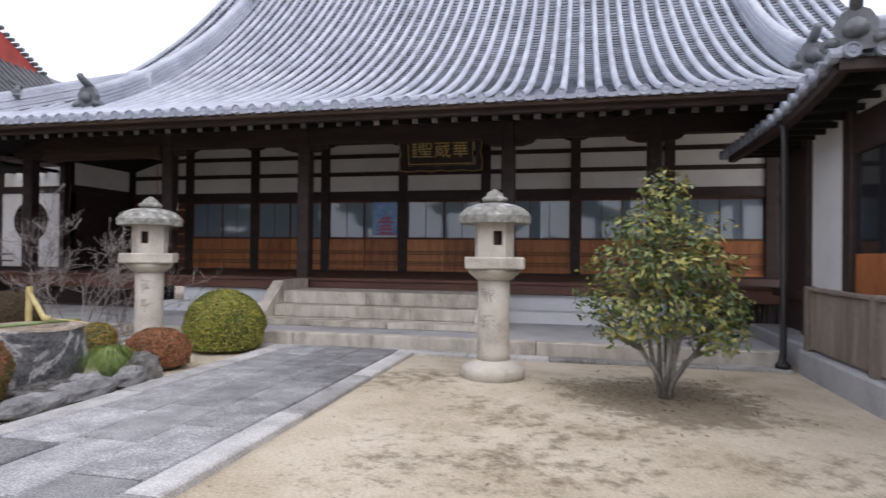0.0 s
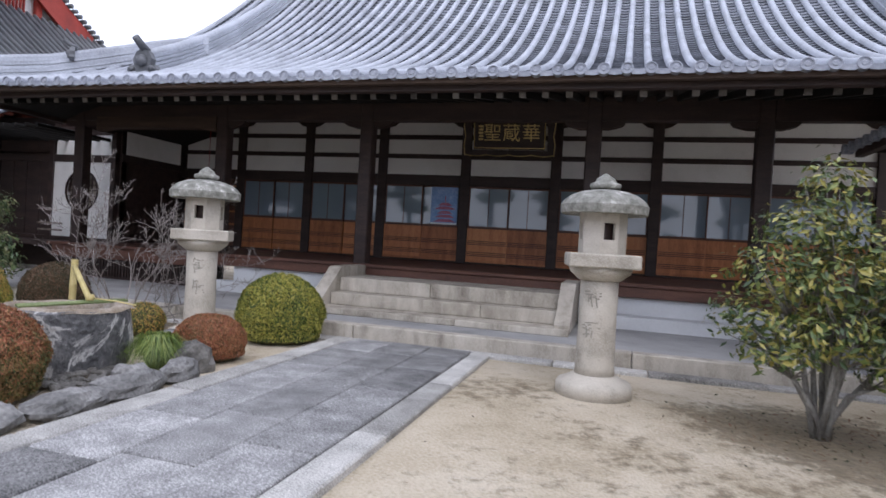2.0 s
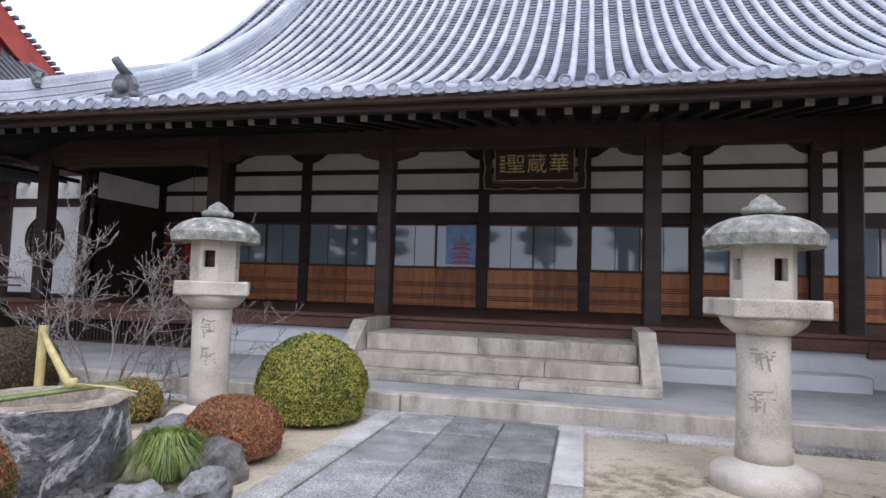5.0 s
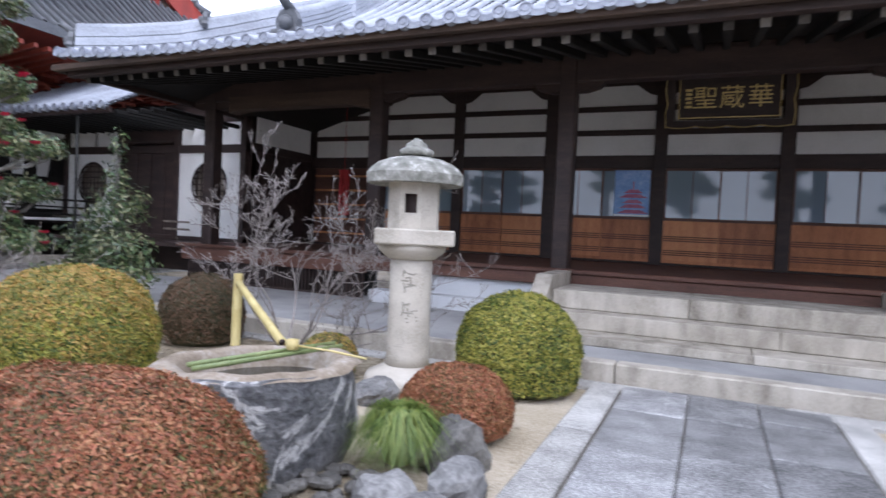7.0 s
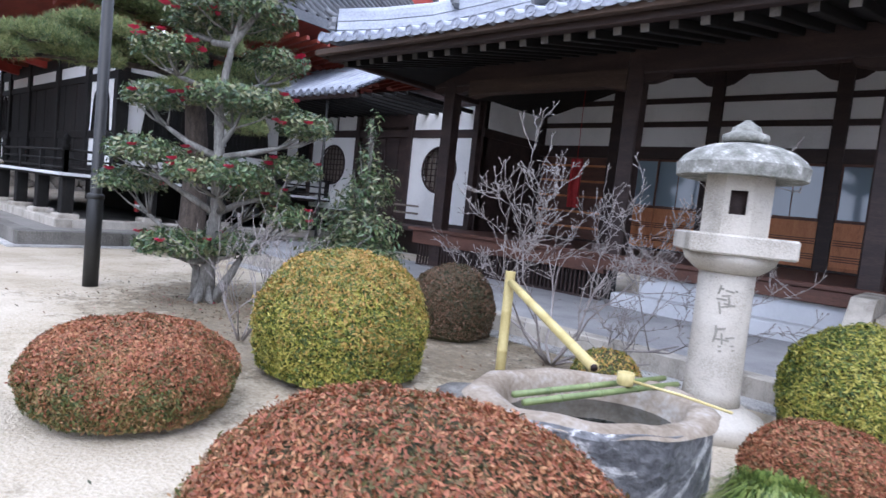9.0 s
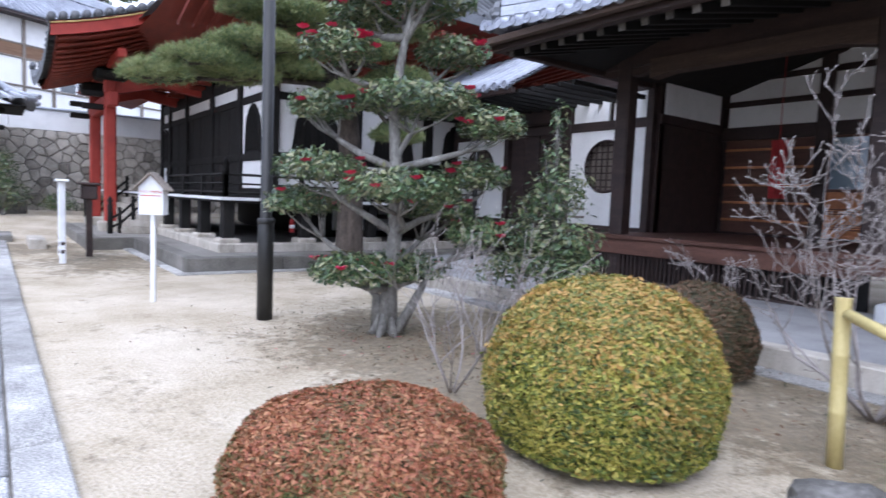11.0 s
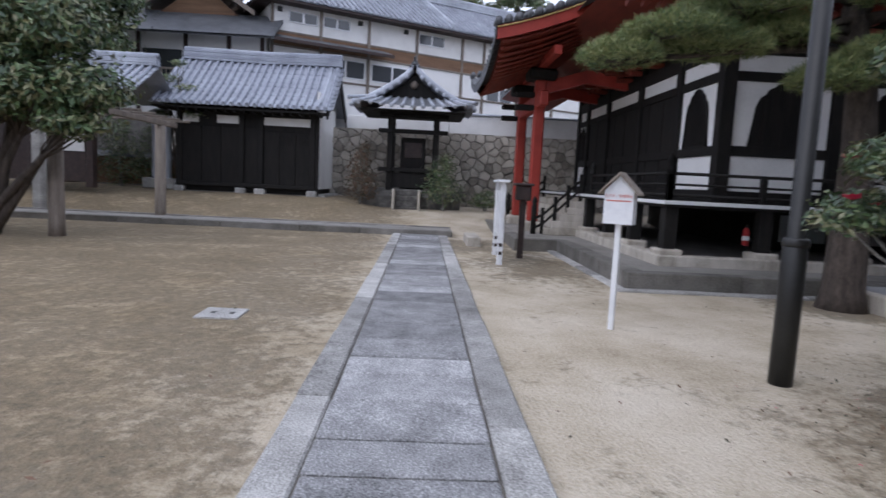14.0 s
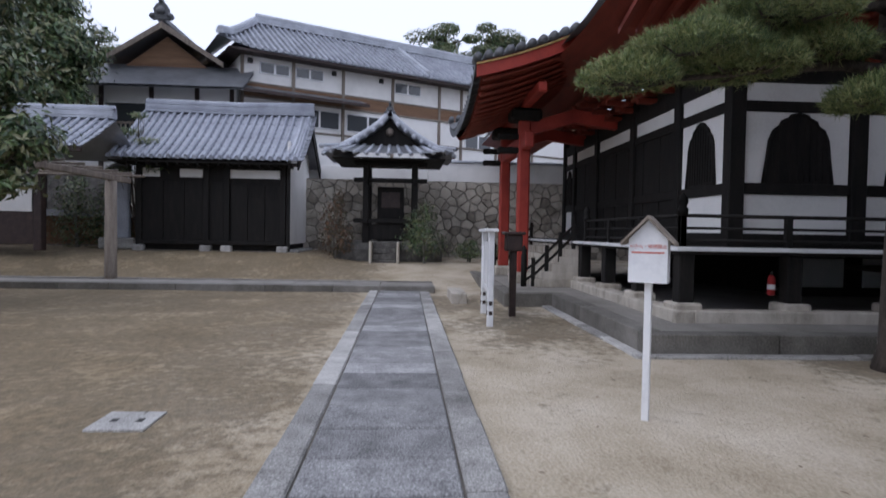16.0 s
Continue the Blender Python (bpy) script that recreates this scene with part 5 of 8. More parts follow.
def leafy_shrub(name, at, stems, trunk_r, blobs, mat, bark, leaf, per, seed, label, category="tree", flowers=(), fruit=None):
    """Stems that reach into clumps of leaves; blobs: (x, y, z, rx, ry, rz)."""
    rng, nrng = random.Random(seed), np.random.default_rng(seed)
    t = thing(name, (*at, 0), label, category)
    tr = Mesh()
    for k, (x, y, z, rx, ry, rz) in enumerate(blobs):
        a = 2 * math.pi * (k % stems) / stems
        b0 = Vector((at[0] + trunk_r * 1.5 * math.cos(a), at[1] + trunk_r * 1.5 * math.sin(a), -0.03))
        e = Vector((x, y, z - rz * 0.4))
        mid = b0.lerp(e, 0.5) + Vector((rng.gauss(0, 0.05), rng.gauss(0, 0.05), 0.1))
        tr.tube([b0, b0.lerp(mid, 0.5) + Vector((rng.gauss(0, 0.02), rng.gauss(0, 0.02), 0.03)), mid, mid.lerp(e, 0.6), e], [trunk_r, trunk_r * 0.8, trunk_r * 0.6, trunk_r * 0.4, trunk_r * 0.15], 7)
        for j in range(7):
            p = Vector((x + rng.uniform(-rx, rx) * 0.8, y + rng.uniform(-ry, ry) * 0.8, z + rng.uniform(-rz, rz) * 0.6))
            tr.tube([mid.lerp(e, 0.4), mid.lerp(p, 0.6) + Vector((0, 0, 0.02)), p], [trunk_r * 0.3, trunk_r * 0.18, 0.003], 5)
    part("trunk", tr, bark, t, "slender forking stems")
    fo = Mesh()
    for x, y, z, rx, ry, rz in blobs:
        n = int(per * (rx * ry * rz) ** 0.667 / 0.1)
        d = nrng.normal(0, 1, (n, 3))
        d /= np.linalg.norm(d, axis=1)[:, None]
        q = nrng.uniform(0.15, 1, (n, 1)) ** 0.4 * (1 + nrng.normal(0, 0.12, (n, 1)))
        clump = np.array([noise.noise((p[0] * 3 + seed, p[1] * 3, p[2] * 3)) for p in d])[:, None]
        pos = np.array([x, y, z]) + d * q * (1 + 0.35 * clump) * np.array([rx, ry, rz])
        keep = pos[:, 2] > 0.05
        leaves(fo, pos[keep], (d + np.array([0, 0, 0.6]))[keep], leaf, nrng, 1.35, 0.55)
    part("foliage", fo, mat, t, "many separate glossy leaves", kind="stuff")
    return t


leafy_shrub("evergreen_shrub", (0.7, 6.87), 6, 0.035, [
    (0.66, 6.87, 2.2, 0.3, 0.3, 0.34), (0.5, 6.9, 1.85, 0.46, 0.42, 0.3), (0.9, 6.8, 1.75, 0.42, 0.4, 0.3), (0.25, 6.85, 1.45, 0.42, 0.45, 0.3), (0.75, 6.6, 1.4, 0.5, 0.4, 0.3),
    (1.15, 6.9, 1.4, 0.36, 0.4, 0.25), (0.1, 6.9, 1.02, 0.4, 0.45, 0.26), (0.7, 6.55, 0.95, 0.55, 0.4, 0.26), (1.25, 6.85, 0.98, 0.36, 0.45, 0.28), (0.75, 7.15, 1.2, 0.6, 0.4, 0.35),
    (1.2, 6.7, 0.66, 0.36, 0.35, 0.18), (0.3, 6.75, 0.72, 0.4, 0.35, 0.18)], LEAF_MID, BARK, 0.036, 330, 21, "bushy evergreen shrub with some yellowing leaves", "shrub")
leafy_shrub("evergreen_shrub", (-12.4, 9.0), 4, 0.022, [
    (-12.4, 9.0, 1.5, 0.5, 0.5, 0.25), (-12.0, 8.8, 1.05, 0.6, 0.5, 0.3), (-12.8, 9.0, 1.1, 0.55, 0.55, 0.3), (-12.3, 8.8, 0.75, 0.85, 0.6, 0.22), (-12.35, 9.0, 2.1, 0.2, 0.2, 0.32), (-12.25, 8.95, 2.6, 0.12, 0.12, 0.26), (-11.75, 8.75, 0.62, 0.5, 0.5, 0.25), (-12.9, 8.8, 0.6, 0.5, 0.5, 0.25), (-12.3, 9.1, 1.75, 0.4, 0.4, 0.25)],
    LEAF_DARK, BARK, 0.038, 300, 22, "loose dark green shrub with a spindly leader", "shrub")


def build_camellia():
    bx, by = -12.55, 6.65
    rng, nrng = random.Random(31), np.random.default_rng(31)
    t = thing("camellia_tree", (bx, by, 0), "cloud-pruned camellia tree with crimson flowers", "tree")
    e = Vector((0.5, 0.866, 0))
    f = Vector((-0.866, 0.5, 0))
    O = Vector((bx, by, 0))
    pads = [(-0.78, 1.74, 0.5, 0.0), (-1.0, 1.36, 0.4, 0.35), (-0.58, 2.95, 0.42, -0.2), (-0.8, 2.42, 0.36, 0.3), (0.28, 2.5, 0.72, 0.0), (1.02, 2.25, 0.36, -0.2), (0.1, 3.6, 0.75, 0.1),
            (0.95, 1.72, 0.4, 0.2), (0.1, 1.55, 0.62, -0.45), (0.5, 1.36, 0.5, 0.4), (-0.4, 0.66, 0.46, -0.25), (0.15, 0.66, 0.5, 0.2), (0.95, 1.08, 0.34, 0.0), (0.45, 4.0, 0.5, 0.0), (-0.35, 3.45, 0.45, 0.4), (0.65, 3.1, 0.45, 0.35)]
    tr = Mesh()
    spine = [O + Vector((0, 0, -0.05)), O + e * 0.02 + Vector((0, 0, 0.5)), O + e * 0.06 + Vector((0, 0, 1.1)), O + e * 0.05 + Vector((0, 0, 1.8)), O + e * 0.0 + Vector((0, 0, 2.5)), O + e * 0.1 + Vector((0, 0, 3.2)), O + e * 0.25 + Vector((0, 0, 3.9))]
    tr.tube(spine, [0.13, 0.085, 0.075, 0.068, 0.055, 0.038, 0.018], 12)
    for a in range(6):
        g = a * 1.05
        d = Vector((math.cos(g), math.sin(g), 0))
        tr.tube([O + d * 0.2 + Vector((0, 0, -0.06)), O + d * 0.12 + Vector((0, 0, 0.04)), O + d * 0.05 + Vector((0, 0, 0.25))], [0.03, 0.05, 0.04], 7)
    tr.tube([O + e * 0.1 - f * 0.05 + Vector((0, 0, 0.0)), O + e * 0.3 + Vector((0, 0, 0.35)), O + e * 0.42 + Vector((0, 0, 0.6))], [0.07, 0.055, 0.03], 8)
    tr.tube([O - e * 0.12 + f * 0.05 + Vector((0, 0, 0.0)), O - e * 0.12 + Vector((0, 0, 0.4)), O - e * 0.3 + Vector((0, 0, 0.62))], [0.06, 0.05, 0.03], 8)
    part("trunk", tr, BARK, t, "smooth pale grey trunk")
    fl = []
    for s, z, r, dep in pads:
        c = O + e * s + f * dep + Vector((0, 0, z))
        zb = max(0.25, z - 0.55 - abs(s) * 0.12)
        k = min(range(len(spine)), key=lambda i: abs(spine[i].z - zb))
        b0 = spine[k]
        lb = Mesh()
        m1 = b0.lerp(c, 0.35) + Vector((rng.gauss(0, 0.05), rng.gauss(0, 0.05), -0.06))
        m2 = b0.lerp(c, 0.72) + Vector((rng.gauss(0, 0.06), rng.gauss(0, 0.06), -0.12))
        lb.tube([b0, m1, m2, c - Vector((0, 0, 0.08))], [0.05, 0.04, 0.028, 0.01], 8)
        for j in range(6):
            a = rng.uniform(0, 6.28)
            p = c + Vector((math.cos(a) * r * 0.7, math.sin(a) * r * 0.7, rng.uniform(-0.06, 0.05)))
            lb.tube([m2, m2.lerp(p, 0.5) + Vector((0, 0, -0.04)), p], [0.018, 0.012, 0.004], 5)
        part("limb", lb, BARK, t)
        n = int(4700 * r * r) + 480
        a = nrng.uniform(0, 6.283, n)
        q = np.sqrt(nrng.uniform(0, 1, n))
        ed = 1 + 0.25 * np.array([noise.noise((math.cos(w) * 1.5 + s * 9, math.sin(w) * 1.5, z)) for w in a])
        h = 0.17 * np.sqrt(np.maximum(0.04, 1 - q * q)) + 0.04
        up = nrng.uniform(-0.35, 1.0, n)
        pos = np.stack([c.x + r * q * ed * np.cos(a), c.y + r * q * ed * np.sin(a), c.z + h * up * 1.15 + nrng.normal(0, 0.025, n)], 1)
        nor = np.stack([q * np.cos(a) * 0.7, q * np.sin(a) * 0.7, np.ones(n) * 0.8], 1)
        part("foliage_pad", leaves(Mesh(), pos, nor, 0.034, nrng, 1.15, 0.5), LEAF_DARK, t, "layered pad of glossy dark leaves", kind="stuff")
        for j in range(rng.choice((4, 5, 5, 6))):
            w = rng.uniform(0, 6.28)
            fl.append(c + Vector((math.cos(w) * r * 0.92, math.sin(w) * r * 0.92, rng.uniform(0.02, 0.16))))
        if s < -0.3 and z > 2.9:
            for j in range(5):
                fl.append(c - f * 0.1 + e * rng.uniform(-0.3, 0.3) + Vector((0.1, -0.15, rng.uniform(0.08, 0.2))))
    for p in fl:
        m = Mesh()
        for k in range(9):
            a = k * 2.4
            d = Vector((math.cos(a), math.sin(a), 0.35 + 0.06 * k)).normalized()
            s = Vector((-math.sin(a), math.cos(a), 0)) * 0.036
            m.add([p, p + d * 0.05 - s, p + d * 0.078, p + d * 0.05 + s], [(0, 1, 2, 3)])
        part("flower", m, PETAL, t, "crimson camellia flower")
    fallen = Mesh()
    for i in range(40):
        x, y = bx + rng.gauss(0, 0.7), by + rng.gauss(-0.3, 0.7)
        leaves(fallen, np.array([[x, y, 0.006]]), np.array([[0, 0, 1.0]]), 0.016, nrng, 1.1, 0.1)
    tagged(part("fallen_petals", fallen, PETAL), "fallen crimson petals scattered on sand", "petals", kind="stuff")


build_camellia()


def pine_pad(mesh, c, r, h, n, nrng, flat_=1.0):
    """Tufts of needles over a flat cushion."""
    a = nrng.uniform(0, 6.283, n)
    q = np.sqrt(nrng.uniform(0, 1, n))
    ed = 1 + 0.3 * np.array([noise.noise((math.cos(w) * 2 + c[0] * 3, math.sin(w) * 2 + c[1], c[2])) for w in a])
    cen = np.stack([c[0] + r * q * ed * np.cos(a), c[1] + r * q * ed * np.sin(a), c[2] + h * (np.sqrt(np.maximum(0, 1 - q * q)) * nrng.uniform(-0.3, 1, n))], 1)
    k = 7
    pos = np.repeat(cen, k, 0)
    d = nrng.normal(0, 1, (n * k, 3)) + np.array([0, 0, 0.9]) + np.repeat(np.stack([np.cos(a) * q, np.sin(a) * q, 0 * a], 1) * 0.8, k, 0)
    d /= np.linalg.norm(d, axis=1)[:, None]
    ln = nrng.uniform(0.07, 0.14, (n * k, 1))
    s = np.cross(d, nrng.normal(0, 1, (n * k, 3)))
    s /= np.linalg.norm(s, axis=1)[:, None]
    s *= 0.005
    v = np.stack([pos - s, pos + s, pos + d * ln], 1)
    base = len(mesh.v)
    mesh.v.extend(map(tuple, v.reshape(-1, 3).tolist()))
    mesh.f.extend(map(tuple, (np.arange(n * k)[:, None] * 3 + np.arange(3)[None] + base).tolist()))
    mesh.smooth.extend([False] * (n * k))


def build_pine():
    rng, nrng = random.Random(41), np.random.default_rng(41)
    O = Vector((-17.5, 8.8, 0))
    t = thing("pine_tree", O, "trained black pine with a plated trunk and layered needle pads", "tree")
    tr = Mesh()
    tr.tube([O + Vector(p) for p in ((0, 0, -0.1), (0.0, 0, 0.25), (-0.05, 0.03, 1.2), (0.05, -0.05, 2.2), (0.15, -0.2, 3.1), (0.1, -0.4, 4.0), (0.2, -0.5, 5.2))], [0.36, 0.28, 0.25, 0.22, 0.19, 0.14, 0.06], 14)
    part("trunk", tr, PINE_BARK, t, "thick plated pine trunk")
    pads = [(-17.2, 5.25, 3.2, 0.5), (-17.1, 5.9, 3.5, 0.7), (-17.3, 6.5, 3.4, 0.7), (-17.0, 6.7, 3.85, 0.8), (-17.3, 7.4, 3.6, 0.6), (-16.9, 7.9, 3.0, 0.55), (-16.8, 8.6, 3.3, 0.7), (-17.2, 7.6, 4.5, 0.9), (-16.9, 9.0, 4.6, 1.0),
            (-17.4, 6.9, 4.6, 0.7), (-17.0, 9.6, 3.7, 0.7), (-17.5, 8.3, 5.4, 0.9), (-16.6, 9.3, 2.6, 0.5), (-17.8, 7.2, 5.2, 0.8), (-16.4, 8.4, 4.0, 0.6)]
    for x, y, z, r in pads:
        c = Vector((x, y, z))
        b = O + Vector((0.1, -0.2, min(5.0, max(3.3, z + 0.25))))
        m = Mesh()
        mid = b.lerp(c, 0.5) + Vector((rng.gauss(0, 0.08), rng.gauss(0, 0.08), 0.12))
        m.tube([b, b.lerp(mid, 0.5) + Vector((0, 0, 0.08)), mid, c - Vector((0, 0, 0.02))], [0.09, 0.065, 0.045, 0.02], 8)
        for j in range(7):
            a = rng.uniform(0, 6.28)
            p = c + Vector((math.cos(a) * r * 0.8, math.sin(a) * r * 0.8, rng.uniform(-0.02, 0.06)))
            m.tube([mid.lerp(c, 0.6), c.lerp(p, 0.5) - Vector((0, 0, 0.06)), p], [0.03, 0.018, 0.006], 5)
        part("limb", m, PINE_BARK, t)
        f = Mesh()
        pine_pad(f, (x, y, z), r, 0.3, int(2600 * r * r) + 300, nrng)
        part("needle_pad", f, NEEDLE, t, "flat cushion of long green needles", kind="stuff")


build_pine()


# ---- lettering ----
def lettering(name, text, size, m, mat, parent, label="", depth=0.004, thing_kind=""):
    cu = bpy.data.curves.new(name, "FONT")
    cu.body, cu.size, cu.extrude = text, size, depth
    cu.align_x, cu.align_y = "CENTER", "CENTER"
    tmp = new(name, cu)
    me = bpy.data.meshes.new_from_object(tmp.evaluated_get(bpy.context.evaluated_depsgraph_get()))
    bpy.data.objects.remove(tmp)
    me.materials.clear()
    me.materials.append(mat)
    ob = new(name, me)
    ob.parent = parent
    if parent.type == "EMPTY":
        ob.matrix_parent_inverse = Matrix.Translation(-parent.location)
    ob.matrix_basis = m
    return tagged(ob, label)


# ---- plaque, poster and cloth at the hall ----
def build_plaque():
    t = thing("name_plaque", (-3.94, 15.7, 4.3), "dark carved name plaque with gold characters under the eaves", "plaque")
    M = Matrix.Translation((-3.94, 15.72, 3.78)) @ Matrix.Rotation(radians(10), 4, "X")

    def at(mesh):
        mesh.v = [tuple(M @ Vector(p)) for p in mesh.v]
        return mesh
    part("board", at(Mesh().box(-0.9, 0.9, -0.03, 0.03, 0.17, 1.0, 0.01)), DARK_WOOD, t, "near-black board")
    out = []
    for i in range(41):
        u = i / 40
        out.append((-1.14 + 2.28 * u, 0.03 - 0.035 * abs(math.sin(u * math.pi * 4))))
    fr = Mesh()
    fr.prism(out + [(1.0, 0.16), (-1.0, 0.16)], 1, -0.07, 0.03)
    for q in (-1, 1):
        side = [(q * 1.14, 0.02), (q * 1.16, 0.3), (q * 1.12, 0.5), (q * 1.16, 0.75), (q * 1.14, 1.05), (q * 0.96, 1.05), (q * 0.96, 0.15)]
        fr.prism(side if q > 0 else side[::-1], 1, -0.07, 0.03)
    fr.box(-1.14, 1.14, -0.07, 0.03, 1.0, 1.14)
    part("frame", at(fr), DARK_WOOD, t, "scalloped dark frame")
    g = Mesh()
    for x0, x1, z0, z1 in ((-0.9, 0.9, 0.2, 0.22), (-0.9, 0.9, 0.96, 0.98), (-0.9, -0.88, 0.2, 0.98), (0.88, 0.9, 0.2, 0.98)):
        g.box(x0, x1, -0.038, -0.028, z0, z1)
    g.tube([(x, -0.075, z + 0.015) for x, z in out], 0.012, 5)
    for q in (-1, 1):
        g.tube([(q * 1.125, -0.075, 0.02), (q * 1.145, -0.075, 0.3), (q * 1.105, -0.075, 0.5), (q * 1.145, -0.075, 0.75), (q * 1.125, -0.075, 1.05)], 0.012, 5)
    part("gold_line", at(g), GOLD, t, "thin gold border")
    R = Matrix.Rotation(radians(90), 4, "X")
    for ch, x in (("聖", -0.42), ("蔵", 0.06), ("華", 0.55)):
        lettering("character", ch, 0.46, M @ Matrix.Translation((x, -0.034, 0.56)) @ R, GOLD, t, "brushed gold character")
    sg = Mesh()
    for k in range(5):
        sg.box(-0.78 + 0.01 * (k % 2), -0.66, -0.04, -0.03, 0.4 + 0.08 * k, 0.45 + 0.08 * k)
    part("signature", at(sg), GOLD, t, "small gold signature marks")


build_plaque()
SKY_PRINT = material("poster_blue", [(0.1, 0.2, 0.5), (0.2, 0.36, 0.68), (0.4, 0.55, 0.78)], 0.35, 3.0, 20.0, 0)
PINK_PRINT = material("poster_pink", [(0.25, 0.05, 0.12), (0.42, 0.1, 0.2), (0.55, 0.25, 0.35)], 0.35, 9.0, 40.0, 0)
po = thing("poster", (-5.7, 16.3, 2.5), "bright blue poster of a pagoda behind door glass", "poster")
part("sheet", Mesh().box(-6.1, -5.36, WALL_Y - 0.064, WALL_Y - 0.06, 2.02, 3.02), SKY_PRINT, po)
pg = Mesh()
for z, w in ((2.08, 0.33), (2.2, 0.28), (2.3, 0.22), (2.42, 0.3), (2.52, 0.2)):
    pg.add([(-5.7 - w, WALL_Y - 0.068, z), (-5.7 + w, WALL_Y - 0.068, z), (-5.7 + w * 0.45, WALL_Y - 0.068, z + 0.08), (-5.7 - w * 0.45, WALL_Y - 0.068, z + 0.08)], [(0, 1, 2, 3)])
pg.box(-5.71, -5.69, WALL_Y - 0.07, WALL_Y - 0.067, 2.58, 2.78)
part("pagoda_print", pg, PINK_PRINT, po, "pink printed pagoda")
part("margin", Mesh().box(-6.1, -5.36, WALL_Y - 0.068, WALL_Y - 0.065, 2.02, 2.06), WHITE_PAINT, po)
RED_CLOTH = material("red_cloth", [(0.2, 0.01, 0.012), (0.35, 0.02, 0.02), (0.42, 0.03, 0.03)], 0.8, 4.0, 60.0, 0.2)
cl = Mesh()
cl.grid([[(-12.6 + 0.04 * i + 0.01 * math.sin(j), 15.3 + 0.03 * math.sin(i * 1.3), 2.9 - 0.14 * j) for i in range(9)] for j in range(9)])
tagged(part("hanging_cloth", cl, RED_CLOTH), "dull red cloth hanging from the veranda beam", "cloth")
part("cord", Mesh().tube([(-12.45, 15.3, 2.88), (-12.45, 15.3, 4.95)], 0.008, 6), RED_CLOTH, bpy.data.objects["hanging_cloth"])


# ---- wing at the right of the hall ----
def build_wing():
    t = thing("temple_wing", (4, 7, 0), "timber wing with white plaster and a tiled eave", "temple")
    part("wall", Mesh().box(3.34, 3.5, 2.0, 12.0, 0.2, 4.4), DARK_WOOD, t)
    part("plaster_panel", Mesh().box(3.27, 3.34, 8.95, 10.2, 1.0, 3.5, 0.004), PLASTER, t, "clean white plaster panel")
    part("plaster_panel", Mesh().box(3.27, 3.34, 4.0, 8.65, 3.42, 3.7, 0.004), PLASTER, t)
    for y in (10.35, 8.8, 6.6, 4.4):
        part("post", Mesh().box(3.2, 3.36, y - 0.13, y + 0.13, 0.3, 4.2, 0.012), DARK_WOOD, t)
    for z0, z1 in ((0.85, 1.0), (2.9, 3.4), (3.71, 3.9)):
        part("rail", Mesh().box(3.22, 3.345, 2.0, 12.0 if z0 < 1 else 8.66, z0, z1, 0.01), DARK_WOOD, t)
    for a, b in ((6.75, 8.65), (4.55, 6.45)):
        d = part("door", Mesh().box(3.26, 3.3, a, b, 1.0, 1.6, 0.004), DOOR_WOOD, t, "russet door with tall glass")
        part("pane", Mesh().box(3.27, 3.29, a, b, 1.6, 2.9), DARK_GLASS, d)
    part("plinth", Mesh().box(2.82, 3.6, 2.0, 12.0, -0.1, 0.32, 0.03), TERRACE, t)
    def eave(u):
        """The eave sweeps up to its near corner."""
        k = max(0.0, (9.9 - u) / 2.8)
        return 3.5 + 0.26 * k * k
    Y0 = 7.1
    P = lambda u, d: (2.45 + d, u, eave(u) + 0.42 * d + 0.02 * d * d)
    R = lambda u, d: (u, Y0 + d, eave(Y0) + 0.42 * d + 0.02 * d * d)
    b = Mesh()
    us = [Y0 + 0.1 + 0.31 * i for i in range(18)]
    b.grid([[(x, y, z - 0.05) for x, y, z in (P(u, d * min(1.0, max(0.02, u - Y0) / 3.4)) for u in (Y0, 7.6, 8.2, 9.0, 10.0, 10.6, 12.6))] for d in (0, 1, 2, 3.4)])
    b.grid([[(x, y, z - 0.05) for x, y, z in (R(u, d * min(1.0, max(0.02, u - 2.45) / 3.4)) for u in (2.45, 3.0, 4.0, 5.0, 5.85, 9.0))] for d in (3.4, 2, 1, 0)])
    b.grid([[(5.85 + d, 10.5, 5.16 - 0.42 * d), (5.85 + d, 12.6, 5.16 - 0.42 * d)] for d in (0, 3.4)])
    r = part("roof", b, TILE, t, "grey tiled side roof")
    tiled_roof(r, P, (0, 1, 0), us, lambda u: min(3.4, u - Y0))
    tiled_roof(r, R, (1, 0, 0), [2.6 + 0.31 * i for i in range(20)], lambda u: min(3.4, u - 2.45))
    disc = eave_disc("eave_tile")
    for u in us:
        piece("eave_tile", disc, r, pose(2.4, u, eave(u) + 0.02, 0, 0, -90))
    for i in range(20):
        piece("eave_tile", disc, r, pose(2.6 + 0.31 * i, Y0 - 0.05, eave(Y0) + 0.02, 0, 0, 0))
    for i in range(12):
        y0, y1 = Y0 + 0.05 + 0.42 * i, Y0 + 0.05 + 0.42 * (i + 1)
        m = Mesh()
        m.add([(x, y, eave(y) + h) for y in (y0, y1) for x in (2.5, 2.62) for h in (-0.16, -0.04)], [(0, 1, 3, 2), (4, 6, 7, 5), (0, 4, 5, 1), (2, 3, 7, 6), (0, 2, 6, 4), (1, 5, 7, 3)])
        part("eave_board", m, DARK_WOOD, t)
        part("rafter", Mesh().box(2.6, 3.4, y0, y0 + 0.08, eave(y0) - 0.14, eave(y0) - 0.06, 0.008), BLACK_WOOD, t)
    so = Mesh()
    so.grid([[(x, y, eave(y) - 0.05 + 0.1 * (x - 2.5)) for x in (2.5, 3.4, 9.0)] for y in (Y0, 7.6, 8.2, 9.0, 10.0, 12.0)])
    # near-black boards, the shade under the eave put into their colour
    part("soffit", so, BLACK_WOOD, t)
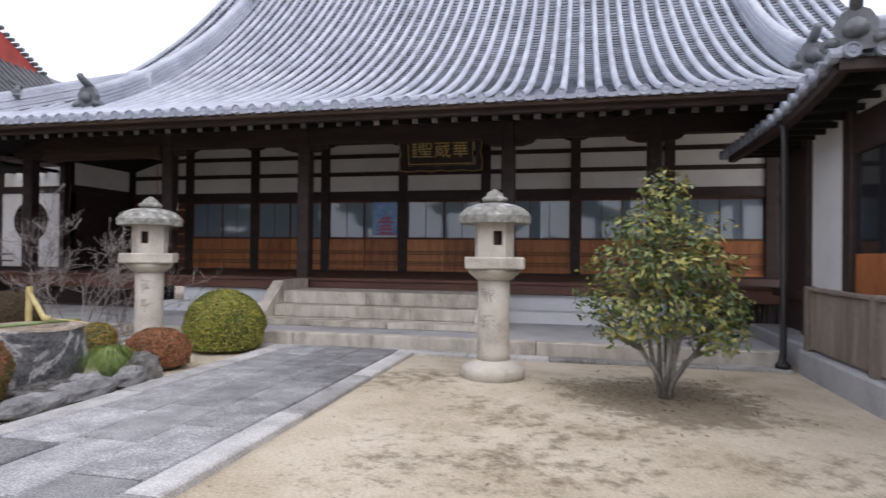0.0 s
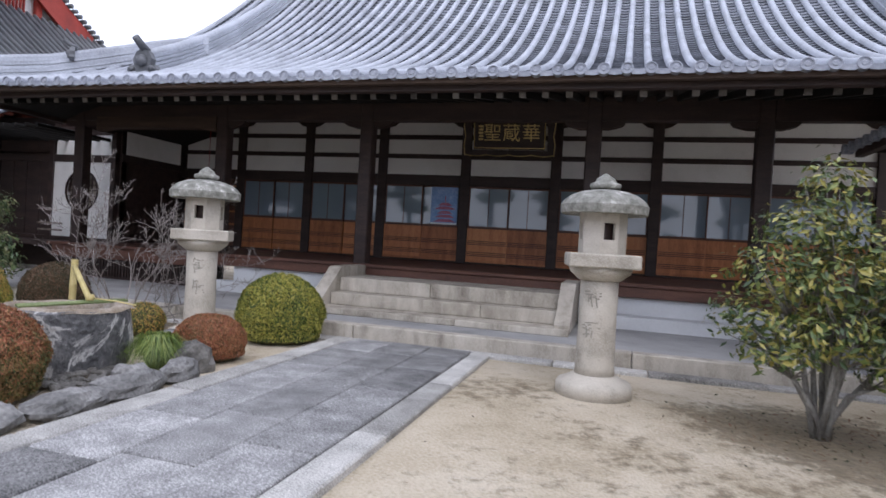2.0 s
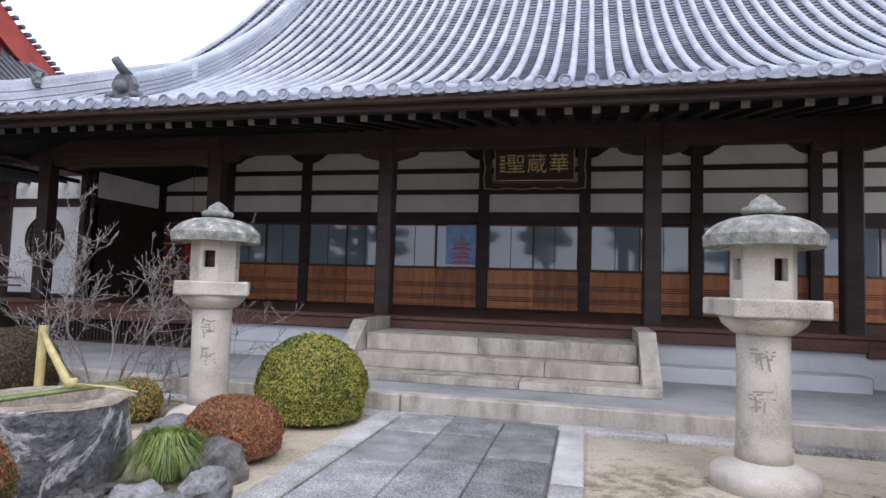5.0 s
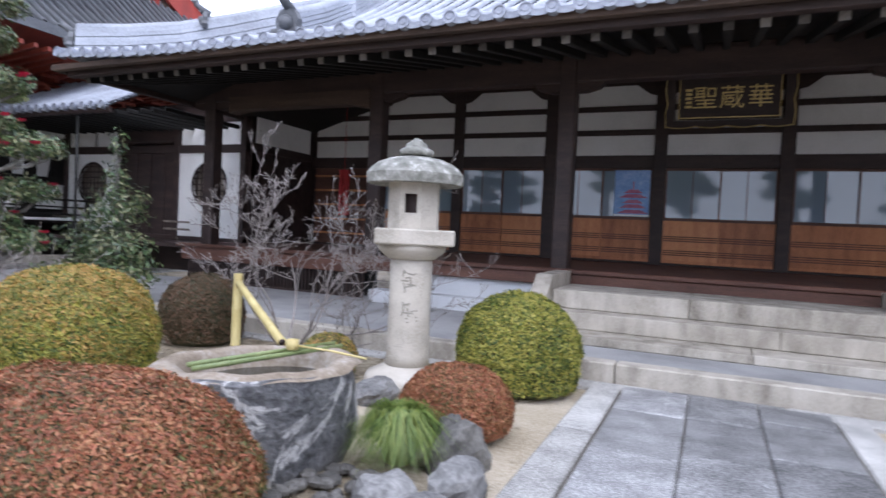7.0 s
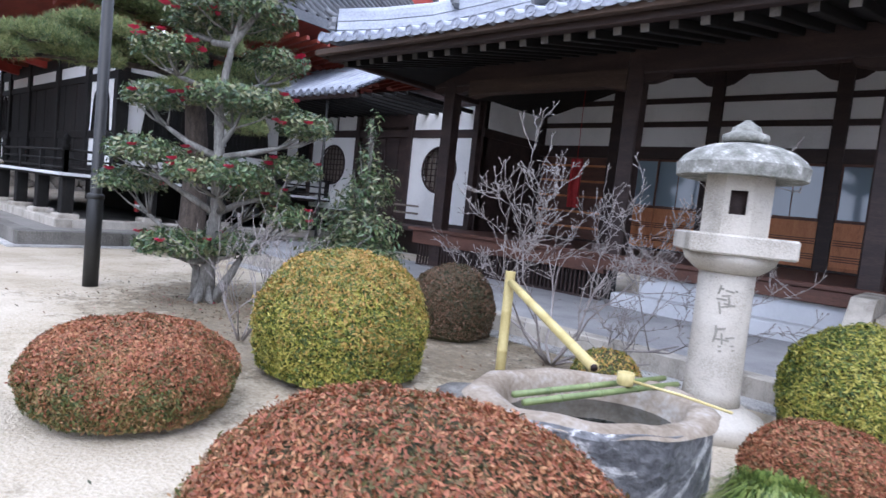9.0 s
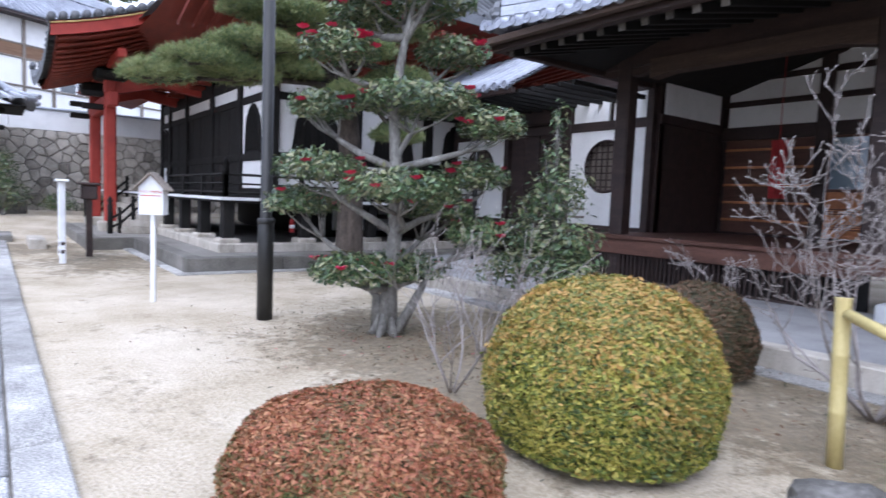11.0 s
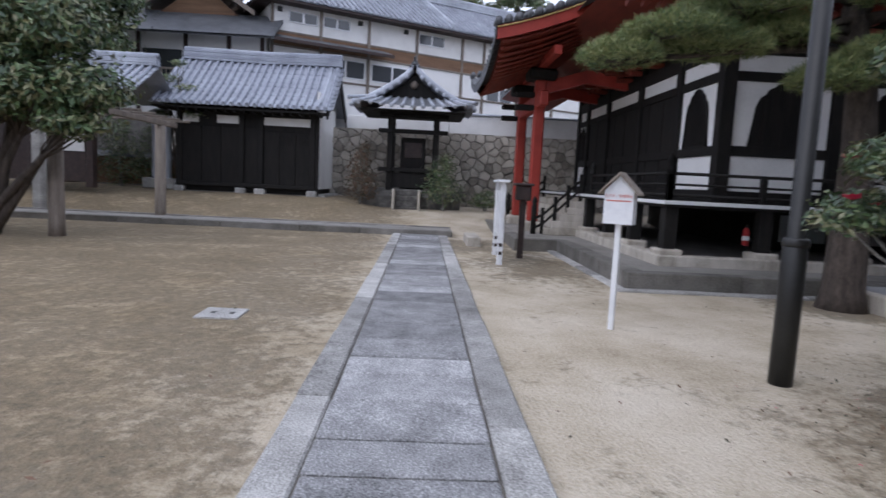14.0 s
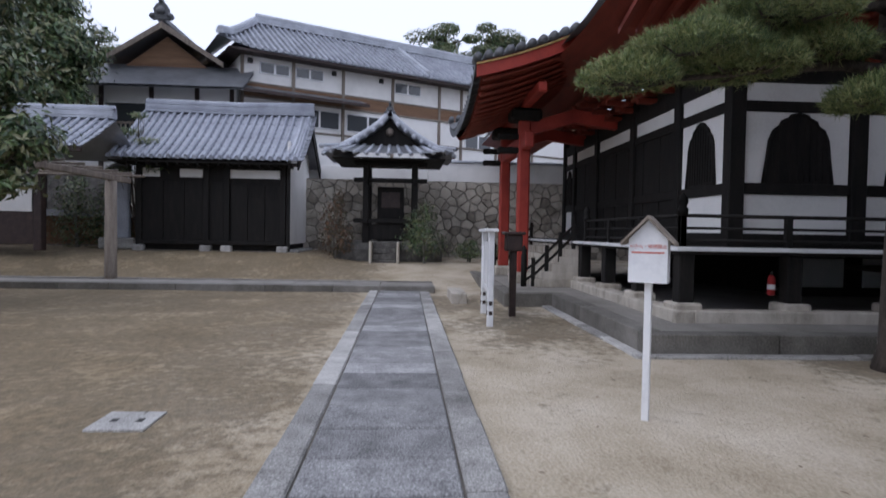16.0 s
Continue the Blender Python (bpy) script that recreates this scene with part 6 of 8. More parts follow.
    part("eave_board", Mesh().box(2.5, 9.0, Y0 + 0.02, Y0 + 0.14, eave(Y0) - 0.18, eave(Y0) - 0.04, 0.01), DARK_WOOD, t)
    ridge_stack(r, [(2.6 + d, Y0 + 0.15 + d, P(Y0, 0)[2] + 0.05 + 0.42 * d) for d in (0, 1, 2, 3.2)], 0.3, 0.26, 3)
    ornament(r, (2.68, Y0 + 0.1, 3.8), -0.35, 0.85)
    f = thing("wooden_fence", (2.75, 7.5, 0.3), "low weathered board fence on a stone footing", "fence")
    y = 5.3
    while y < 8.75:
        part("board", Mesh().box(2.74, 2.77, y, y + 0.135, 0.34, 1.1, 0.006), GREY_WOOD, f)
        y += 0.145
    for y in (5.3, 6.85, 8.72):
        part("post", Mesh().box(2.69, 2.81, y - 0.06, y + 0.06, 0.3, 1.16, 0.01), GREY_WOOD, f)
    part("top_rail", Mesh().box(2.7, 2.8, 5.2, 8.8, 1.1, 1.15, 0.01), GREY_WOOD, f)
    part("footing", Mesh().box(2.66, 2.819, 5.1, 8.9, -0.1, 0.3, 0.03), TERRACE, f, "dark stone footing")
    d = thing("downpipe", (2.49, 8.93, 0), "dark rainwater downpipe with an elbow foot", "downpipe")
    k = Mesh()
    k.tube([(2.52, 9.2, 3.5), (2.49, 8.95, 3.3), (2.49, 8.93, 3.1), (2.49, 8.93, 0.2), (2.46, 8.9, 0.08), (2.4, 8.86, 0.05)], 0.045, 10)
    part("pipe", k, BLACK, d)
    part("shoe", Mesh().lathe(2.49, 8.93, [(0.1, 0.01), (0.1, 0.07), (0.05, 0.12)], 12), BLACK, d)


build_wing()


# ---- court fixtures ----
def build_fixtures():
    p = thing("lamp_pole", (-13.92, 5.77, 0), "dark green-black metal lamp pole standing in sand", "lamp pole")
    part("pole", Mesh().lathe(-13.92, 5.77, [(0.095, -0.05), (0.095, 1.15), (0.088, 1.16), (0.07, 1.19), (0.068, 6.2), (0.02, 6.22)], 18), BLACK, p)
    part("collar", Mesh().lathe(-13.92, 5.77, [(0.1, 1.12), (0.104, 1.13), (0.104, 1.17), (0.09, 1.19)], 18), BLACK, p)
    m = Mesh()
    m.lathe(-13.92, 5.77, [(0.05, 6.2), (0.2, 6.25), (0.24, 6.32), (0.2, 6.42), (0.05, 6.46)], 18)
    part("lamp_head", m, BLACK, p)
    s = thing("notice_sign", (-15.65, 4.88, 0), "small white house-shaped notice on a white post", "sign")
    x, y = -15.65, 4.88
    part("post", Mesh().box(x - 0.03, x + 0.03, y - 0.03, y + 0.03, -0.05, 1.2, 0.006), WHITE_PAINT, s)
    b = Mesh()
    b.prism([(y - 0.155, 1.14), (y + 0.155, 1.14), (y + 0.155, 1.5), (y, 1.66), (y - 0.155, 1.5)], 0, x - 0.1, x + 0.1)
    part("box", b, WHITE_PAINT, s, "white painted box with gabled top")
    for q in (-1, 1):
        r = Mesh()
        o = [(y + q * 0.0, 1.67), (y + q * 0.215, 1.45), (y + q * 0.215, 1.472), (y + q * 0.0, 1.7)]
        r.prism(o if q < 0 else o[::-1], 0, x - 0.15, x + 0.16)
        part("roof_board", r, GREY_WOOD, s, "small weathered roof board")
    F = Matrix.Translation((x + 0.102, y, 1.44)) @ Matrix.Rotation(radians(90), 4, "Z") @ Matrix.Rotation(radians(90), 4, "X")
    lettering("lettering", "たき火・喫煙禁止", 0.037, F, RED_TEXT, s, "faded red lettering", 0.001)
    br = Mesh()
    br.box(x + 0.1005, x + 0.103, y - 0.13, y + 0.13, 1.385, 1.397)
    part("small_print", br, RED_TEXT, s)
    s.rotation_euler = (0, 0, radians(-30))
    n = thing("notice_board", (-21.1, 4.3, 0), "white wooden notice board on slotted feet", "notice board")
    for yy, xx in ((4.26, -20.7), (4.36, -22.3)):
        part("leg", Mesh().box(xx - 0.07, xx + 0.07, yy - 0.05, yy + 0.05, -0.05, 1.55, 0.01), WHITE_PAINT, n)
        # slots are dark plates on solid legs, their shade in the colour
        for z in (0.16, 0.32):
            part("slot", Mesh().box(xx - 0.035, xx + 0.035, yy - 0.055, yy - 0.0495, z, z + 0.07), DARK_WOOD, n)
            part("slot", Mesh().box(xx + 0.069, xx + 0.0735, yy - 0.03, yy + 0.03, z, z + 0.07), DARK_WOOD, n)
    A = Matrix.Translation((-21.5, 4.31, 0)) @ Matrix.Rotation(math.atan2(0.1, -1.6), 4, "Z")
    k = Mesh().box(-0.73, 0.73, -0.02, 0.02, 0.62, 1.38, 0.006, A)
    part("panel", k, WHITE_PAINT, n)
    part("rail", Mesh().box(-0.73, 0.73, -0.03, 0.03, 0.5, 0.6, 0.006, A), WHITE_PAINT, n)
    part("cap", Mesh().box(-0.98, 0.98, -0.11, 0.11, 1.55, 1.6, 0.008, A), WHITE_PAINT, n)
    w = thing("wooden_lantern_post", (-21.9, 4.85, 0), "dark timber post with a small boxed top", "post")
    part("post", Mesh().box(-21.96, -21.84, 4.79, 4.91, -0.05, 1.3, 0.01), DARK_WOOD, w)
    part("box", Mesh().box(-22.05, -21.75, 4.7, 5.0, 1.2, 1.5, 0.02), DARK_WOOD, w)
    part("lid", Mesh().box(-22.1, -21.7, 4.65, 5.05, 1.5, 1.56, 0.02), DARK_WOOD, w)
    c = thing("drain_cover", (-15.6, 0.62, 0), "square concrete drain cover with two slots", "drain cover")
    part("slab", Mesh().box(-15.84, -15.38, 0.41, 0.86, -0.08, -0.012, 0.004), KERB, c)
    # dark plates on the slab stand for the shaded slots
    for yy in (0.54, 0.74):
        part("slot", Mesh().box(-15.64, -15.56, yy - 0.02, yy + 0.03, -0.03, -0.0085), DRAIN, c)
    e = thing("fire_extinguisher", (-19.86, 8.6, 0.62), "red fire extinguisher hung under the veranda", "fire extinguisher")
    part("cylinder", Mesh().lathe(-19.86, 8.6, [(0.02, 0.62), (0.055, 0.63), (0.058, 0.65), (0.058, 0.88), (0.045, 0.92), (0.02, 0.95)], 16), RED_CLOTH, e)
    part("bracket", Mesh().box(-19.87, -19.83, 8.6, 8.73, 0.7, 0.74), BLACK, e)
    part("valve", Mesh().lathe(-19.86, 8.6, [(0.018, 0.95), (0.022, 0.98), (0.01, 1.01)], 10), BLACK, e)
    part("label", Mesh().lathe(-19.86, 8.6, [(0.0595, 0.72), (0.0595, 0.8)], 16), WHITE_PAINT, e)
    # litter of dry leaves over the sand
    rng = np.random.default_rng(5)
    q = rng.uniform(0, 1, (420, 2))
    pos = np.stack([-20 + 21 * q[:, 0], -3 + 11.5 * q[:, 1], np.full(420, 0.012)], 1)
    ok = ~((pos[:, 0] > -5.3) & (pos[:, 0] < -2.6)) & ~((pos[:, 1] > 1.8) & (pos[:, 1] < 3.6) & (pos[:, 0] < -5))
    tagged(part("fallen_leaves", leaves(Mesh(), pos[ok], np.tile([0, 0, 1.0], (ok.sum(), 1)), 0.022, rng, 1.3, 0.25), LEAF_BROWN), "dry brown leaves scattered over sand", "leaves", kind="stuff")
    near = np.stack([0.7 + rng.normal(0, 0.55, 500), 6.8 + rng.normal(0, 0.5, 500), np.full(500, 0.012)], 1)
    tagged(part("leaf_litter", leaves(Mesh(), near, np.tile([0, 0, 1.0], (500, 1)), 0.02, rng, 1.3, 0.3), LEAF_BROWN), "brown leaf litter under the evergreen shrub", "leaves", kind="stuff")
    for sx, sy, n in ((-12.4, 6.5, 900), (-11, 7.4, 500), (-8.3, 8.3, 350)):
        near = np.stack([sx + rng.normal(0, 0.9, n), sy + rng.normal(0, 0.6, n), np.full(n, 0.012)], 1)
        tagged(part("leaf_litter", leaves(Mesh(), near, np.tile([0, 0, 1.0], (n, 1)), 0.02, rng, 1.3, 0.3), LEAF_BROWN), "brown leaf litter lying under garden shrubs", "leaves", kind="stuff")


build_fixtures()


# ---- the vermilion hall ----
WHITE_EDGE = WHITE_PAINT
# darker copy of RED; shade under the eaves is put into the colour
RED_SHADE = material("vermilion_in_shade", [(0.11, 0.017, 0.009), (0.19, 0.029, 0.015), (0.25, 0.042, 0.021)], 0.65, 1.2, 30.0, 0.15, stretch=(1, 4, 1), fine_mix=0.35)


def bell_outline(w, h):
    """Half outline of a flame-headed window, from the foot to the crown."""
    return [(w * 0.5, 0), (w * 0.45, h * 0.35), (w * 0.42, h * 0.62), (w * 0.36, h * 0.76), (w * 0.27, h * 0.82), (w * 0.25, h * 0.88), (w * 0.15, h * 0.93), (w * 0.12, h * 0.97), (0, h)]


def bell_window(parent, axis, u, face, z0, w, h, out):
    half = bell_outline(w, h)
    pts = [(u + a, z0 + b) for a, b in half] + [(u - a, z0 + b) for a, b in half[::-1][1:]]
    m = Mesh()
    m.prism(pts if (axis == 0) == (out > 0) else pts[::-1], axis, face - 0.02 * out, face + 0.035 * out)
    win = part("window", m, BLACK_WOOD, parent, "flame-headed black window with lattice")
    la = Mesh()
    k = -w * 0.36
    while k < w * 0.37:
        zt = z0 + h * (0.93 - 0.55 * (abs(k) / (w * 0.5)) ** 2)
        b = sorted((face + 0.036 * out, face + 0.055 * out))
        if axis == 0:
            la.box(b[0], b[1], u + k - 0.012, u + k + 0.012, z0 + 0.05, zt)
        else:
            la.box(u + k - 0.012, u + k + 0.012, b[0], b[1], z0 + 0.05, zt)
        k += w * 0.09
    part("lattice", la, BLACK_WOOD, win)
    rim = Mesh()
    rim.tube([((face + 0.04 * out, a, b) if axis == 0 else (a, face + 0.04 * out, b)) for a, b in pts], 0.028, 5)
    part("frame", rim, BLACK_WOOD, win)


def build_red_hall():
    t = thing("vermilion_hall", (-27, 12, 0), "raised temple hall with vermilion eaves and black and white walls", "temple")
    rng = random.Random(17)
    XE, YS, XW, YN = -20.8, 8.4, -31.6, 20.0
    # stylobate of cut stones
    part("stylobate", Mesh().box(-37.0, -18.62, 6.32, 22.0, -0.1, 0.24), OLD_PAVING, t, "grey stone paved platform")
    part("stylobate", Mesh().box(-31.5, -23.75, 5.3, 6.32, -0.1, 0.24), OLD_PAVING, t)
    stone_strip("kerb_stone", t, -18.6, -18.3, 5.95, 22.0, -0.1, 0.25, "y", (1.4, 2.2), OLD_KERB, rng)
    stone_strip("kerb_stone", t, -23.4, -18.61, 5.97, 6.3, -0.1, 0.25, "x", (1.4, 2.2), OLD_KERB, rng)
    stone_strip("kerb_stone", t, -23.72, -23.42, 4.95, 6.3, -0.1, 0.25, "y", (1.0, 1.4), OLD_KERB, rng)
    stone_strip("kerb_stone", t, -31.5, -23.74, 4.97, 5.28, -0.1, 0.25, "x", (1.2, 1.8), OLD_KERB, rng)
    stone_strip("gutter_stone", t, -18.28, -18.08, 5.75, 22.0, -0.1, 0.012, "y", (1.0, 1.6), KERB, rng)
    stone_strip("gutter_stone", t, -23.4, -18.29, 5.75, 5.94, -0.1, 0.012, "x", (1.0, 1.6), KERB, rng)
    stone_strip("kerb_stone", t, -25.2, -23.8, 3.85, 4.2, -0.1, 0.2, "x", (1.5, 1.9), STEP, rng)
    part("inner_step", Mesh().box(-31.0, -19.4, 6.85, 7.15, 0.2, 0.42, 0.02), STEP, t)
    part("inner_step", Mesh().box(-19.7, -19.4, 7.152, 21.0, 0.2, 0.42, 0.02), STEP, t)
    # veranda
    part("veranda_floor", Mesh().box(-36.0, -19.55, 6.95, YS, 1.26, 1.37, 0.01), BLACK_WOOD, t, "black veranda boards")
    part("veranda_floor", Mesh().box(XE, -19.55, YS + 0.002, 21.0, 1.26, 1.37, 0.01), BLACK_WOOD, t)
    part("veranda_edge", Mesh().box(-36.0, -19.5, 6.9, 6.948, 1.31, 1.375, 0.005), WHITE_EDGE, t, "white painted board ends")
    part("veranda_edge", Mesh().box(-19.548, -19.5, 6.95, 21.0, 1.31, 1.375, 0.005), WHITE_EDGE, t, "white painted board ends")
    under = [(-19.75, 7.12 + 1.72 * k) for k in range(7)] + [(-19.75 - 1.72 * k, 7.12) for k in range(1, 4)]
    for x, y in under:
        c = part("veranda_post", Mesh().box(x - 0.12, x + 0.12, y - 0.12, y + 0.12, 0.5, 1.27, 0.015), BLACK_WOOD, t)
        part("pad_stone", Mesh().box(x - 0.22, x + 0.22, y - 0.22, y + 0.22, 0.2, 0.52, 0.03), STEP, c)
    part("hall_floor", Mesh().box(XW, XE - 0.01, YS + 0.01, YN, 1.2, 1.29), BLACK_WOOD, t)
    part("under_wall", Mesh().box(XE - 3.0, XE - 2.8, YS + 2.8, YN, 0.2, 1.19), BLACK_WOOD, t)
    part("under_wall", Mesh().box(XW, XE - 3.01, YS + 2.8, YS + 3.0, 0.2, 1.19), BLACK_WOOD, t)
    for k in range(5):
        part("under_panel", Mesh().box(XE - 2.8, XE - 2.76, YS + 3.05 + 1.6 * k, YS + 4.2 + 1.6 * k, 0.45, 1.1, 0.005), PLASTER_BASE, t)
    # railing
    def rail_run(a, b):
        a, b = Vector(a), Vector(b)
        n = max(1, round((b - a).length / 1.7))
        for z, r in ((1.85, 0.03), (1.66, 0.022), (1.47, 0.03)):
            m = Mesh()
            m.tube([a + Vector((0, 0, z)), b + Vector((0, 0, z))], r, 8)
            part("rail", m, BLACK_WOOD, t)
        for i in range(n + 1):
            p = a.lerp(b, i / n)
            m = Mesh().box(p.x - 0.05, p.x + 0.05, p.y - 0.05, p.y + 0.05, 1.37, 1.84, 0.01)
            if i in (0, n):
                m.lathe(p.x, p.y, [(0.075, 1.84), (0.08, 1.95), (0.05, 1.99), (0.08, 2.05), (0.06, 2.12), (0.01, 2.2)], 12)
            part("rail_post", m, BLACK_WOOD, t)
    rail_run((-19.68, 7.05, 0), (-19.68, 20.5, 0))
    rail_run((-19.68, 7.05, 0), (-24.6, 7.05, 0))
    # walls
    part("wall", Mesh().box(XE - 0.12, XE - 0.03, YS, YN, 1.3, 5.0), BLACK_WOOD, t)
    part("wall", Mesh().box(XW, XE - 0.13, YS + 0.03, YS + 0.12, 1.3, 5.0), BLACK_WOOD, t)
    for y in (YS + 0.06, 10.66, 12.9, 15.1, 17.4, YN):
        part("post", Mesh().box(XE - 0.14, XE + 0.1, y - 0.14, y + 0.14, 1.3, 4.9, 0.015), BLACK_WOOD, t)
    for x in (-22.75, -25.2, -28.0, -30.3, -31.5):
        part("post", Mesh().box(x - 0.13, x + 0.13, YS - 0.1, YS + 0.14, 1.3, 4.9, 0.015), BLACK_WOOD, t)
    for z0, z1 in ((1.37, 1.6), (2.28, 2.47), (3.7, 3.88), (4.2, 4.5)):
        part("beam", Mesh().box(XE - 0.03, XE + 0.06, YS - 0.06, YN, z0, z1, 0.01), BLACK_WOOD, t)
        part("beam", Mesh().box(XW, XE - 0.031, YS - 0.062, YS + 0.03, z0, z1, 0.01), BLACK_WOOD, t)
    ys = [(8.62, 10.5), (10.82, 12.74), (13.06, 14.94), (15.26, 17.24)]
    for a, b in ys:
        for z0, z1 in ((1.6, 2.28), (2.47, 3.7), (3.88, 4.2)):
            part("plaster_panel", Mesh().box(XE - 0.03, XE + 0.02, a, b, z0, z1, 0.003), PLASTER, t, "white plaster panel")
        bell_window(t, 0, (a + b) / 2, XE + 0.02, 2.47, 1.25, 1.2, 1)
    for a, b in ((-22.6, -20.97), (-31.36, -30.45)):
        for z0, z1 in ((1.6, 2.28), (2.47, 3.7)):
            part("plaster_panel", Mesh().box(a, b, YS - 0.02, YS + 0.03, z0, z1, 0.003), PLASTER, t, "white plaster panel")
        bell_window(t, 1, (a + b) / 2, YS - 0.02, 2.47, 0.95 * (b - a) * 0.7, 1.18, -1)
    for a, b in ((-22.6, -20.97), (-25.05, -22.9), (-27.85, -25.35), (-30.15, -28.15), (-31.36, -30.45)):
        part("plaster_panel", Mesh().box(a, b, YS - 0.02, YS + 0.03, 3.9, 4.19, 0.003), PLASTER, t, "white plaster panel")
    for k in range(8):
        x = -30.1 + 0.92 * k
        part("lattice_door", Mesh().box(x, x + 0.88, YS - 0.03, YS + 0.028, 1.6, 3.7, 0.01), BLACK_WOOD, t)
    # brackets under the eaves
    for k in range(9):
        for base, out in (((XE, YS + 0.06 + 1.1 * k), Vector((1, 0, 0))), ((XE - 1.1 * k, YS), Vector((0, -1, 0)))):
            m = Mesh()
            for j in range(3):
                p = Vector((*base, 4.5 + 0.17 * j))
                e = p + out * (0.35 + 0.34 * j)
                x0, x1, y0, y1 = min(p.x, e.x) - 0.07, max(p.x, e.x) + 0.07, min(p.y, e.y) - 0.07, max(p.y, e.y) + 0.07
                m.box(x0, x1, y0, y1, p.z, p.z + 0.13, 0.015)
                s = Vector((-out.y, out.x, 0)) * 0.35
                q0, q1 = e - s, e + s
                m.box(min(q0.x, q1.x) - 0.06, max(q0.x, q1.x) + 0.06, min(q0.y, q1.y) - 0.06, max(q0.y, q1.y) + 0.06, p.z + 0.1, p.z + 0.2, 0.02)
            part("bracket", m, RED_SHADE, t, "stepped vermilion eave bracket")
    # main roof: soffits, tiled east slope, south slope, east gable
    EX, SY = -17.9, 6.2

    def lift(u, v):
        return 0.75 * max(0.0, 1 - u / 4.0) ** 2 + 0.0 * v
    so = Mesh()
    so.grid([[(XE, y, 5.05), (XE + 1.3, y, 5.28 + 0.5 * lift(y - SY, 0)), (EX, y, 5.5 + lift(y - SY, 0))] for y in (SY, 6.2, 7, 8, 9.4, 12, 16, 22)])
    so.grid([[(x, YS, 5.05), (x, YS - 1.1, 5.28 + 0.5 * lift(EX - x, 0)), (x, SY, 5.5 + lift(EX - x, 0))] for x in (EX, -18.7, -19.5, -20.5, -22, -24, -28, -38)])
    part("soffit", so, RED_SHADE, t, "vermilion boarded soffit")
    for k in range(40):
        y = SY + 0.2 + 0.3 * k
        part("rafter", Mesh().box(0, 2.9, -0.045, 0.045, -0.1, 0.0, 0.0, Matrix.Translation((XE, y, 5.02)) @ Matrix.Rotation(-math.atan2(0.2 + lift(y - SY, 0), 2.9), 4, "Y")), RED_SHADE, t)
    er = Mesh()
    P = lambda u, d: (EX - d, u, 5.7 + lift(u - SY, 0) * max(0, 1 - d / 4) + 0.62 * d + 0.035 * d * d)
    er.grid([[P(u, d) for u in (SY, 6.2, 7, 8, 10, 14, 18, 22.6)] for d in (0, 0.6, 1.2, 2, 3, 4)])
    Q = lambda u, d: (u, SY + d, 5.7 + lift(EX - u, 0) * max(0, 1 - d / 4) + 0.62 * d + 0.035 * d * d)
    er.grid([[Q(u, d) for u in (EX, -18.5, -19.3, -20.4, -22, -26, -30, -34, -38)] for d in (0, 0.6, 1.2, 2, 3, 4, 6, 8.6)])
    er.grid([[(-22.0, 14.0, 13.4), (-34.0, 14.0, 13.4)], [(-22.0, 22.6, 5.5), (-34.0, 22.6, 5.5)]])
    r = part("roof", er, TILE_DARK, t, "dark grey tiled roof")
    tiled_roof(r, P, (0, 1, 0), [6.4 + 0.31 * i for i in range(46)], lambda u: min(4.1, max(0.3, u - SY)), mat=TILE_DARK)
    part("eave_edge", Mesh().grid([[(EX + 0.04, y, 5.5 + lift(y - SY, 0) + h) for y in (SY, 6.2, 7, 8, 9.4, 12, 16, 22)] for h in (0, 0.22)]), TILE_DARK, t)
    ridge_stack(r, [P(SY + d, d) for d in (0.1, 0.8, 1.6, 2.4, 3.2, 4.0)], 0.34, 0.34, 4, TILE_DARK)
    # the east gable: bargeboards, beams and plaster
    GX = -22.0
    g = Mesh()
    g.add([(GX - 0.3, 8.2, 8.3), (GX - 0.3, 19.8, 8.3), (GX - 0.3, 14.0, 13.2)], [(0, 1, 2)])
    part("gable_wall", g, PLASTER, t, "white plaster gable")
    for q in (-1, 1):
        o = [(14.0, 13.9), (14 + q * 2.4, 11.45), (14 + q * 4.6, 9.75), (14 + q * 6.3, 8.7), (14 + q * 6.2, 8.0), (14 + q * 4.3, 8.95), (14 + q * 2.1, 10.5), (14.0, 12.7)]
        m = Mesh()
        m.prism(o if q > 0 else o[::-1], 0, GX - 0.02, GX + 0.12)
        part("bargeboard", m, RED, t, "vermilion bargeboard")
        e = Mesh()
        pts = [(14 + q * a, b) for a, b in ((0, 13.95), (2.4, 11.5), (4.6, 9.8), (6.35, 8.75))]
        n = 26
        for i in range(n):
            u = i / (n - 1) * 3
            k = min(2, int(u))
            w = u - k
            yy = pts[k][0] * (1 - w) + pts[k + 1][0] * w
            zz = pts[k][1] * (1 - w) + pts[k + 1][1] * w
            e.tube([(GX - 0.3, yy, zz + 0.08), (GX + 0.22, yy, zz + 0.08)], 0.09, 8)
        part("verge_tiles", e, TILE_DARK, t, kind="stuff")
    for z, hw in ((8.35, 5.6), (9.6, 4.1), (10.9, 2.6)):
        part("gable_beam", Mesh().box(GX - 0.26, GX - 0.05, 14 - hw, 14 + hw, z, z + 0.3, 0.02), RED, t)
    for y in (10.2, 12.1, 14.0, 15.9, 17.8):
        part("gable_post", Mesh().box(GX - 0.25, GX - 0.08, y - 0.13, y + 0.13, 8.3, 13.2 - abs(y - 14) * 0.95, 0.02), RED, t)
    for y in (11.2, 13.1, 14.9, 16.8):
        m = Mesh()
        for k in range(9):
            m.box(GX - 0.27, GX - 0.2, y - 0.55 + 0.13 * k, y - 0.5 + 0.13 * k, 8.75, 9.5)
        part("gable_lattice", m, RED, t)
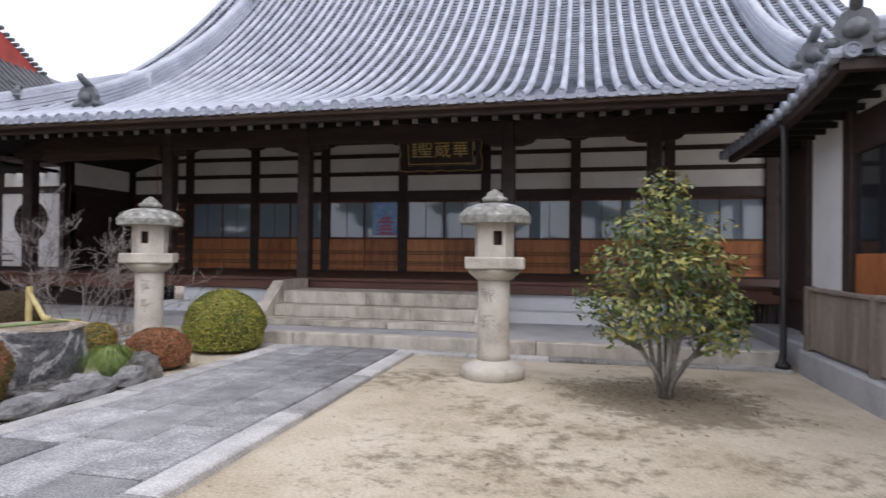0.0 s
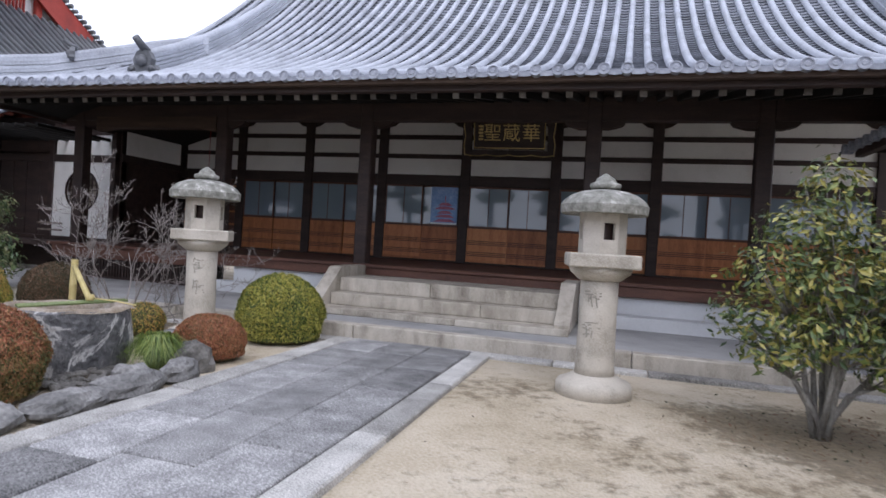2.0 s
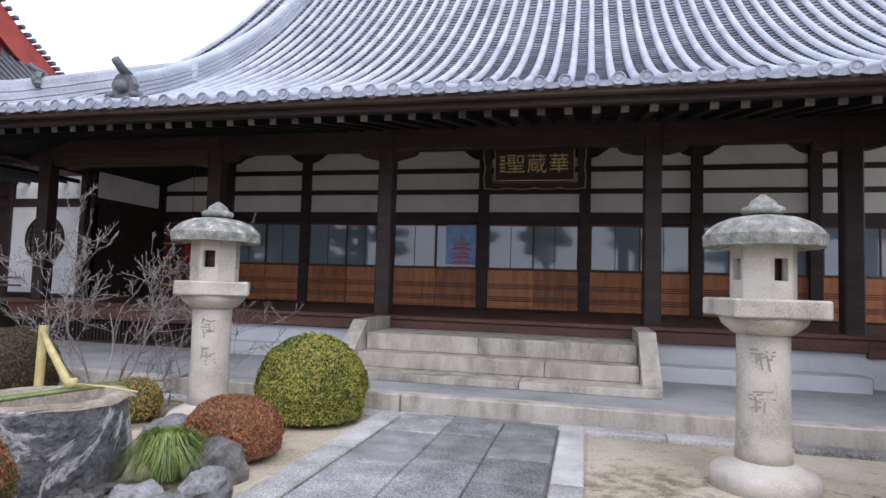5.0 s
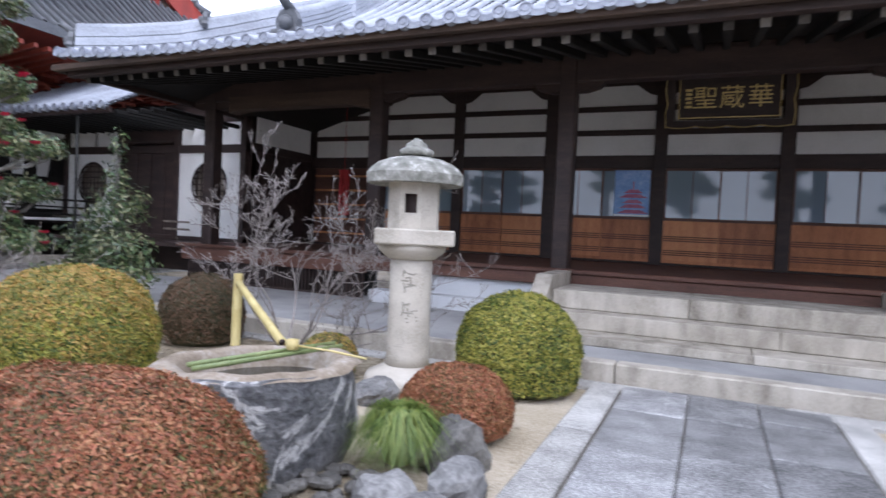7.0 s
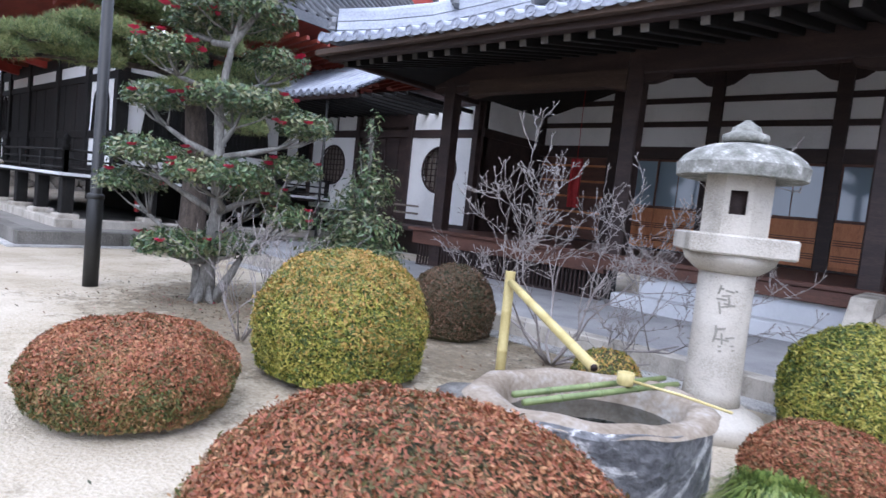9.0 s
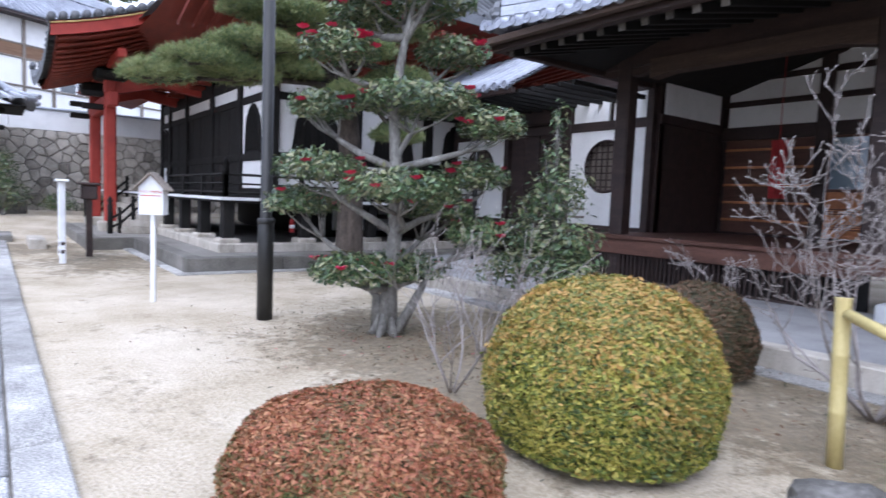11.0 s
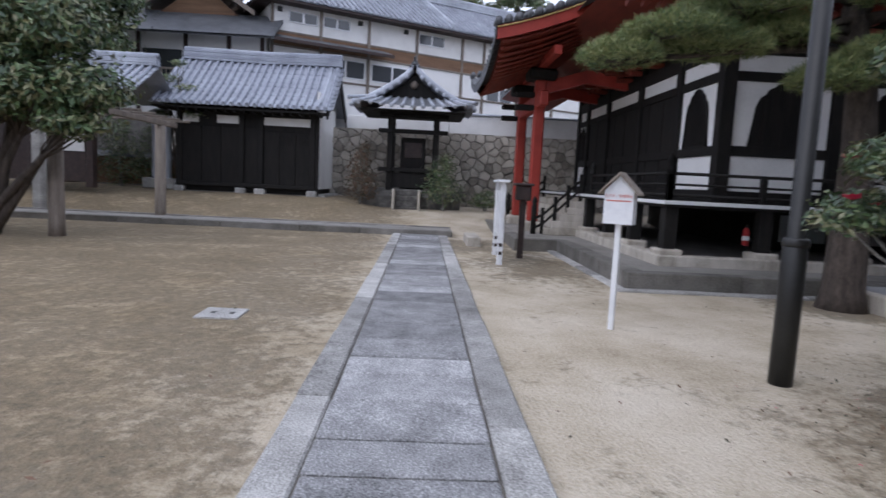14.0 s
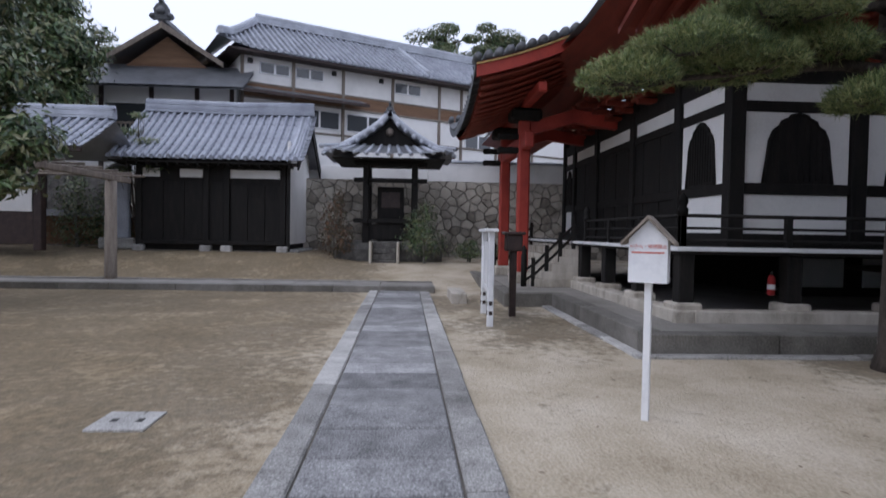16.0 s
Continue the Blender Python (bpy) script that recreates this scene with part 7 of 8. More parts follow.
    ridge_stack(r, [(-21.9, 14.0, 13.5), (-34, 14.0, 13.5)], 0.5, 0.7, 5, TILE_DARK)
    # porch: posts, beams, curved roof
    for x in (-26.44, -29.43):
        c = part("red_post", Mesh().box(x - 0.15, x + 0.15, 5.74, 6.04, 0.5, 4.6, 0.04), RED, t, "square vermilion porch post")
        part("base_stone", Mesh().box(x - 0.3, x + 0.3, 5.59, 6.19, 0.2, 0.52, 0.05), STEP, c)
        for z in (3.62, 3.98):
            part("nosing", Mesh().box(x - 0.09, x + 0.09, 5.2, 5.74, z, z + 0.16, 0.03), BLACK_WOOD, c, "black carved beam end")
        part("bracket", Mesh().box(x - 0.35, x + 0.35, 5.5, 6.3, 4.45, 4.75, 0.06), BLACK_WOOD, c)
        part("tie_beam", Mesh().prism([(6.04, 4.1), (7.2, 4.45), (8.4, 4.3), (8.4, 4.6), (7.2, 4.8), (6.04, 4.45)], 0, x - 0.12, x + 0.12), RED, t)
    part("porch_beam", Mesh().box(-30.2, -25.7, 5.77, 6.01, 3.7, 4.1, 0.03), RED, t)
    part("porch_beam", Mesh().box(-31.6, -24.3, 5.78, 6.0, 4.76, 5.0, 0.03), RED, t)
    PW0, PW1 = -24.0, -31.8

    def porch_z(x, d):
        s = abs(x - (PW0 + PW1) / 2) / (abs(PW0 - PW1) / 2)
        return 4.62 + 0.68 * s ** 2.6 * max(0.0, 1 - d / 9) + 0.3 * d + 0.05 * d * d
    xs = [PW0 + (PW1 - PW0) * i / 16 for i in range(17)]
    ds = [0, 0.5, 1, 1.6, 2.2, 2.9, 3.6, 4.4]
    m = Mesh()
    m.grid([[(x, 4.3 + d, porch_z(x, d)) for x in xs] for d in ds])
    pr = part("porch_roof", m, TILE_DARK, t, "curved porch roof with dark tiles")
    m = Mesh()
    m.grid([[(x, 4.45 + d, porch_z(x, d) - 0.22) for x in xs[::-1]] for d in ds])
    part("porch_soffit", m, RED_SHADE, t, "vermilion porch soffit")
    for x, o in ((PW0, 1), (PW1, -1)):
        m = Mesh()
        v = []
        for d in ds:
            v += [(x, 4.33 + d, porch_z(x, d) - 0.02), (x, 4.33 + d, porch_z(x, d) - 0.34), (x - o * 0.1, 4.33 + d, porch_z(x, d) - 0.34)]
        m.add(v, [(3 * i, 3 * i + 1, 3 * i + 4, 3 * i + 3) for i in range(len(ds) - 1)] + [(3 * i + 1, 3 * i + 2, 3 * i + 5, 3 * i + 4) for i in range(len(ds) - 1)])
        part("bargeboard", m, RED, t, "vermilion verge board")
        g = Mesh()
        g.tube([(x + o * 0.02, 4.33 + d, porch_z(x, d) - 0.06) for d in ds], 0.022, 6)
        part("gilt_line", g, GOLD, t, "thin gilt edging")
        e = Mesh()
        d = 0.05
        while d < 4.4:
            z = porch_z(x, d)
            e.tube([(x + o * 0.1, 4.3 + d, z + 0.07), (x - o * 0.4, 4.3 + d, z + 0.09)], 0.095, 9)
            d += 0.24
        part("verge_tiles", e, TILE_DARK, t, kind="stuff")
    f = Mesh()
    f.grid([[(x, 4.3, porch_z(x, 0) - h) for x in xs] for h in (0, 0.2)])
    part("eave_edge", f, TILE_DARK, t)
    for i in range(26):
        x = PW0 - 0.2 - 0.3 * i
        rf = Mesh()
        rf.tube([(x, 4.5 + d, porch_z(x, d) - 0.26) for d in ds], 0.05, 4)
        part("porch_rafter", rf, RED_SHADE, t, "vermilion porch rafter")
    tiled_roof(pr, lambda u, d: (u, 4.3 + d, porch_z(u, d)), (1, 0, 0), [PW0 - 0.3 - 0.31 * i for i in range(24)], lambda u: 4.3, mat=TILE_DARK)
    # stairs
    for k in range(6):
        part("stair_tread", Mesh().box(-30.4, -25.1, 5.98 + 0.2 * k, 7.15, 0.24 + 0.185 * k, 0.245 + 0.185 * (k + 1), 0.015), STEP, t, "grey stone stair")
    for x in (-25.25, -30.25):
        for z in (0.55, 0.8):
            m = Mesh()
            m.tube([(x, 5.75, z - 0.15), (x, 6.0, z), (x, 7.0, z + 1.0)], 0.035, 8)
            part("stair_rail", m, BLACK_WOOD, t)
        for k in range(4):
            y = 5.95 + 0.33 * k
            part("rail_post", Mesh().box(x - 0.045, x + 0.045, y - 0.045, y + 0.045, 0.25 + 0.92 * (y - 5.95), 0.95 + 0.95 * (y - 5.95), 0.01), BLACK_WOOD, t)
        part("newel", Mesh().lathe(x, 5.72, [(0.07, 0.2), (0.07, 1.0), (0.05, 1.05), (0.08, 1.12), (0.01, 1.25)], 10), BLACK_WOOD, t)


build_red_hall()


# ---- storehouse ----
def build_shed():
    t = thing("storehouse", (-35, -4, 1.0), "dark timber storehouse with white bands and a tiled roof", "building")
    X = -33.0
    part("wall", Mesh().box(-37.4, X - 0.05, -6.75, -1.5, 1.0, 4.3), BLACK_WOOD, t)
    part("side_wall", Mesh().box(-37.4, X - 0.05, -1.498, -1.4, 1.25, 5.0), PLASTER, t, "white plaster end wall")
    part("corner_post", Mesh().box(X - 0.05, X + 0.08, -1.498, -1.38, 1.0, 4.2, 0.01), BLACK_WOOD, t)
    for y in (-6.7, -4.35, -3.62, -1.62):
        c = part("post", Mesh().box(X - 0.08, X + 0.1, y - 0.1, y + 0.1, 1.1, 4.1, 0.012), BLACK_WOOD, t)
        part("pad_stone", Mesh().box(X - 0.2, X + 0.2, y - 0.2, y + 0.2, 0.9, 1.18, 0.04), KERB, c)
    for a, b in ((-6.6, -6.0), (-5.3, -4.45), (-3.52, -1.72)):
        part("plaster_panel", Mesh().box(X - 0.05, X - 0.01, a, b, 3.62, 3.92, 0.003), PLASTER, t)
    for k in range(4):
        a = -6.6 + 0.74 * k
        part("door_leaf", Mesh().box(X - 0.05, X, a, a + 0.72, 1.35, 3.5, 0.01), BLACK_WOOD, t)
    for k in range(3):
        a = -3.5 + 0.62 * k
        part("door_leaf", Mesh().box(X - 0.05, X + 0.01, a, a + 0.6, 1.35, 3.4, 0.01), BLACK_WOOD, t)
    m = Mesh()
    for k in range(12):
        m.box(X + 0.011, X + 0.03, -2.9 + 0.09 * k, -2.87 + 0.09 * k, 2.9, 3.25)
    part("lattice", m, BLACK_WOOD, t)
    part("sill", Mesh().box(X - 0.06, X + 0.14, -6.75, -1.5, 1.2, 1.35, 0.02), BLACK_WOOD, t)
    part("footing", Mesh().box(-37.4, X - 0.1, -6.8, -1.1, 0.5, 1.05, 0.03), KERB, t)

    def z(d):
        return 4.25 + 0.55 * d + 0.05 * d * d
    Y0, Y1 = -7.6, -0.95
    b = Mesh()
    b.grid([[(-32.3 - d, y, z(d) - 0.02) for y in (Y0, Y1)] for d in (0, 0.8, 1.6, 2.4, 3.0)])
    b.grid([[(-38.3 + d, y, z(d) - 0.02) for y in (Y1, Y0)] for d in (0, 0.8, 1.6, 2.4, 3.0)])
    r = part("roof", b, TILE_MID, t, "silver-grey tiled roof")
    tiled_roof(r, lambda u, d: (-32.3 - d, u, z(d)), (0, 1, 0), [Y0 + 0.15 + 0.29 * i for i in range(23)], lambda u: 3.0, mat=TILE_MID, pitch=0.29, coarse=True)
    disc = eave_disc("eave_tile", 0.08)
    for i in range(23):
        piece("eave_tile", disc, r, pose(-32.26, Y0 + 0.15 + 0.29 * i, z(0) + 0.03, 0, 0, 90))
    ridge_stack(r, [(-35.3, Y0 + 0.2, z(3.0)), (-35.3, -4, z(3.0) - 0.05), (-35.3, Y1 + 0.05, z(3.0))], 0.36, 0.4, 4, TILE_MID)
    ridge_stack(r, [(-32.5 - d, Y1 - 0.35, z(d) + 0.03) for d in (0.1, 1.0, 2.0, 2.9)], 0.26, 0.14, 2)
    g = Mesh()
    g.prism([(-32.5, 4.15), (-35.3, 6.0), (-38.1, 4.15)], 1, Y1 - 0.75, Y1 - 0.65)
    part("gable_wall", g, BLACK_WOOD, t)
    for q in (1, -1):
        m = Mesh()
        o = [(-35.3 + q * 3.0, 4.2), (-35.3, 6.05), (-35.3, 5.75), (-35.3 + q * 2.9, 3.9)]
        m.prism(o if q < 0 else o[::-1], 1, Y1 - 0.08, Y1 - 0.02)
        part("bargeboard", m, BLACK_WOOD, t)
    part("soffit", Mesh().box(-33.1, -32.35, Y0 + 0.1, Y1 - 0.1, 4.08, 4.14), BLACK_WOOD, t)
    for i in range(18):
        y = Y0 + 0.3 + 0.35 * i
        part("rafter", Mesh().box(-33.1, -32.4, y, y + 0.07, 4.0, 4.08), BLACK_WOOD, t)
    t.location.z -= 0.28


build_shed()


def build_belfry():
    t = thing("small_shrine", (-34, 2.2, 0.9), "small gabled shrine pavilion with a tiled hip roof", "shrine")
    cx, cy = -34.0, 2.2
    part("mound", Mesh().box(-35.6, -32.9, 0.2, 4.2, 0.2, 1.45, 0.3), ROCK_DARK, t, "mossy stone platform")
    for x in (-33.2, -34.9):
        for y in (1.35, 3.15):
            part("post", Mesh().box(x - 0.11, x + 0.11, y - 0.11, y + 0.11, 1.4, 4.5, 0.02), BLACK_WOOD, t)
    for z in (2.1, 3.6, 4.2):
        part("beam", Mesh().box(-35.2, -32.9, 1.26, 1.44, z, z + 0.16, 0.02), BLACK_WOOD, t)
        part("beam", Mesh().box(-35.2, -32.9, 3.06, 3.24, z, z + 0.16, 0.02), BLACK_WOOD, t)
        part("beam", Mesh().box(-33.3, -33.1, 0.9, 3.6, z + 0.02, z + 0.18, 0.02), BLACK_WOOD, t)
    part("inner_box", Mesh().box(-34.6, -33.7, 1.75, 2.75, 1.45, 3.5, 0.03), BLACK_WOOD, t, "dark inner shrine box")
    part("panel", Mesh().box(-33.69, -33.66, 1.9, 2.6, 2.7, 3.3, 0.01), DARK_WOOD, t)
    part("dado", Mesh().box(-33.3, -33.2, 1.4, 3.1, 1.5, 2.1, 0.01), BLACK_WOOD, t)

    # curved hip-and-gable roof
    def side(y):
        s = abs(y - cy) / 2.35
        return 6.05 - 1.62 * s ** 0.75 + 0.16 * s ** 6
    ys = [cy - 2.35 + 4.7 * i / 16 for i in range(17)]
    b = Mesh()
    b.grid([[(x, y, side(y)) for y in ys] for x in (-35.9, -32.95)])
    r = part("roof", b, TILE_DARK, t, "small curved grey tiled roof")
    tiles = Mesh()
    for i in range(10):
        x = -32.95 - 0.3 * i
        for a, c in ((ys[:9], 1), (ys[8:], 1)):
            tiles.tube([(x, y, side(y) + 0.04) for y in a], 0.07, 6)
    part("cover_tiles", tiles, TILE, r, kind="stuff")
    sk = Mesh()
    fr = [[(-32.95 + d, cy - 1.75 - d * 0.62 + (3.5 + d * 1.24) * j / 12, 4.95 - 0.42 * d + 0.22 * (abs(j - 6) / 6) ** 3 * d) for j in range(13)] for d in (0, 0.3, 0.6, 0.95)]
    sk.grid(fr)
    part("skirt_roof", sk, TILE_DARK, r)
    st = Mesh()
    for j in range(13):
        st.tube([row[j] for row in fr], 0.065, 6)
        p = Vector(fr[-1][j])
        st.tube([p, p + Vector((0.06, 0, -0.02))], 0.085, 8)
    part("skirt_tiles", st, TILE, r, kind="stuff")
    for q in (0, 1):
        e = Mesh()
        a = ys[:9] if q == 0 else ys[8:]
        e.tube([(-32.85, y, side(y) + 0.1) for y in a], 0.12, 7)
        part("verge_ridge", e, TILE, r)
        ed = Mesh()
        for y in a:
            ed.tube([(-32.8, y, side(y)), (-32.7, y, side(y))], 0.09, 8)
        part("verge_tiles", ed, TILE, r, kind="stuff")
    g = Mesh()
    pts = [(y, side(y) - 0.12) for y in ys if abs(y - cy) < 1.75]
    g.prism([(pts[0][0], 4.85)] + pts + [(pts[-1][0], 4.85)], 0, -33.2, -33.1)
    part("gable_wall", g, BLACK_WOOD, t)
    part("gable_ornament", Mesh().lathe(-33.05, cy, [(0.02, 5.3), (0.14, 5.38), (0.16, 5.5), (0.05, 5.62)], 10), GREY_WOOD, t, "weathered carved pendant")
    ridge_stack(r, [(-32.8, cy, 6.05), (-36, cy, 6.05)], 0.3, 0.25, 3, TILE)
    ornament(r, (-32.8, cy, 6.05), 1.57, 0.55)
    part("soffit", Mesh().box(-35.6, -32.3, 0.2, 4.2, 4.38, 4.44, 0.01), BLACK_WOOD, t)
    for j in range(5):
        part("step_stone", Mesh().box(-33.0, -32.1 - 0.17 * j, 1.65, 2.5, 0.4 + 0.2 * j, 0.6 + 0.2 * j, 0.02), ROCK_DARK, t)
    for y in (1.55, 2.52):
        part("step_cheek", Mesh().box(-33.0, -32.0, y, y + 0.1, 0.35, 1.45, 0.03), STEP, t)
    t.location.z -= 0.3


build_belfry()


# ---- retaining wall of fitted stones ----
def build_retaining_wall():
    t = thing("retaining_wall", (-36.8, 5, 0.4), "retaining wall of fitted irregular stones", "stone wall", kind="structure")
    rng = random.Random(23)
    part("backing", Mesh().box(-37.6, -36.75, -12, 26, 0, 3.7), ROCK_DARK, t, "dark earth joints")
    n = 0
    rest = Mesh()
    seeds = []
    z = 0.2
    while z < 3.9:
        y = -9.0 + rng.uniform(0, 0.3)
        while y < 24:
            seeds.append((y + rng.uniform(-0.15, 0.15), z + rng.uniform(-0.13, 0.13)))
            y += rng.uniform(0.3, 0.6)
        z += 0.33
    for y, z in seeds:
        # the cell of points nearest to this stone
        cell = [(y - 0.5, z - 0.4), (y + 0.5, z - 0.4), (y + 0.5, z + 0.4), (y - 0.5, z + 0.4)]
        for u, w in seeds:
            if (u, w) == (y, z) or abs(u - y) > 1.0 or abs(w - z) > 0.8:
                continue
            nx, nz = u - y, w - z
            lim = (nx * (u + y) + nz * (w + z)) / 2
            out = []
            for i, p in enumerate(cell):
                q = cell[(i + 1) % len(cell)]
                dp, dq = nx * p[0] + nz * p[1] - lim, nx * q[0] + nz * q[1] - lim
                if dp <= 0:
                    out.append(p)
                if (dp < 0) != (dq < 0) and abs(dp - dq) > 1e-9:
                    g = dp / (dp - dq)
                    out.append((p[0] + (q[0] - p[0]) * g, p[1] + (q[1] - p[1]) * g))
            cell = out
            if len(cell) < 3:
                break
        k = len(cell)
        if k < 3:
            continue
        c = (sum(p[0] for p in cell) / k, sum(p[1] for p in cell) / k)
        at = lambda p, q: (c[0] + (p[0] - c[0]) * q, min(3.7, c[1] + (p[1] - c[1]) * q))
        d = rng.uniform(0.05, 0.13)
        tip = rng.uniform(-0.03, 0.03)
        m = Mesh()
        v = [(-36.76, *at(p, 0.94)) for p in cell] + [(-36.76 + d * 0.75, *at(p, 0.92)) for p in cell] + [(-36.76 + d + tip * (p[0] - c[0]), *at(p, 0.74)) for p in cell]
        m.add(v, [(j * k + i, j * k + (i + 1) % k, (j + 1) * k + (i + 1) % k, (j + 1) * k + i) for j in (0, 1) for i in range(k)] + [tuple(range(2 * k, 3 * k))])
        if -1.5 < y < 13 and n < 290:
            part("stone", m, STONE_WALL, t)
            n += 1
        else:
            rest.add(m.v, m.f)
    part("stones", rest, STONE_WALL, t, kind="stuff")


STONE_WALL = material("wall_stones", [(0.16, 0.145, 0.125), (0.35, 0.32, 0.275), (0.54, 0.5, 0.44)], 0.9, 2.5, 30.0, 0.5, vary=0.35, island=0.3, fine_mix=0.35, bump_size=0.02)
build_retaining_wall()


# ---- houses on the slope behind ----
BROWN_BOARD = material("brown_boards", [(0.1, 0.055, 0.03), (0.19, 0.105, 0.058), (0.26, 0.15, 0.085)], 0.75, 1.5, 25.0, 0.2, stretch=(1, 0.4, 6))
PANE = glass_material("dim_window_glass", (0.05, 0.055, 0.06))


def house_window(parent, x, y0, y1, z0, z1, n=2):
    w = part("window", Mesh().box(x, x + 0.06, y0, y1, z0, z1, 0.01), WHITE_PAINT, parent, "white sash window")
    s = (y1 - y0) / n
    for i in range(n):
        part("pane", Mesh().box(x + 0.058, x + 0.066, y0 + s * i + 0.06, y0 + s * (i + 1) - 0.06, z0 + 0.06, z1 - 0.06), PANE, w)


def build_white_house():
    tt = thing("house_terrace", (-45, 5, 0), "earth terrace with a low white plastered wall", "terrace", kind="structure")
    part("terrace", Mesh().box(-80, -37.62, -25, 40, -0.2, 3.7), ROCK_DARK, tt, "earth terrace")
    part("lower_band", Mesh().box(-38.4, -37.9, 3.8, 24, 3.6, 4.65, 0.02), PLASTER, tt, "low white plastered wall")
    part("coping", Mesh().box(-38.5, -37.8, 3.7, 24, 4.65, 4.75, 0.03), TILE, tt)
    part("lower_band", Mesh().box(-38.4, -37.9, -1.5, 3.78, 3.6, 4.4, 0.02), PLASTER, tt)
    # built square to its own corner, then turned
    t = thing("white_house", (-42.0, -5.6, 3.7), "long white plastered house with brown boards and tiled roof", "house")
    X, Y = -42.0, -5.6
    part("wall", Mesh().box(-50, X, Y, 24, 3.6, 10.6), PLASTER, t, "white plaster wall")
    part("board_band", Mesh().box(X, X + 0.05, Y, 24, 8.3, 8.92, 0.005), BROWN_BOARD, t, "brown weatherboard band")
    for k in (0.06, 2.7, 5.5, 8.55, 11.7, 13.3, 16, 19, 22, 25, 28):
        part("post", Mesh().box(X, X + 0.09, Y + k - 0.08, Y + k + 0.08, 4.6, 10.55, 0.01), GREY_WOOD, t)
    for z in (6.7, 8.2, 8.92, 10.4):
        part("rail", Mesh().box(X, X + 0.08, Y, 24, z, z + 0.1, 0.01), GREY_WOOD, t)
    for a, b, c, d in ((0.93, 2.5, 9.5, 10.1), (2.8, 4.37, 9.52, 10.12), (8.65, 10.4, 9.5, 10.15), (3.0, 5.3, 7.0, 8.0), (5.7, 8.3, 7.0, 8.0), (13.6, 15.6, 6.75, 7.65), (16.4, 18.6, 6.75, 7.65), (14.0, 15.6, 9.5, 10.1)):
        house_window(t, X, Y + a, Y + b, c, d)
    for k in (0.45, 4.95, 7.8):
        part("vent", Mesh().box(X, X + 0.12, Y + k - 0.13, Y + k + 0.13, 9.95, 10.2, 0.02), BLACK, t)
    L, H = Y - 1.3, Y + 1.6

    def z(d, y=0.0):
        return 10.45 + 0.6 * d + 0.45 * max(0.0, 1 - (y - L) / 2.2) ** 2 * max(0.0, 1 - d / 2)

    def hip(y):
        return 4.5 * min(1.0, max(0.02, (y - L) / (H - L)))
    b = Mesh()
    ys = (L, L + 0.5, L + 1.0, L + 1.6, L + 2.2, H, 26)
    b.grid([[(-41.0 - hip(y) * k / 4, y, z(hip(y) * k / 4, y) - 0.05) for y in ys] for k in range(5)])
    b.grid([[(-50 + hip(y) * k / 4, y, z(hip(y) * k / 4, y) - 0.05) for y in ys[::-1]] for k in range(5)])
    b.add([(-41.0, L, z(0, L) - 0.05), (-45.5, H, z(4.5) - 0.05), (-50, L, z(0, L) - 0.05)], [(0, 1, 2)])
    r = part("roof", b, TILE, t, "grey tiled hipped roof")
    tiled_roof(r, lambda u, d: (-41.0 - d, u, z(d, u)), (0, 1, 0), [L + 0.1 + 0.34 * i for i in range(74)], hip, seg=0.5, mat=TILE_MID, pitch=0.34, coarse=True)
    ridge_stack(r, [(-45.5, H, z(4.5)), (-45.5, 26, z(4.5))], 0.4, 0.45, 4)
    ridge_stack(r, [(-41.0 - hip(y), y, z(hip(y), y) + 0.03) for y in (L + 0.1, L + 0.8, L + 1.5, L + 2.2, H)], 0.36, 0.26, 3)
    ridge_stack(r, [(-41.3 - d, Y + 10.6, z(d) + 0.03) for d in (0.1, 1.5, 3, 4.2)], 0.4, 0.3, 3)
    part("eave_board", Mesh().box(-41.2, -41.05, L + 0.9, 26, 10.27, 10.4, 0.01), DARK_WOOD, t)
    part("soffit", Mesh().box(-42, -41.06, L + 0.5, 26, 10.32, 10.38), DARK_WOOD, t)
    part("soffit", Mesh().box(-49, -42.002, L + 0.5, Y, 10.3, 10.37), DARK_WOOD, t)
    # pent roof over the lower storey near the corner
    m = Mesh()
    m.grid([[(-42 + d, y, 8.8 - 0.32 * d) for y in (Y - 0.2, Y + 6.5)] for d in (0, 1.4)])
    m.grid([[(-42 + d, y, 8.7 - 0.32 * d) for y in (Y + 6.5, Y - 0.2)] for d in (0, 1.4)])
    part("pent_roof", m, TILE_DARK, t, "dark pent roof")
    part("pent_board", Mesh().box(-40.68, -40.58, Y - 0.2, Y + 6.5, 8.2, 8.37, 0.01), DARK_WOOD, t)
    t.rotation_euler = (0, 0, radians(28))


build_white_house()


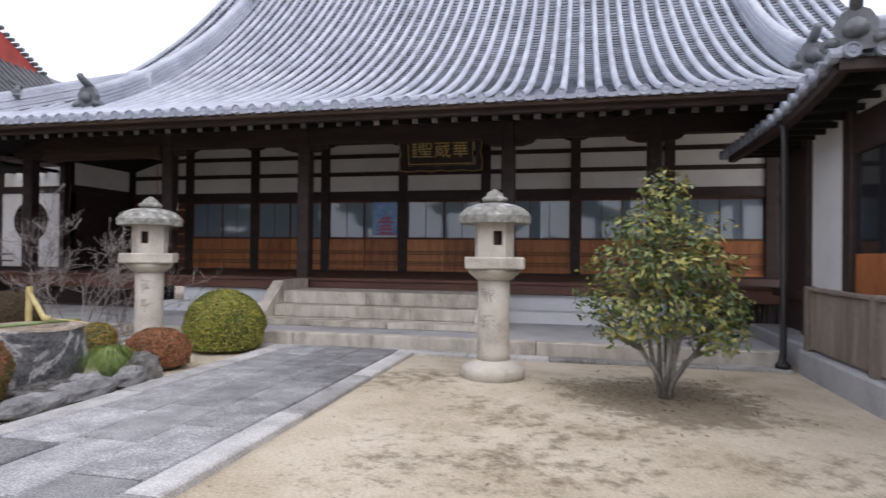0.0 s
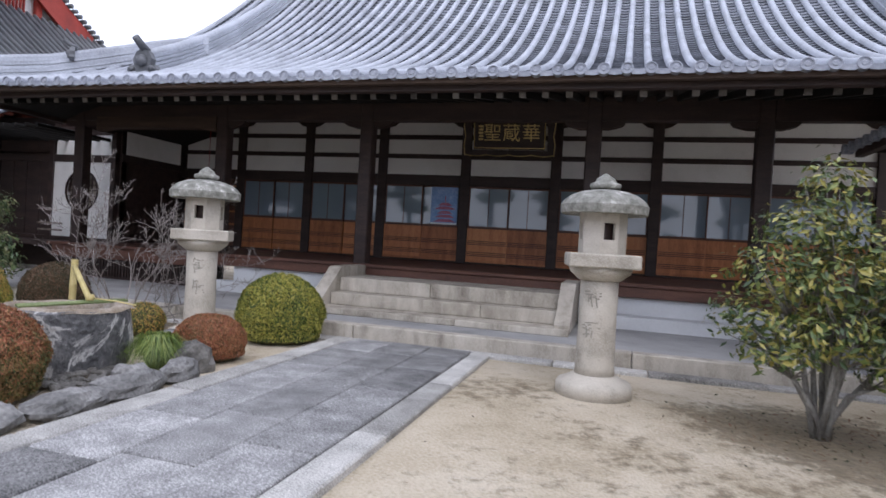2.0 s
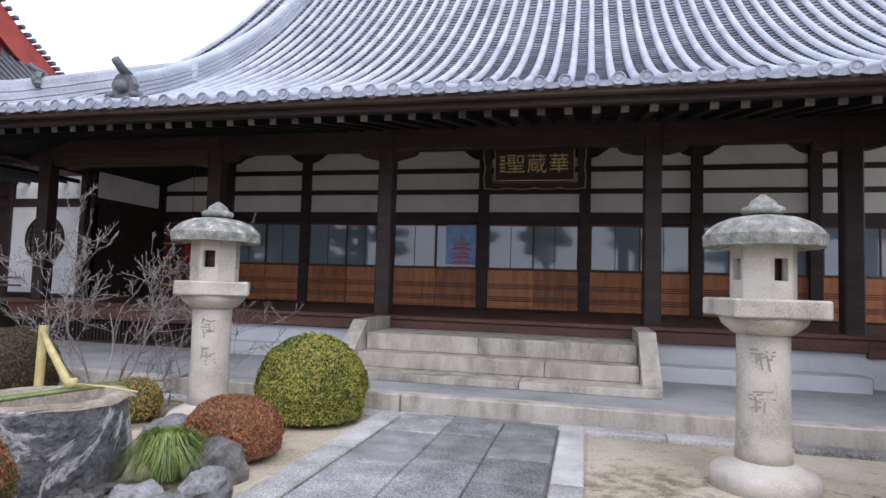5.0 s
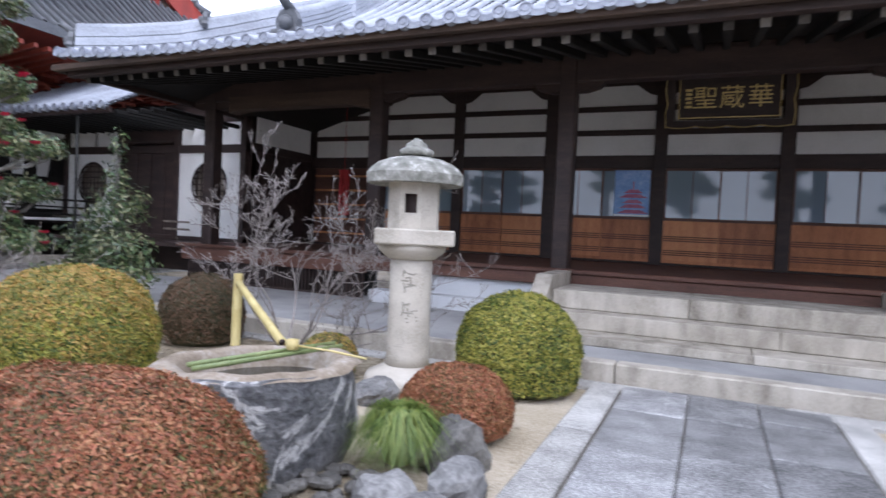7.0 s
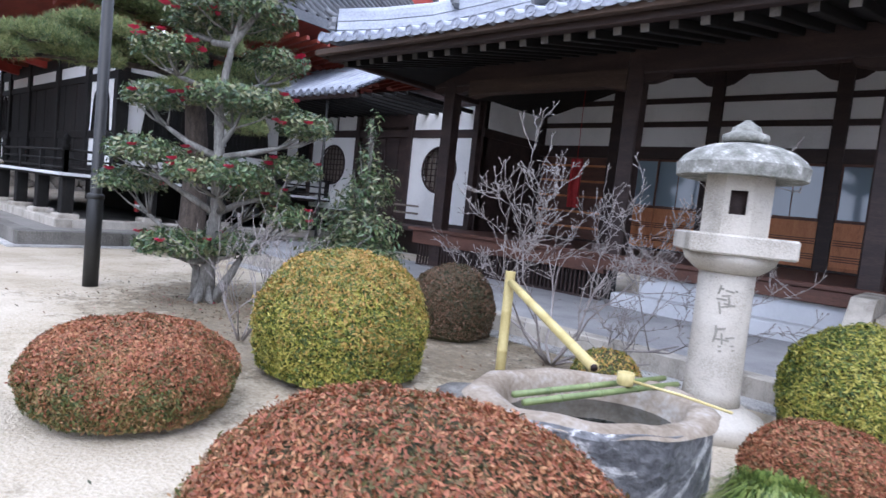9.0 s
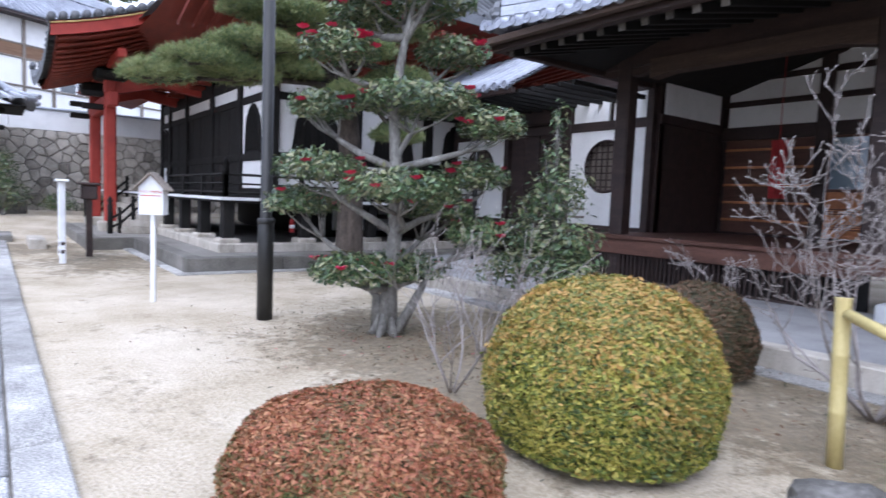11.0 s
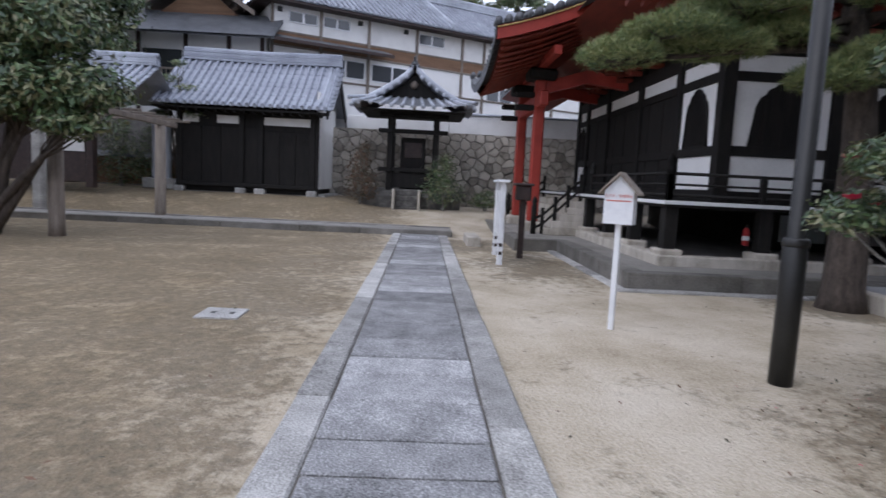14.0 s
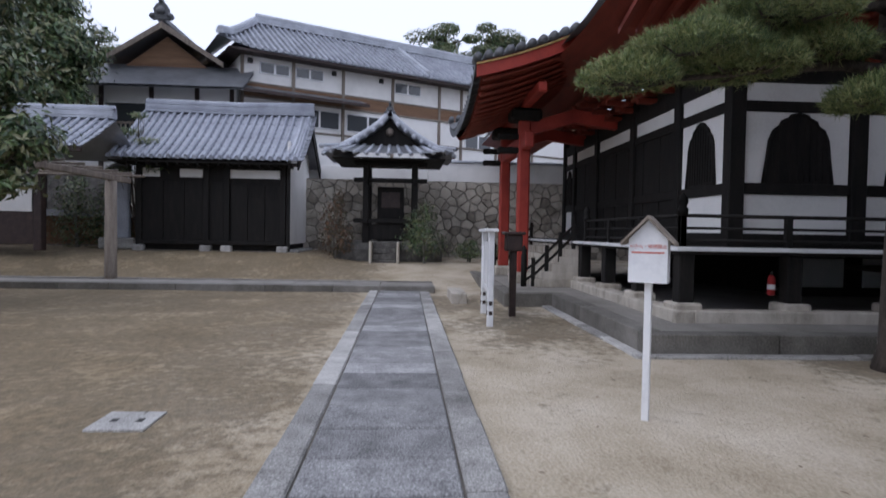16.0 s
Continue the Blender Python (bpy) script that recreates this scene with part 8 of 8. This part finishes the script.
def build_left_house():
    t = thing("gabled_house", (-44, -10, 3.7), "older timber house with a broad brown gable", "house")
    X = -41.6
    part("wall", Mesh().box(-50, X, -14.5, -5.8, 3.6, 8.6), PLASTER, t)
    part("upper_wall", Mesh().box(-50, X - 1.2, -12.6, -6.2, 8.6, 9.6), BROWN_BOARD, t)
    for y in (-14.4, -12.2, -9.8, -7.6, -5.9):
        part("post", Mesh().box(X, X + 0.1, y - 0.1, y + 0.1, 3.6, 8.6, 0.01), DARK_WOOD, t)
    for a, b in ((-12.0, -10.0), (-9.6, -7.9)):
        part("screen", Mesh().box(X, X + 0.05, a, b, 5.6, 7.6, 0.01), PANE, t)
    m = Mesh()
    for k in range(34):
        m.box(X + 0.6, X + 0.65, -13.0 + 0.22 * k, -12.95 + 0.22 * k, 5.6, 6.5)
    m.box(X + 0.58, X + 0.67, -13.1, -5.6, 6.5, 6.6)
    part("balustrade", m, GREY_WOOD, t, kind="stuff")
    b = Mesh()
    b.grid([[(X + 1.4 - d, y, 8.25 + 0.62 * d) for y in (-15.5, -5.0)] for d in (0, 1, 2.5)])
    b.grid([[(X + 1.4 - d, y, 8.13 + 0.62 * d) for y in (-5.0, -15.5)] for d in (0, 1, 2.5)])
    part("skirt_roof", b, TILE_DARK, t)
    g = Mesh()
    g.prism([(-12.0, 9.3), (-6.9, 9.3), (-9.4, 11.2)], 0, X - 1.0, X - 0.9)
    part("gable", g, BROWN_BOARD, t, "brown boarded gable")
    for q in (-1, 1):
        m = Mesh()
        m.grid([[(x, -9.4 + q * d, 11.75 - 0.72 * d + 0.03 * d * d) for x in ((X - 0.2, X - 9) if q < 0 else (X - 9, X - 0.2))] for d in (0, 1, 2, 3.0)])
        part("roof", m, TILE_DARK, t)
        e = Mesh()
        o = [(-9.4, 11.72), (-9.4 + q * 3.0, 9.8), (-9.4 + q * 3.0, 9.55), (-9.4, 11.4)]
        e.prism(o if q > 0 else o[::-1], 0, X - 0.25, X - 0.12)
        part("bargeboard", e, GREY_WOOD, t)
    rr = part("ridge_base", Mesh().box(X - 9, X - 0.15, -9.6, -9.2, 11.7, 11.95, 0.03), TILE_DARK, t)
    ornament(rr, (X - 0.15, -9.4, 11.8), 1.57, 1.5)


build_left_house()


def build_gate():
    t = thing("gatehouse", (-31, -10.5, 0.9), "small tiled gatehouse with walls coloured dark for shade", "building")
    # wall and dado take dark wood so that the building looks shaded
    part("wall", Mesh().box(-31.2, -31.0, -18, -9.0, 0.9, 3.4), DARK_WOOD, t, "wall with shade in its dark colour")
    part("plaster_panel", Mesh().box(-30.998, -30.96, -10.8, -9.2, 1.95, 3.0, 0.004), PLASTER, t, "white plaster panel")
    part("dado", Mesh().box(-30.998, -30.95, -18, -9.0, 0.9, 1.9), DARK_WOOD, t)
    for y in (-9.0, -11.0, -13.0):
        part("post", Mesh().box(-31.2, -30.9, y - 0.13, y + 0.13, 0.7, 3.9, 0.02), DARK_WOOD, t)
    z = lambda d: 3.95 + 0.45 * d + 0.04 * d * d
    b = Mesh()
    b.grid([[(-29.6 - d, y, z(d) - 0.02) for y in (-19, -7.0)] for d in (0, 0.8, 1.6, 2.2)])
    b.grid([[(-34 + d, y, z(d) - 0.02) for y in (-7.0, -19)] for d in (0, 0.8, 1.6, 2.2)])
    r = part("roof", b, TILE, t, "grey tiled gate roof")
    tiled_roof(r, lambda u, d: (-29.6 - d, u, z(d)), (0, 1, 0), [-18.9 + 0.3 * i for i in range(40)], lambda u: 2.2, mat=TILE_MID, pitch=0.3, coarse=True)
    ridge_stack(r, [(-31.8, -19, z(2.2)), (-31.8, -7.0, z(2.2))], 0.34, 0.35, 4)
    part("eave_board", Mesh().box(-29.75, -29.65, -19, -7.0, 3.78, 3.92, 0.01), DARK_WOOD, t)
    w = thing("low_wall", (-35.5, -9, 0.9), "low earthen wall with tile coping", "wall")
    part("wall", Mesh().box(-35.6, -35.3, -12, -7.2, 0.8, 1.9), BROWN_BOARD, w)
    part("coping", Mesh().prism([(-35.8, 1.9), (-35.45, 2.15), (-35.1, 1.9)], 1, -12, -7.2), TILE_DARK, w)


build_gate()


# ---- stone torii, left tree, far planting ----
def trellis():
    t = thing("wisteria_trellis", (-25, -7, 0), "weathered timber trellis on grey round posts", "trellis")
    for x, y in ((-22.2, -5.0), (-27.4, -5.05), (-22.6, -9.4)):
        part("post", Mesh().lathe(x, y, [(0.17, -0.05), (0.16, 0.3), (0.145, 2.75)], 14), GREY_WOOD, t, "grey weathered post")
    for y in (-5.03, -9.4):
        part("beam", Mesh().box(-28.4, -21.6, y - 0.07, y + 0.07, 2.75, 2.9, 0.015), GREY_WOOD, t)
    for k in range(9):
        x = -28.2 + 0.8 * k
        m = Mesh()
        m.tube([(x, -10.0, 2.94), (x + 0.05, -7, 2.96), (x, -4.5, 2.94)], 0.035, 6)
        part("pole", m, GREY_WOOD, t)


trellis()
st = thing("stone_post", (-28.6, -9.3, 0.1), "weathered square stone post", "post")
part("post", Mesh().box(-28.75, -28.45, -9.45, -9.15, 0.0, 3.1, 0.03), KERB, st)
mo = thing("stone_monument", (-33.6, -7.6, 0.9), "tall pale blue-grey stone slab on a base", "monument")
part("slab", Mesh().box(-33.75, -33.5, -8.0, -7.3, 1.1, 3.8, 0.04), TILE, mo)
part("base", Mesh().box(-34.0, -33.3, -8.3, -7.0, 0.7, 1.12, 0.05), KERB, mo)

leafy_shrub("evergreen_tree", (-21.9, -6.3), 5, 0.13, [
    (-21.6, -6.0, 3.2, 1.3, 1.5, 0.7), (-21.5, -4.9, 3.0, 1.0, 1.0, 0.6), (-21.8, -7.2, 3.0, 1.3, 1.3, 0.7), (-21.9, -6.2, 4.2, 1.6, 1.7, 0.8), (-21.6, -4.6, 4.2, 1.1, 1.0, 0.7), (-22.2, -6.4, 5.4, 1.7, 1.8, 0.9), (-21.9, -8.2, 4.4, 1.4, 1.4, 0.9),
    (-22.0, -5.2, 5.8, 1.2, 1.2, 0.8), (-22.2, -7.4, 6.4, 1.6, 1.6, 0.9), (-20.9, -5.8, 2.6, 0.9, 0.9, 0.4), (-21.2, -7.6, 2.5, 0.9, 1.0, 0.45), (-21.5, -3.9, 3.0, 0.8, 0.8, 0.5), (-21.8, -9.3, 3.4, 1.4, 1.4, 0.8), (-21.8, -9.6, 5.2, 1.6, 1.6, 1.0), (-21.4, -4.2, 2.3, 0.7, 0.7, 0.3)], LEAF_DARK, PINE_BARK, 0.07, 330, 51, "broad dark evergreen tree with several trunks")
leafy_shrub("cedar_tree", (-37.5, -13.2), 1, 0.55, [
    (-37.3, -13.2, 7.0, 2.2, 2.4, 1.5), (-37.2, -12.4, 9.0, 2.2, 2.2, 1.5), (-37.4, -13.6, 11.0, 2.2, 2.4, 1.6), (-37.5, -13.0, 13.2, 1.8, 2.0, 1.6), (-37.2, -15.5, 8.5, 2.4, 2.4, 2.0), (-37.2, -16.0, 11.5, 2.4, 2.4, 2.0), (-37.5, -13.2, 15.2, 1.2, 1.2, 1.2)],
    LEAF_DARK, PINE_BARK, 0.12, 240, 97, "tall dark cedar behind the gatehouse")
clipped_bush((-22.3, -8.0), 1.0, 1.0, 1.15, LEAF_DARK, "dark clipped round evergreen bush", 0.03, 6000, 61, group="far clipped bushes")
for i, (x, y, r, h, mt, lab) in enumerate([(-32.6, 0.35, 0.7, 2.2, LEAF_BROWN, "tall brownish conical bush beside the shrine"), (-32.4, 3.5, 0.9, 1.9, LEAF_DARK, "dark green bush beside the shrine steps"), (-33.2, 5.2, 0.7, 0.7, LEAF_DARK, "low dark bush before the stone wall"),
                                      (-33.2, 6.4, 0.5, 0.55, LEAF_DARK, "low dark bush before the stone wall"), (-34.6, -8.6, 0.9, 2.6, LEAF_DARK, "dark evergreen bush beside the storehouse"), (-35.2, -10.0, 1.0, 3.0, LEAF_DARK, "dark evergreen bush beside the storehouse")]):
    leafy_shrub("garden_bush", (x, y), 3, 0.04, [(x, y, 0.5 + h * 0.35, r, r, h * 0.3), (x + 0.1, y - 0.1, 0.5 + h * 0.7, r * 0.7, r * 0.7, h * 0.3), (x, y + 0.1, 0.5 + h * 0.95, r * 0.35, r * 0.35, h * 0.2)], mt, BARK, 0.05, 150, 70 + i, lab, "bush")


def far_pine(at, h, spread, seed, label):
    rng, nrng = random.Random(seed), np.random.default_rng(seed)
    O = Vector(at)
    t = thing("pine_tree", O, label, "tree")
    tr = Mesh()
    tr.tube([O + Vector(p) for p in ((0, 0, -0.5), (0.1, 0.1, h * 0.4), (0.0, 0.3, h * 0.75), (0.1, 0.2, h))], [0.3, 0.24, 0.16, 0.05], 9)
    part("trunk", tr, PINE_BARK, t)
    f = Mesh()
    for k in range(26):
        z = h * rng.uniform(0.5, 1.05)
        a = rng.uniform(0, 6.28)
        q = spread * rng.uniform(0.2, 1) * (1.15 - 0.5 * z / h)
        c = O + Vector((math.cos(a) * q * 0.6, math.sin(a) * q, z))
        tr2 = Mesh()
        tr2.tube([O + Vector((0, 0.2, z - 0.5)), (O + Vector((0, 0.2, z - 0.3))).lerp(c, 0.6), c], [0.09, 0.06, 0.02], 6)
        part("limb", tr2, PINE_BARK, t)
        n = 420
        d = nrng.normal(0, 1, (n, 3))
        d /= np.linalg.norm(d, axis=1)[:, None]
        pos = np.array(c) + d * nrng.uniform(0.3, 1, (n, 1)) ** 0.5 * np.array([1.1, 1.2, 0.5]) * rng.uniform(0.6, 1.15)
        leaves(f, pos, d + np.array([0, 0, 0.8]), 0.1, nrng, 1.5, 0.6)
    part("foliage", f, LEAF_DARK, t, "dark irregular needle clumps", kind="stuff")


for i, (x, y, z, h, s) in enumerate([(-58, 5.5, 8, 9.0, 3.6), (-60, 9.5, 8, 9.8, 4.2), (-57, 1.5, 7, 6.8, 2.4), (-58, -16, 7, 8, 4.0), (-60, -22, 7, 9, 4.5), (-56, -12.5, 6, 6.5, 2.5)]):
    far_pine((x, y, z), h, s, 80 + i, "distant dark pine above the house roofs")
hl = Mesh()
hl.grid([[(x, y, {-53: 3.4, -60: 7.5, -75: 12.0, -110: 15.0}[x] + 1.5 * noise.noise((x * 0.1, y * 0.08, 0)) - 0.004 * (y - 0) ** 2 * 0.3) for y in range(-70, 71, 7)] for x in (-53, -60, -75, -110)])
tagged(part("hillside", hl, LEAF_BROWN), "dim wooded hillside behind the houses", "hill", kind="structure")
leafy_shrub("trained_pine", (-33.8, -6.9), 3, 0.07, [(-33.6, -7.4, 5.0, 0.5, 0.5, 0.16), (-33.4, -6.6, 4.6, 0.5, 0.55, 0.16), (-33.5, -7.1, 4.1, 0.6, 0.6, 0.18), (-33.3, -6.3, 3.6, 0.5, 0.6, 0.16), (-33.5, -7.6, 3.6, 0.5, 0.5, 0.16), (-33.6, -7.0, 5.6, 0.35, 0.35, 0.15)], LEAF_DARK, PINE_BARK, 0.05, 260, 95, "small cloud-pruned pine beside the storehouse")


# ---- plain enclosure behind the walk ----
bw = thing("boundary_wall", (-8, -15, 0), "plain plastered boundary wall with tile coping", "wall", kind="structure")
part("wall", Mesh().box(-30, 22, -15.2, -14.9, -0.1, 2.1), PLASTER, bw)
part("coping", Mesh().prism([(-15.5, 2.1), (-15.05, 2.45), (-14.6, 2.1)], 0, -30, 22), TILE_DARK, bw)
for i, (x, y, h) in enumerate([(-19, -18, 8), (-12, -19, 10), (-6, -18, 7.5), (1, -19, 9), (8, -18, 8)]):
    far_pine((x, y, 0), h, 3.2, 110 + i, "dark evergreen behind the boundary wall")
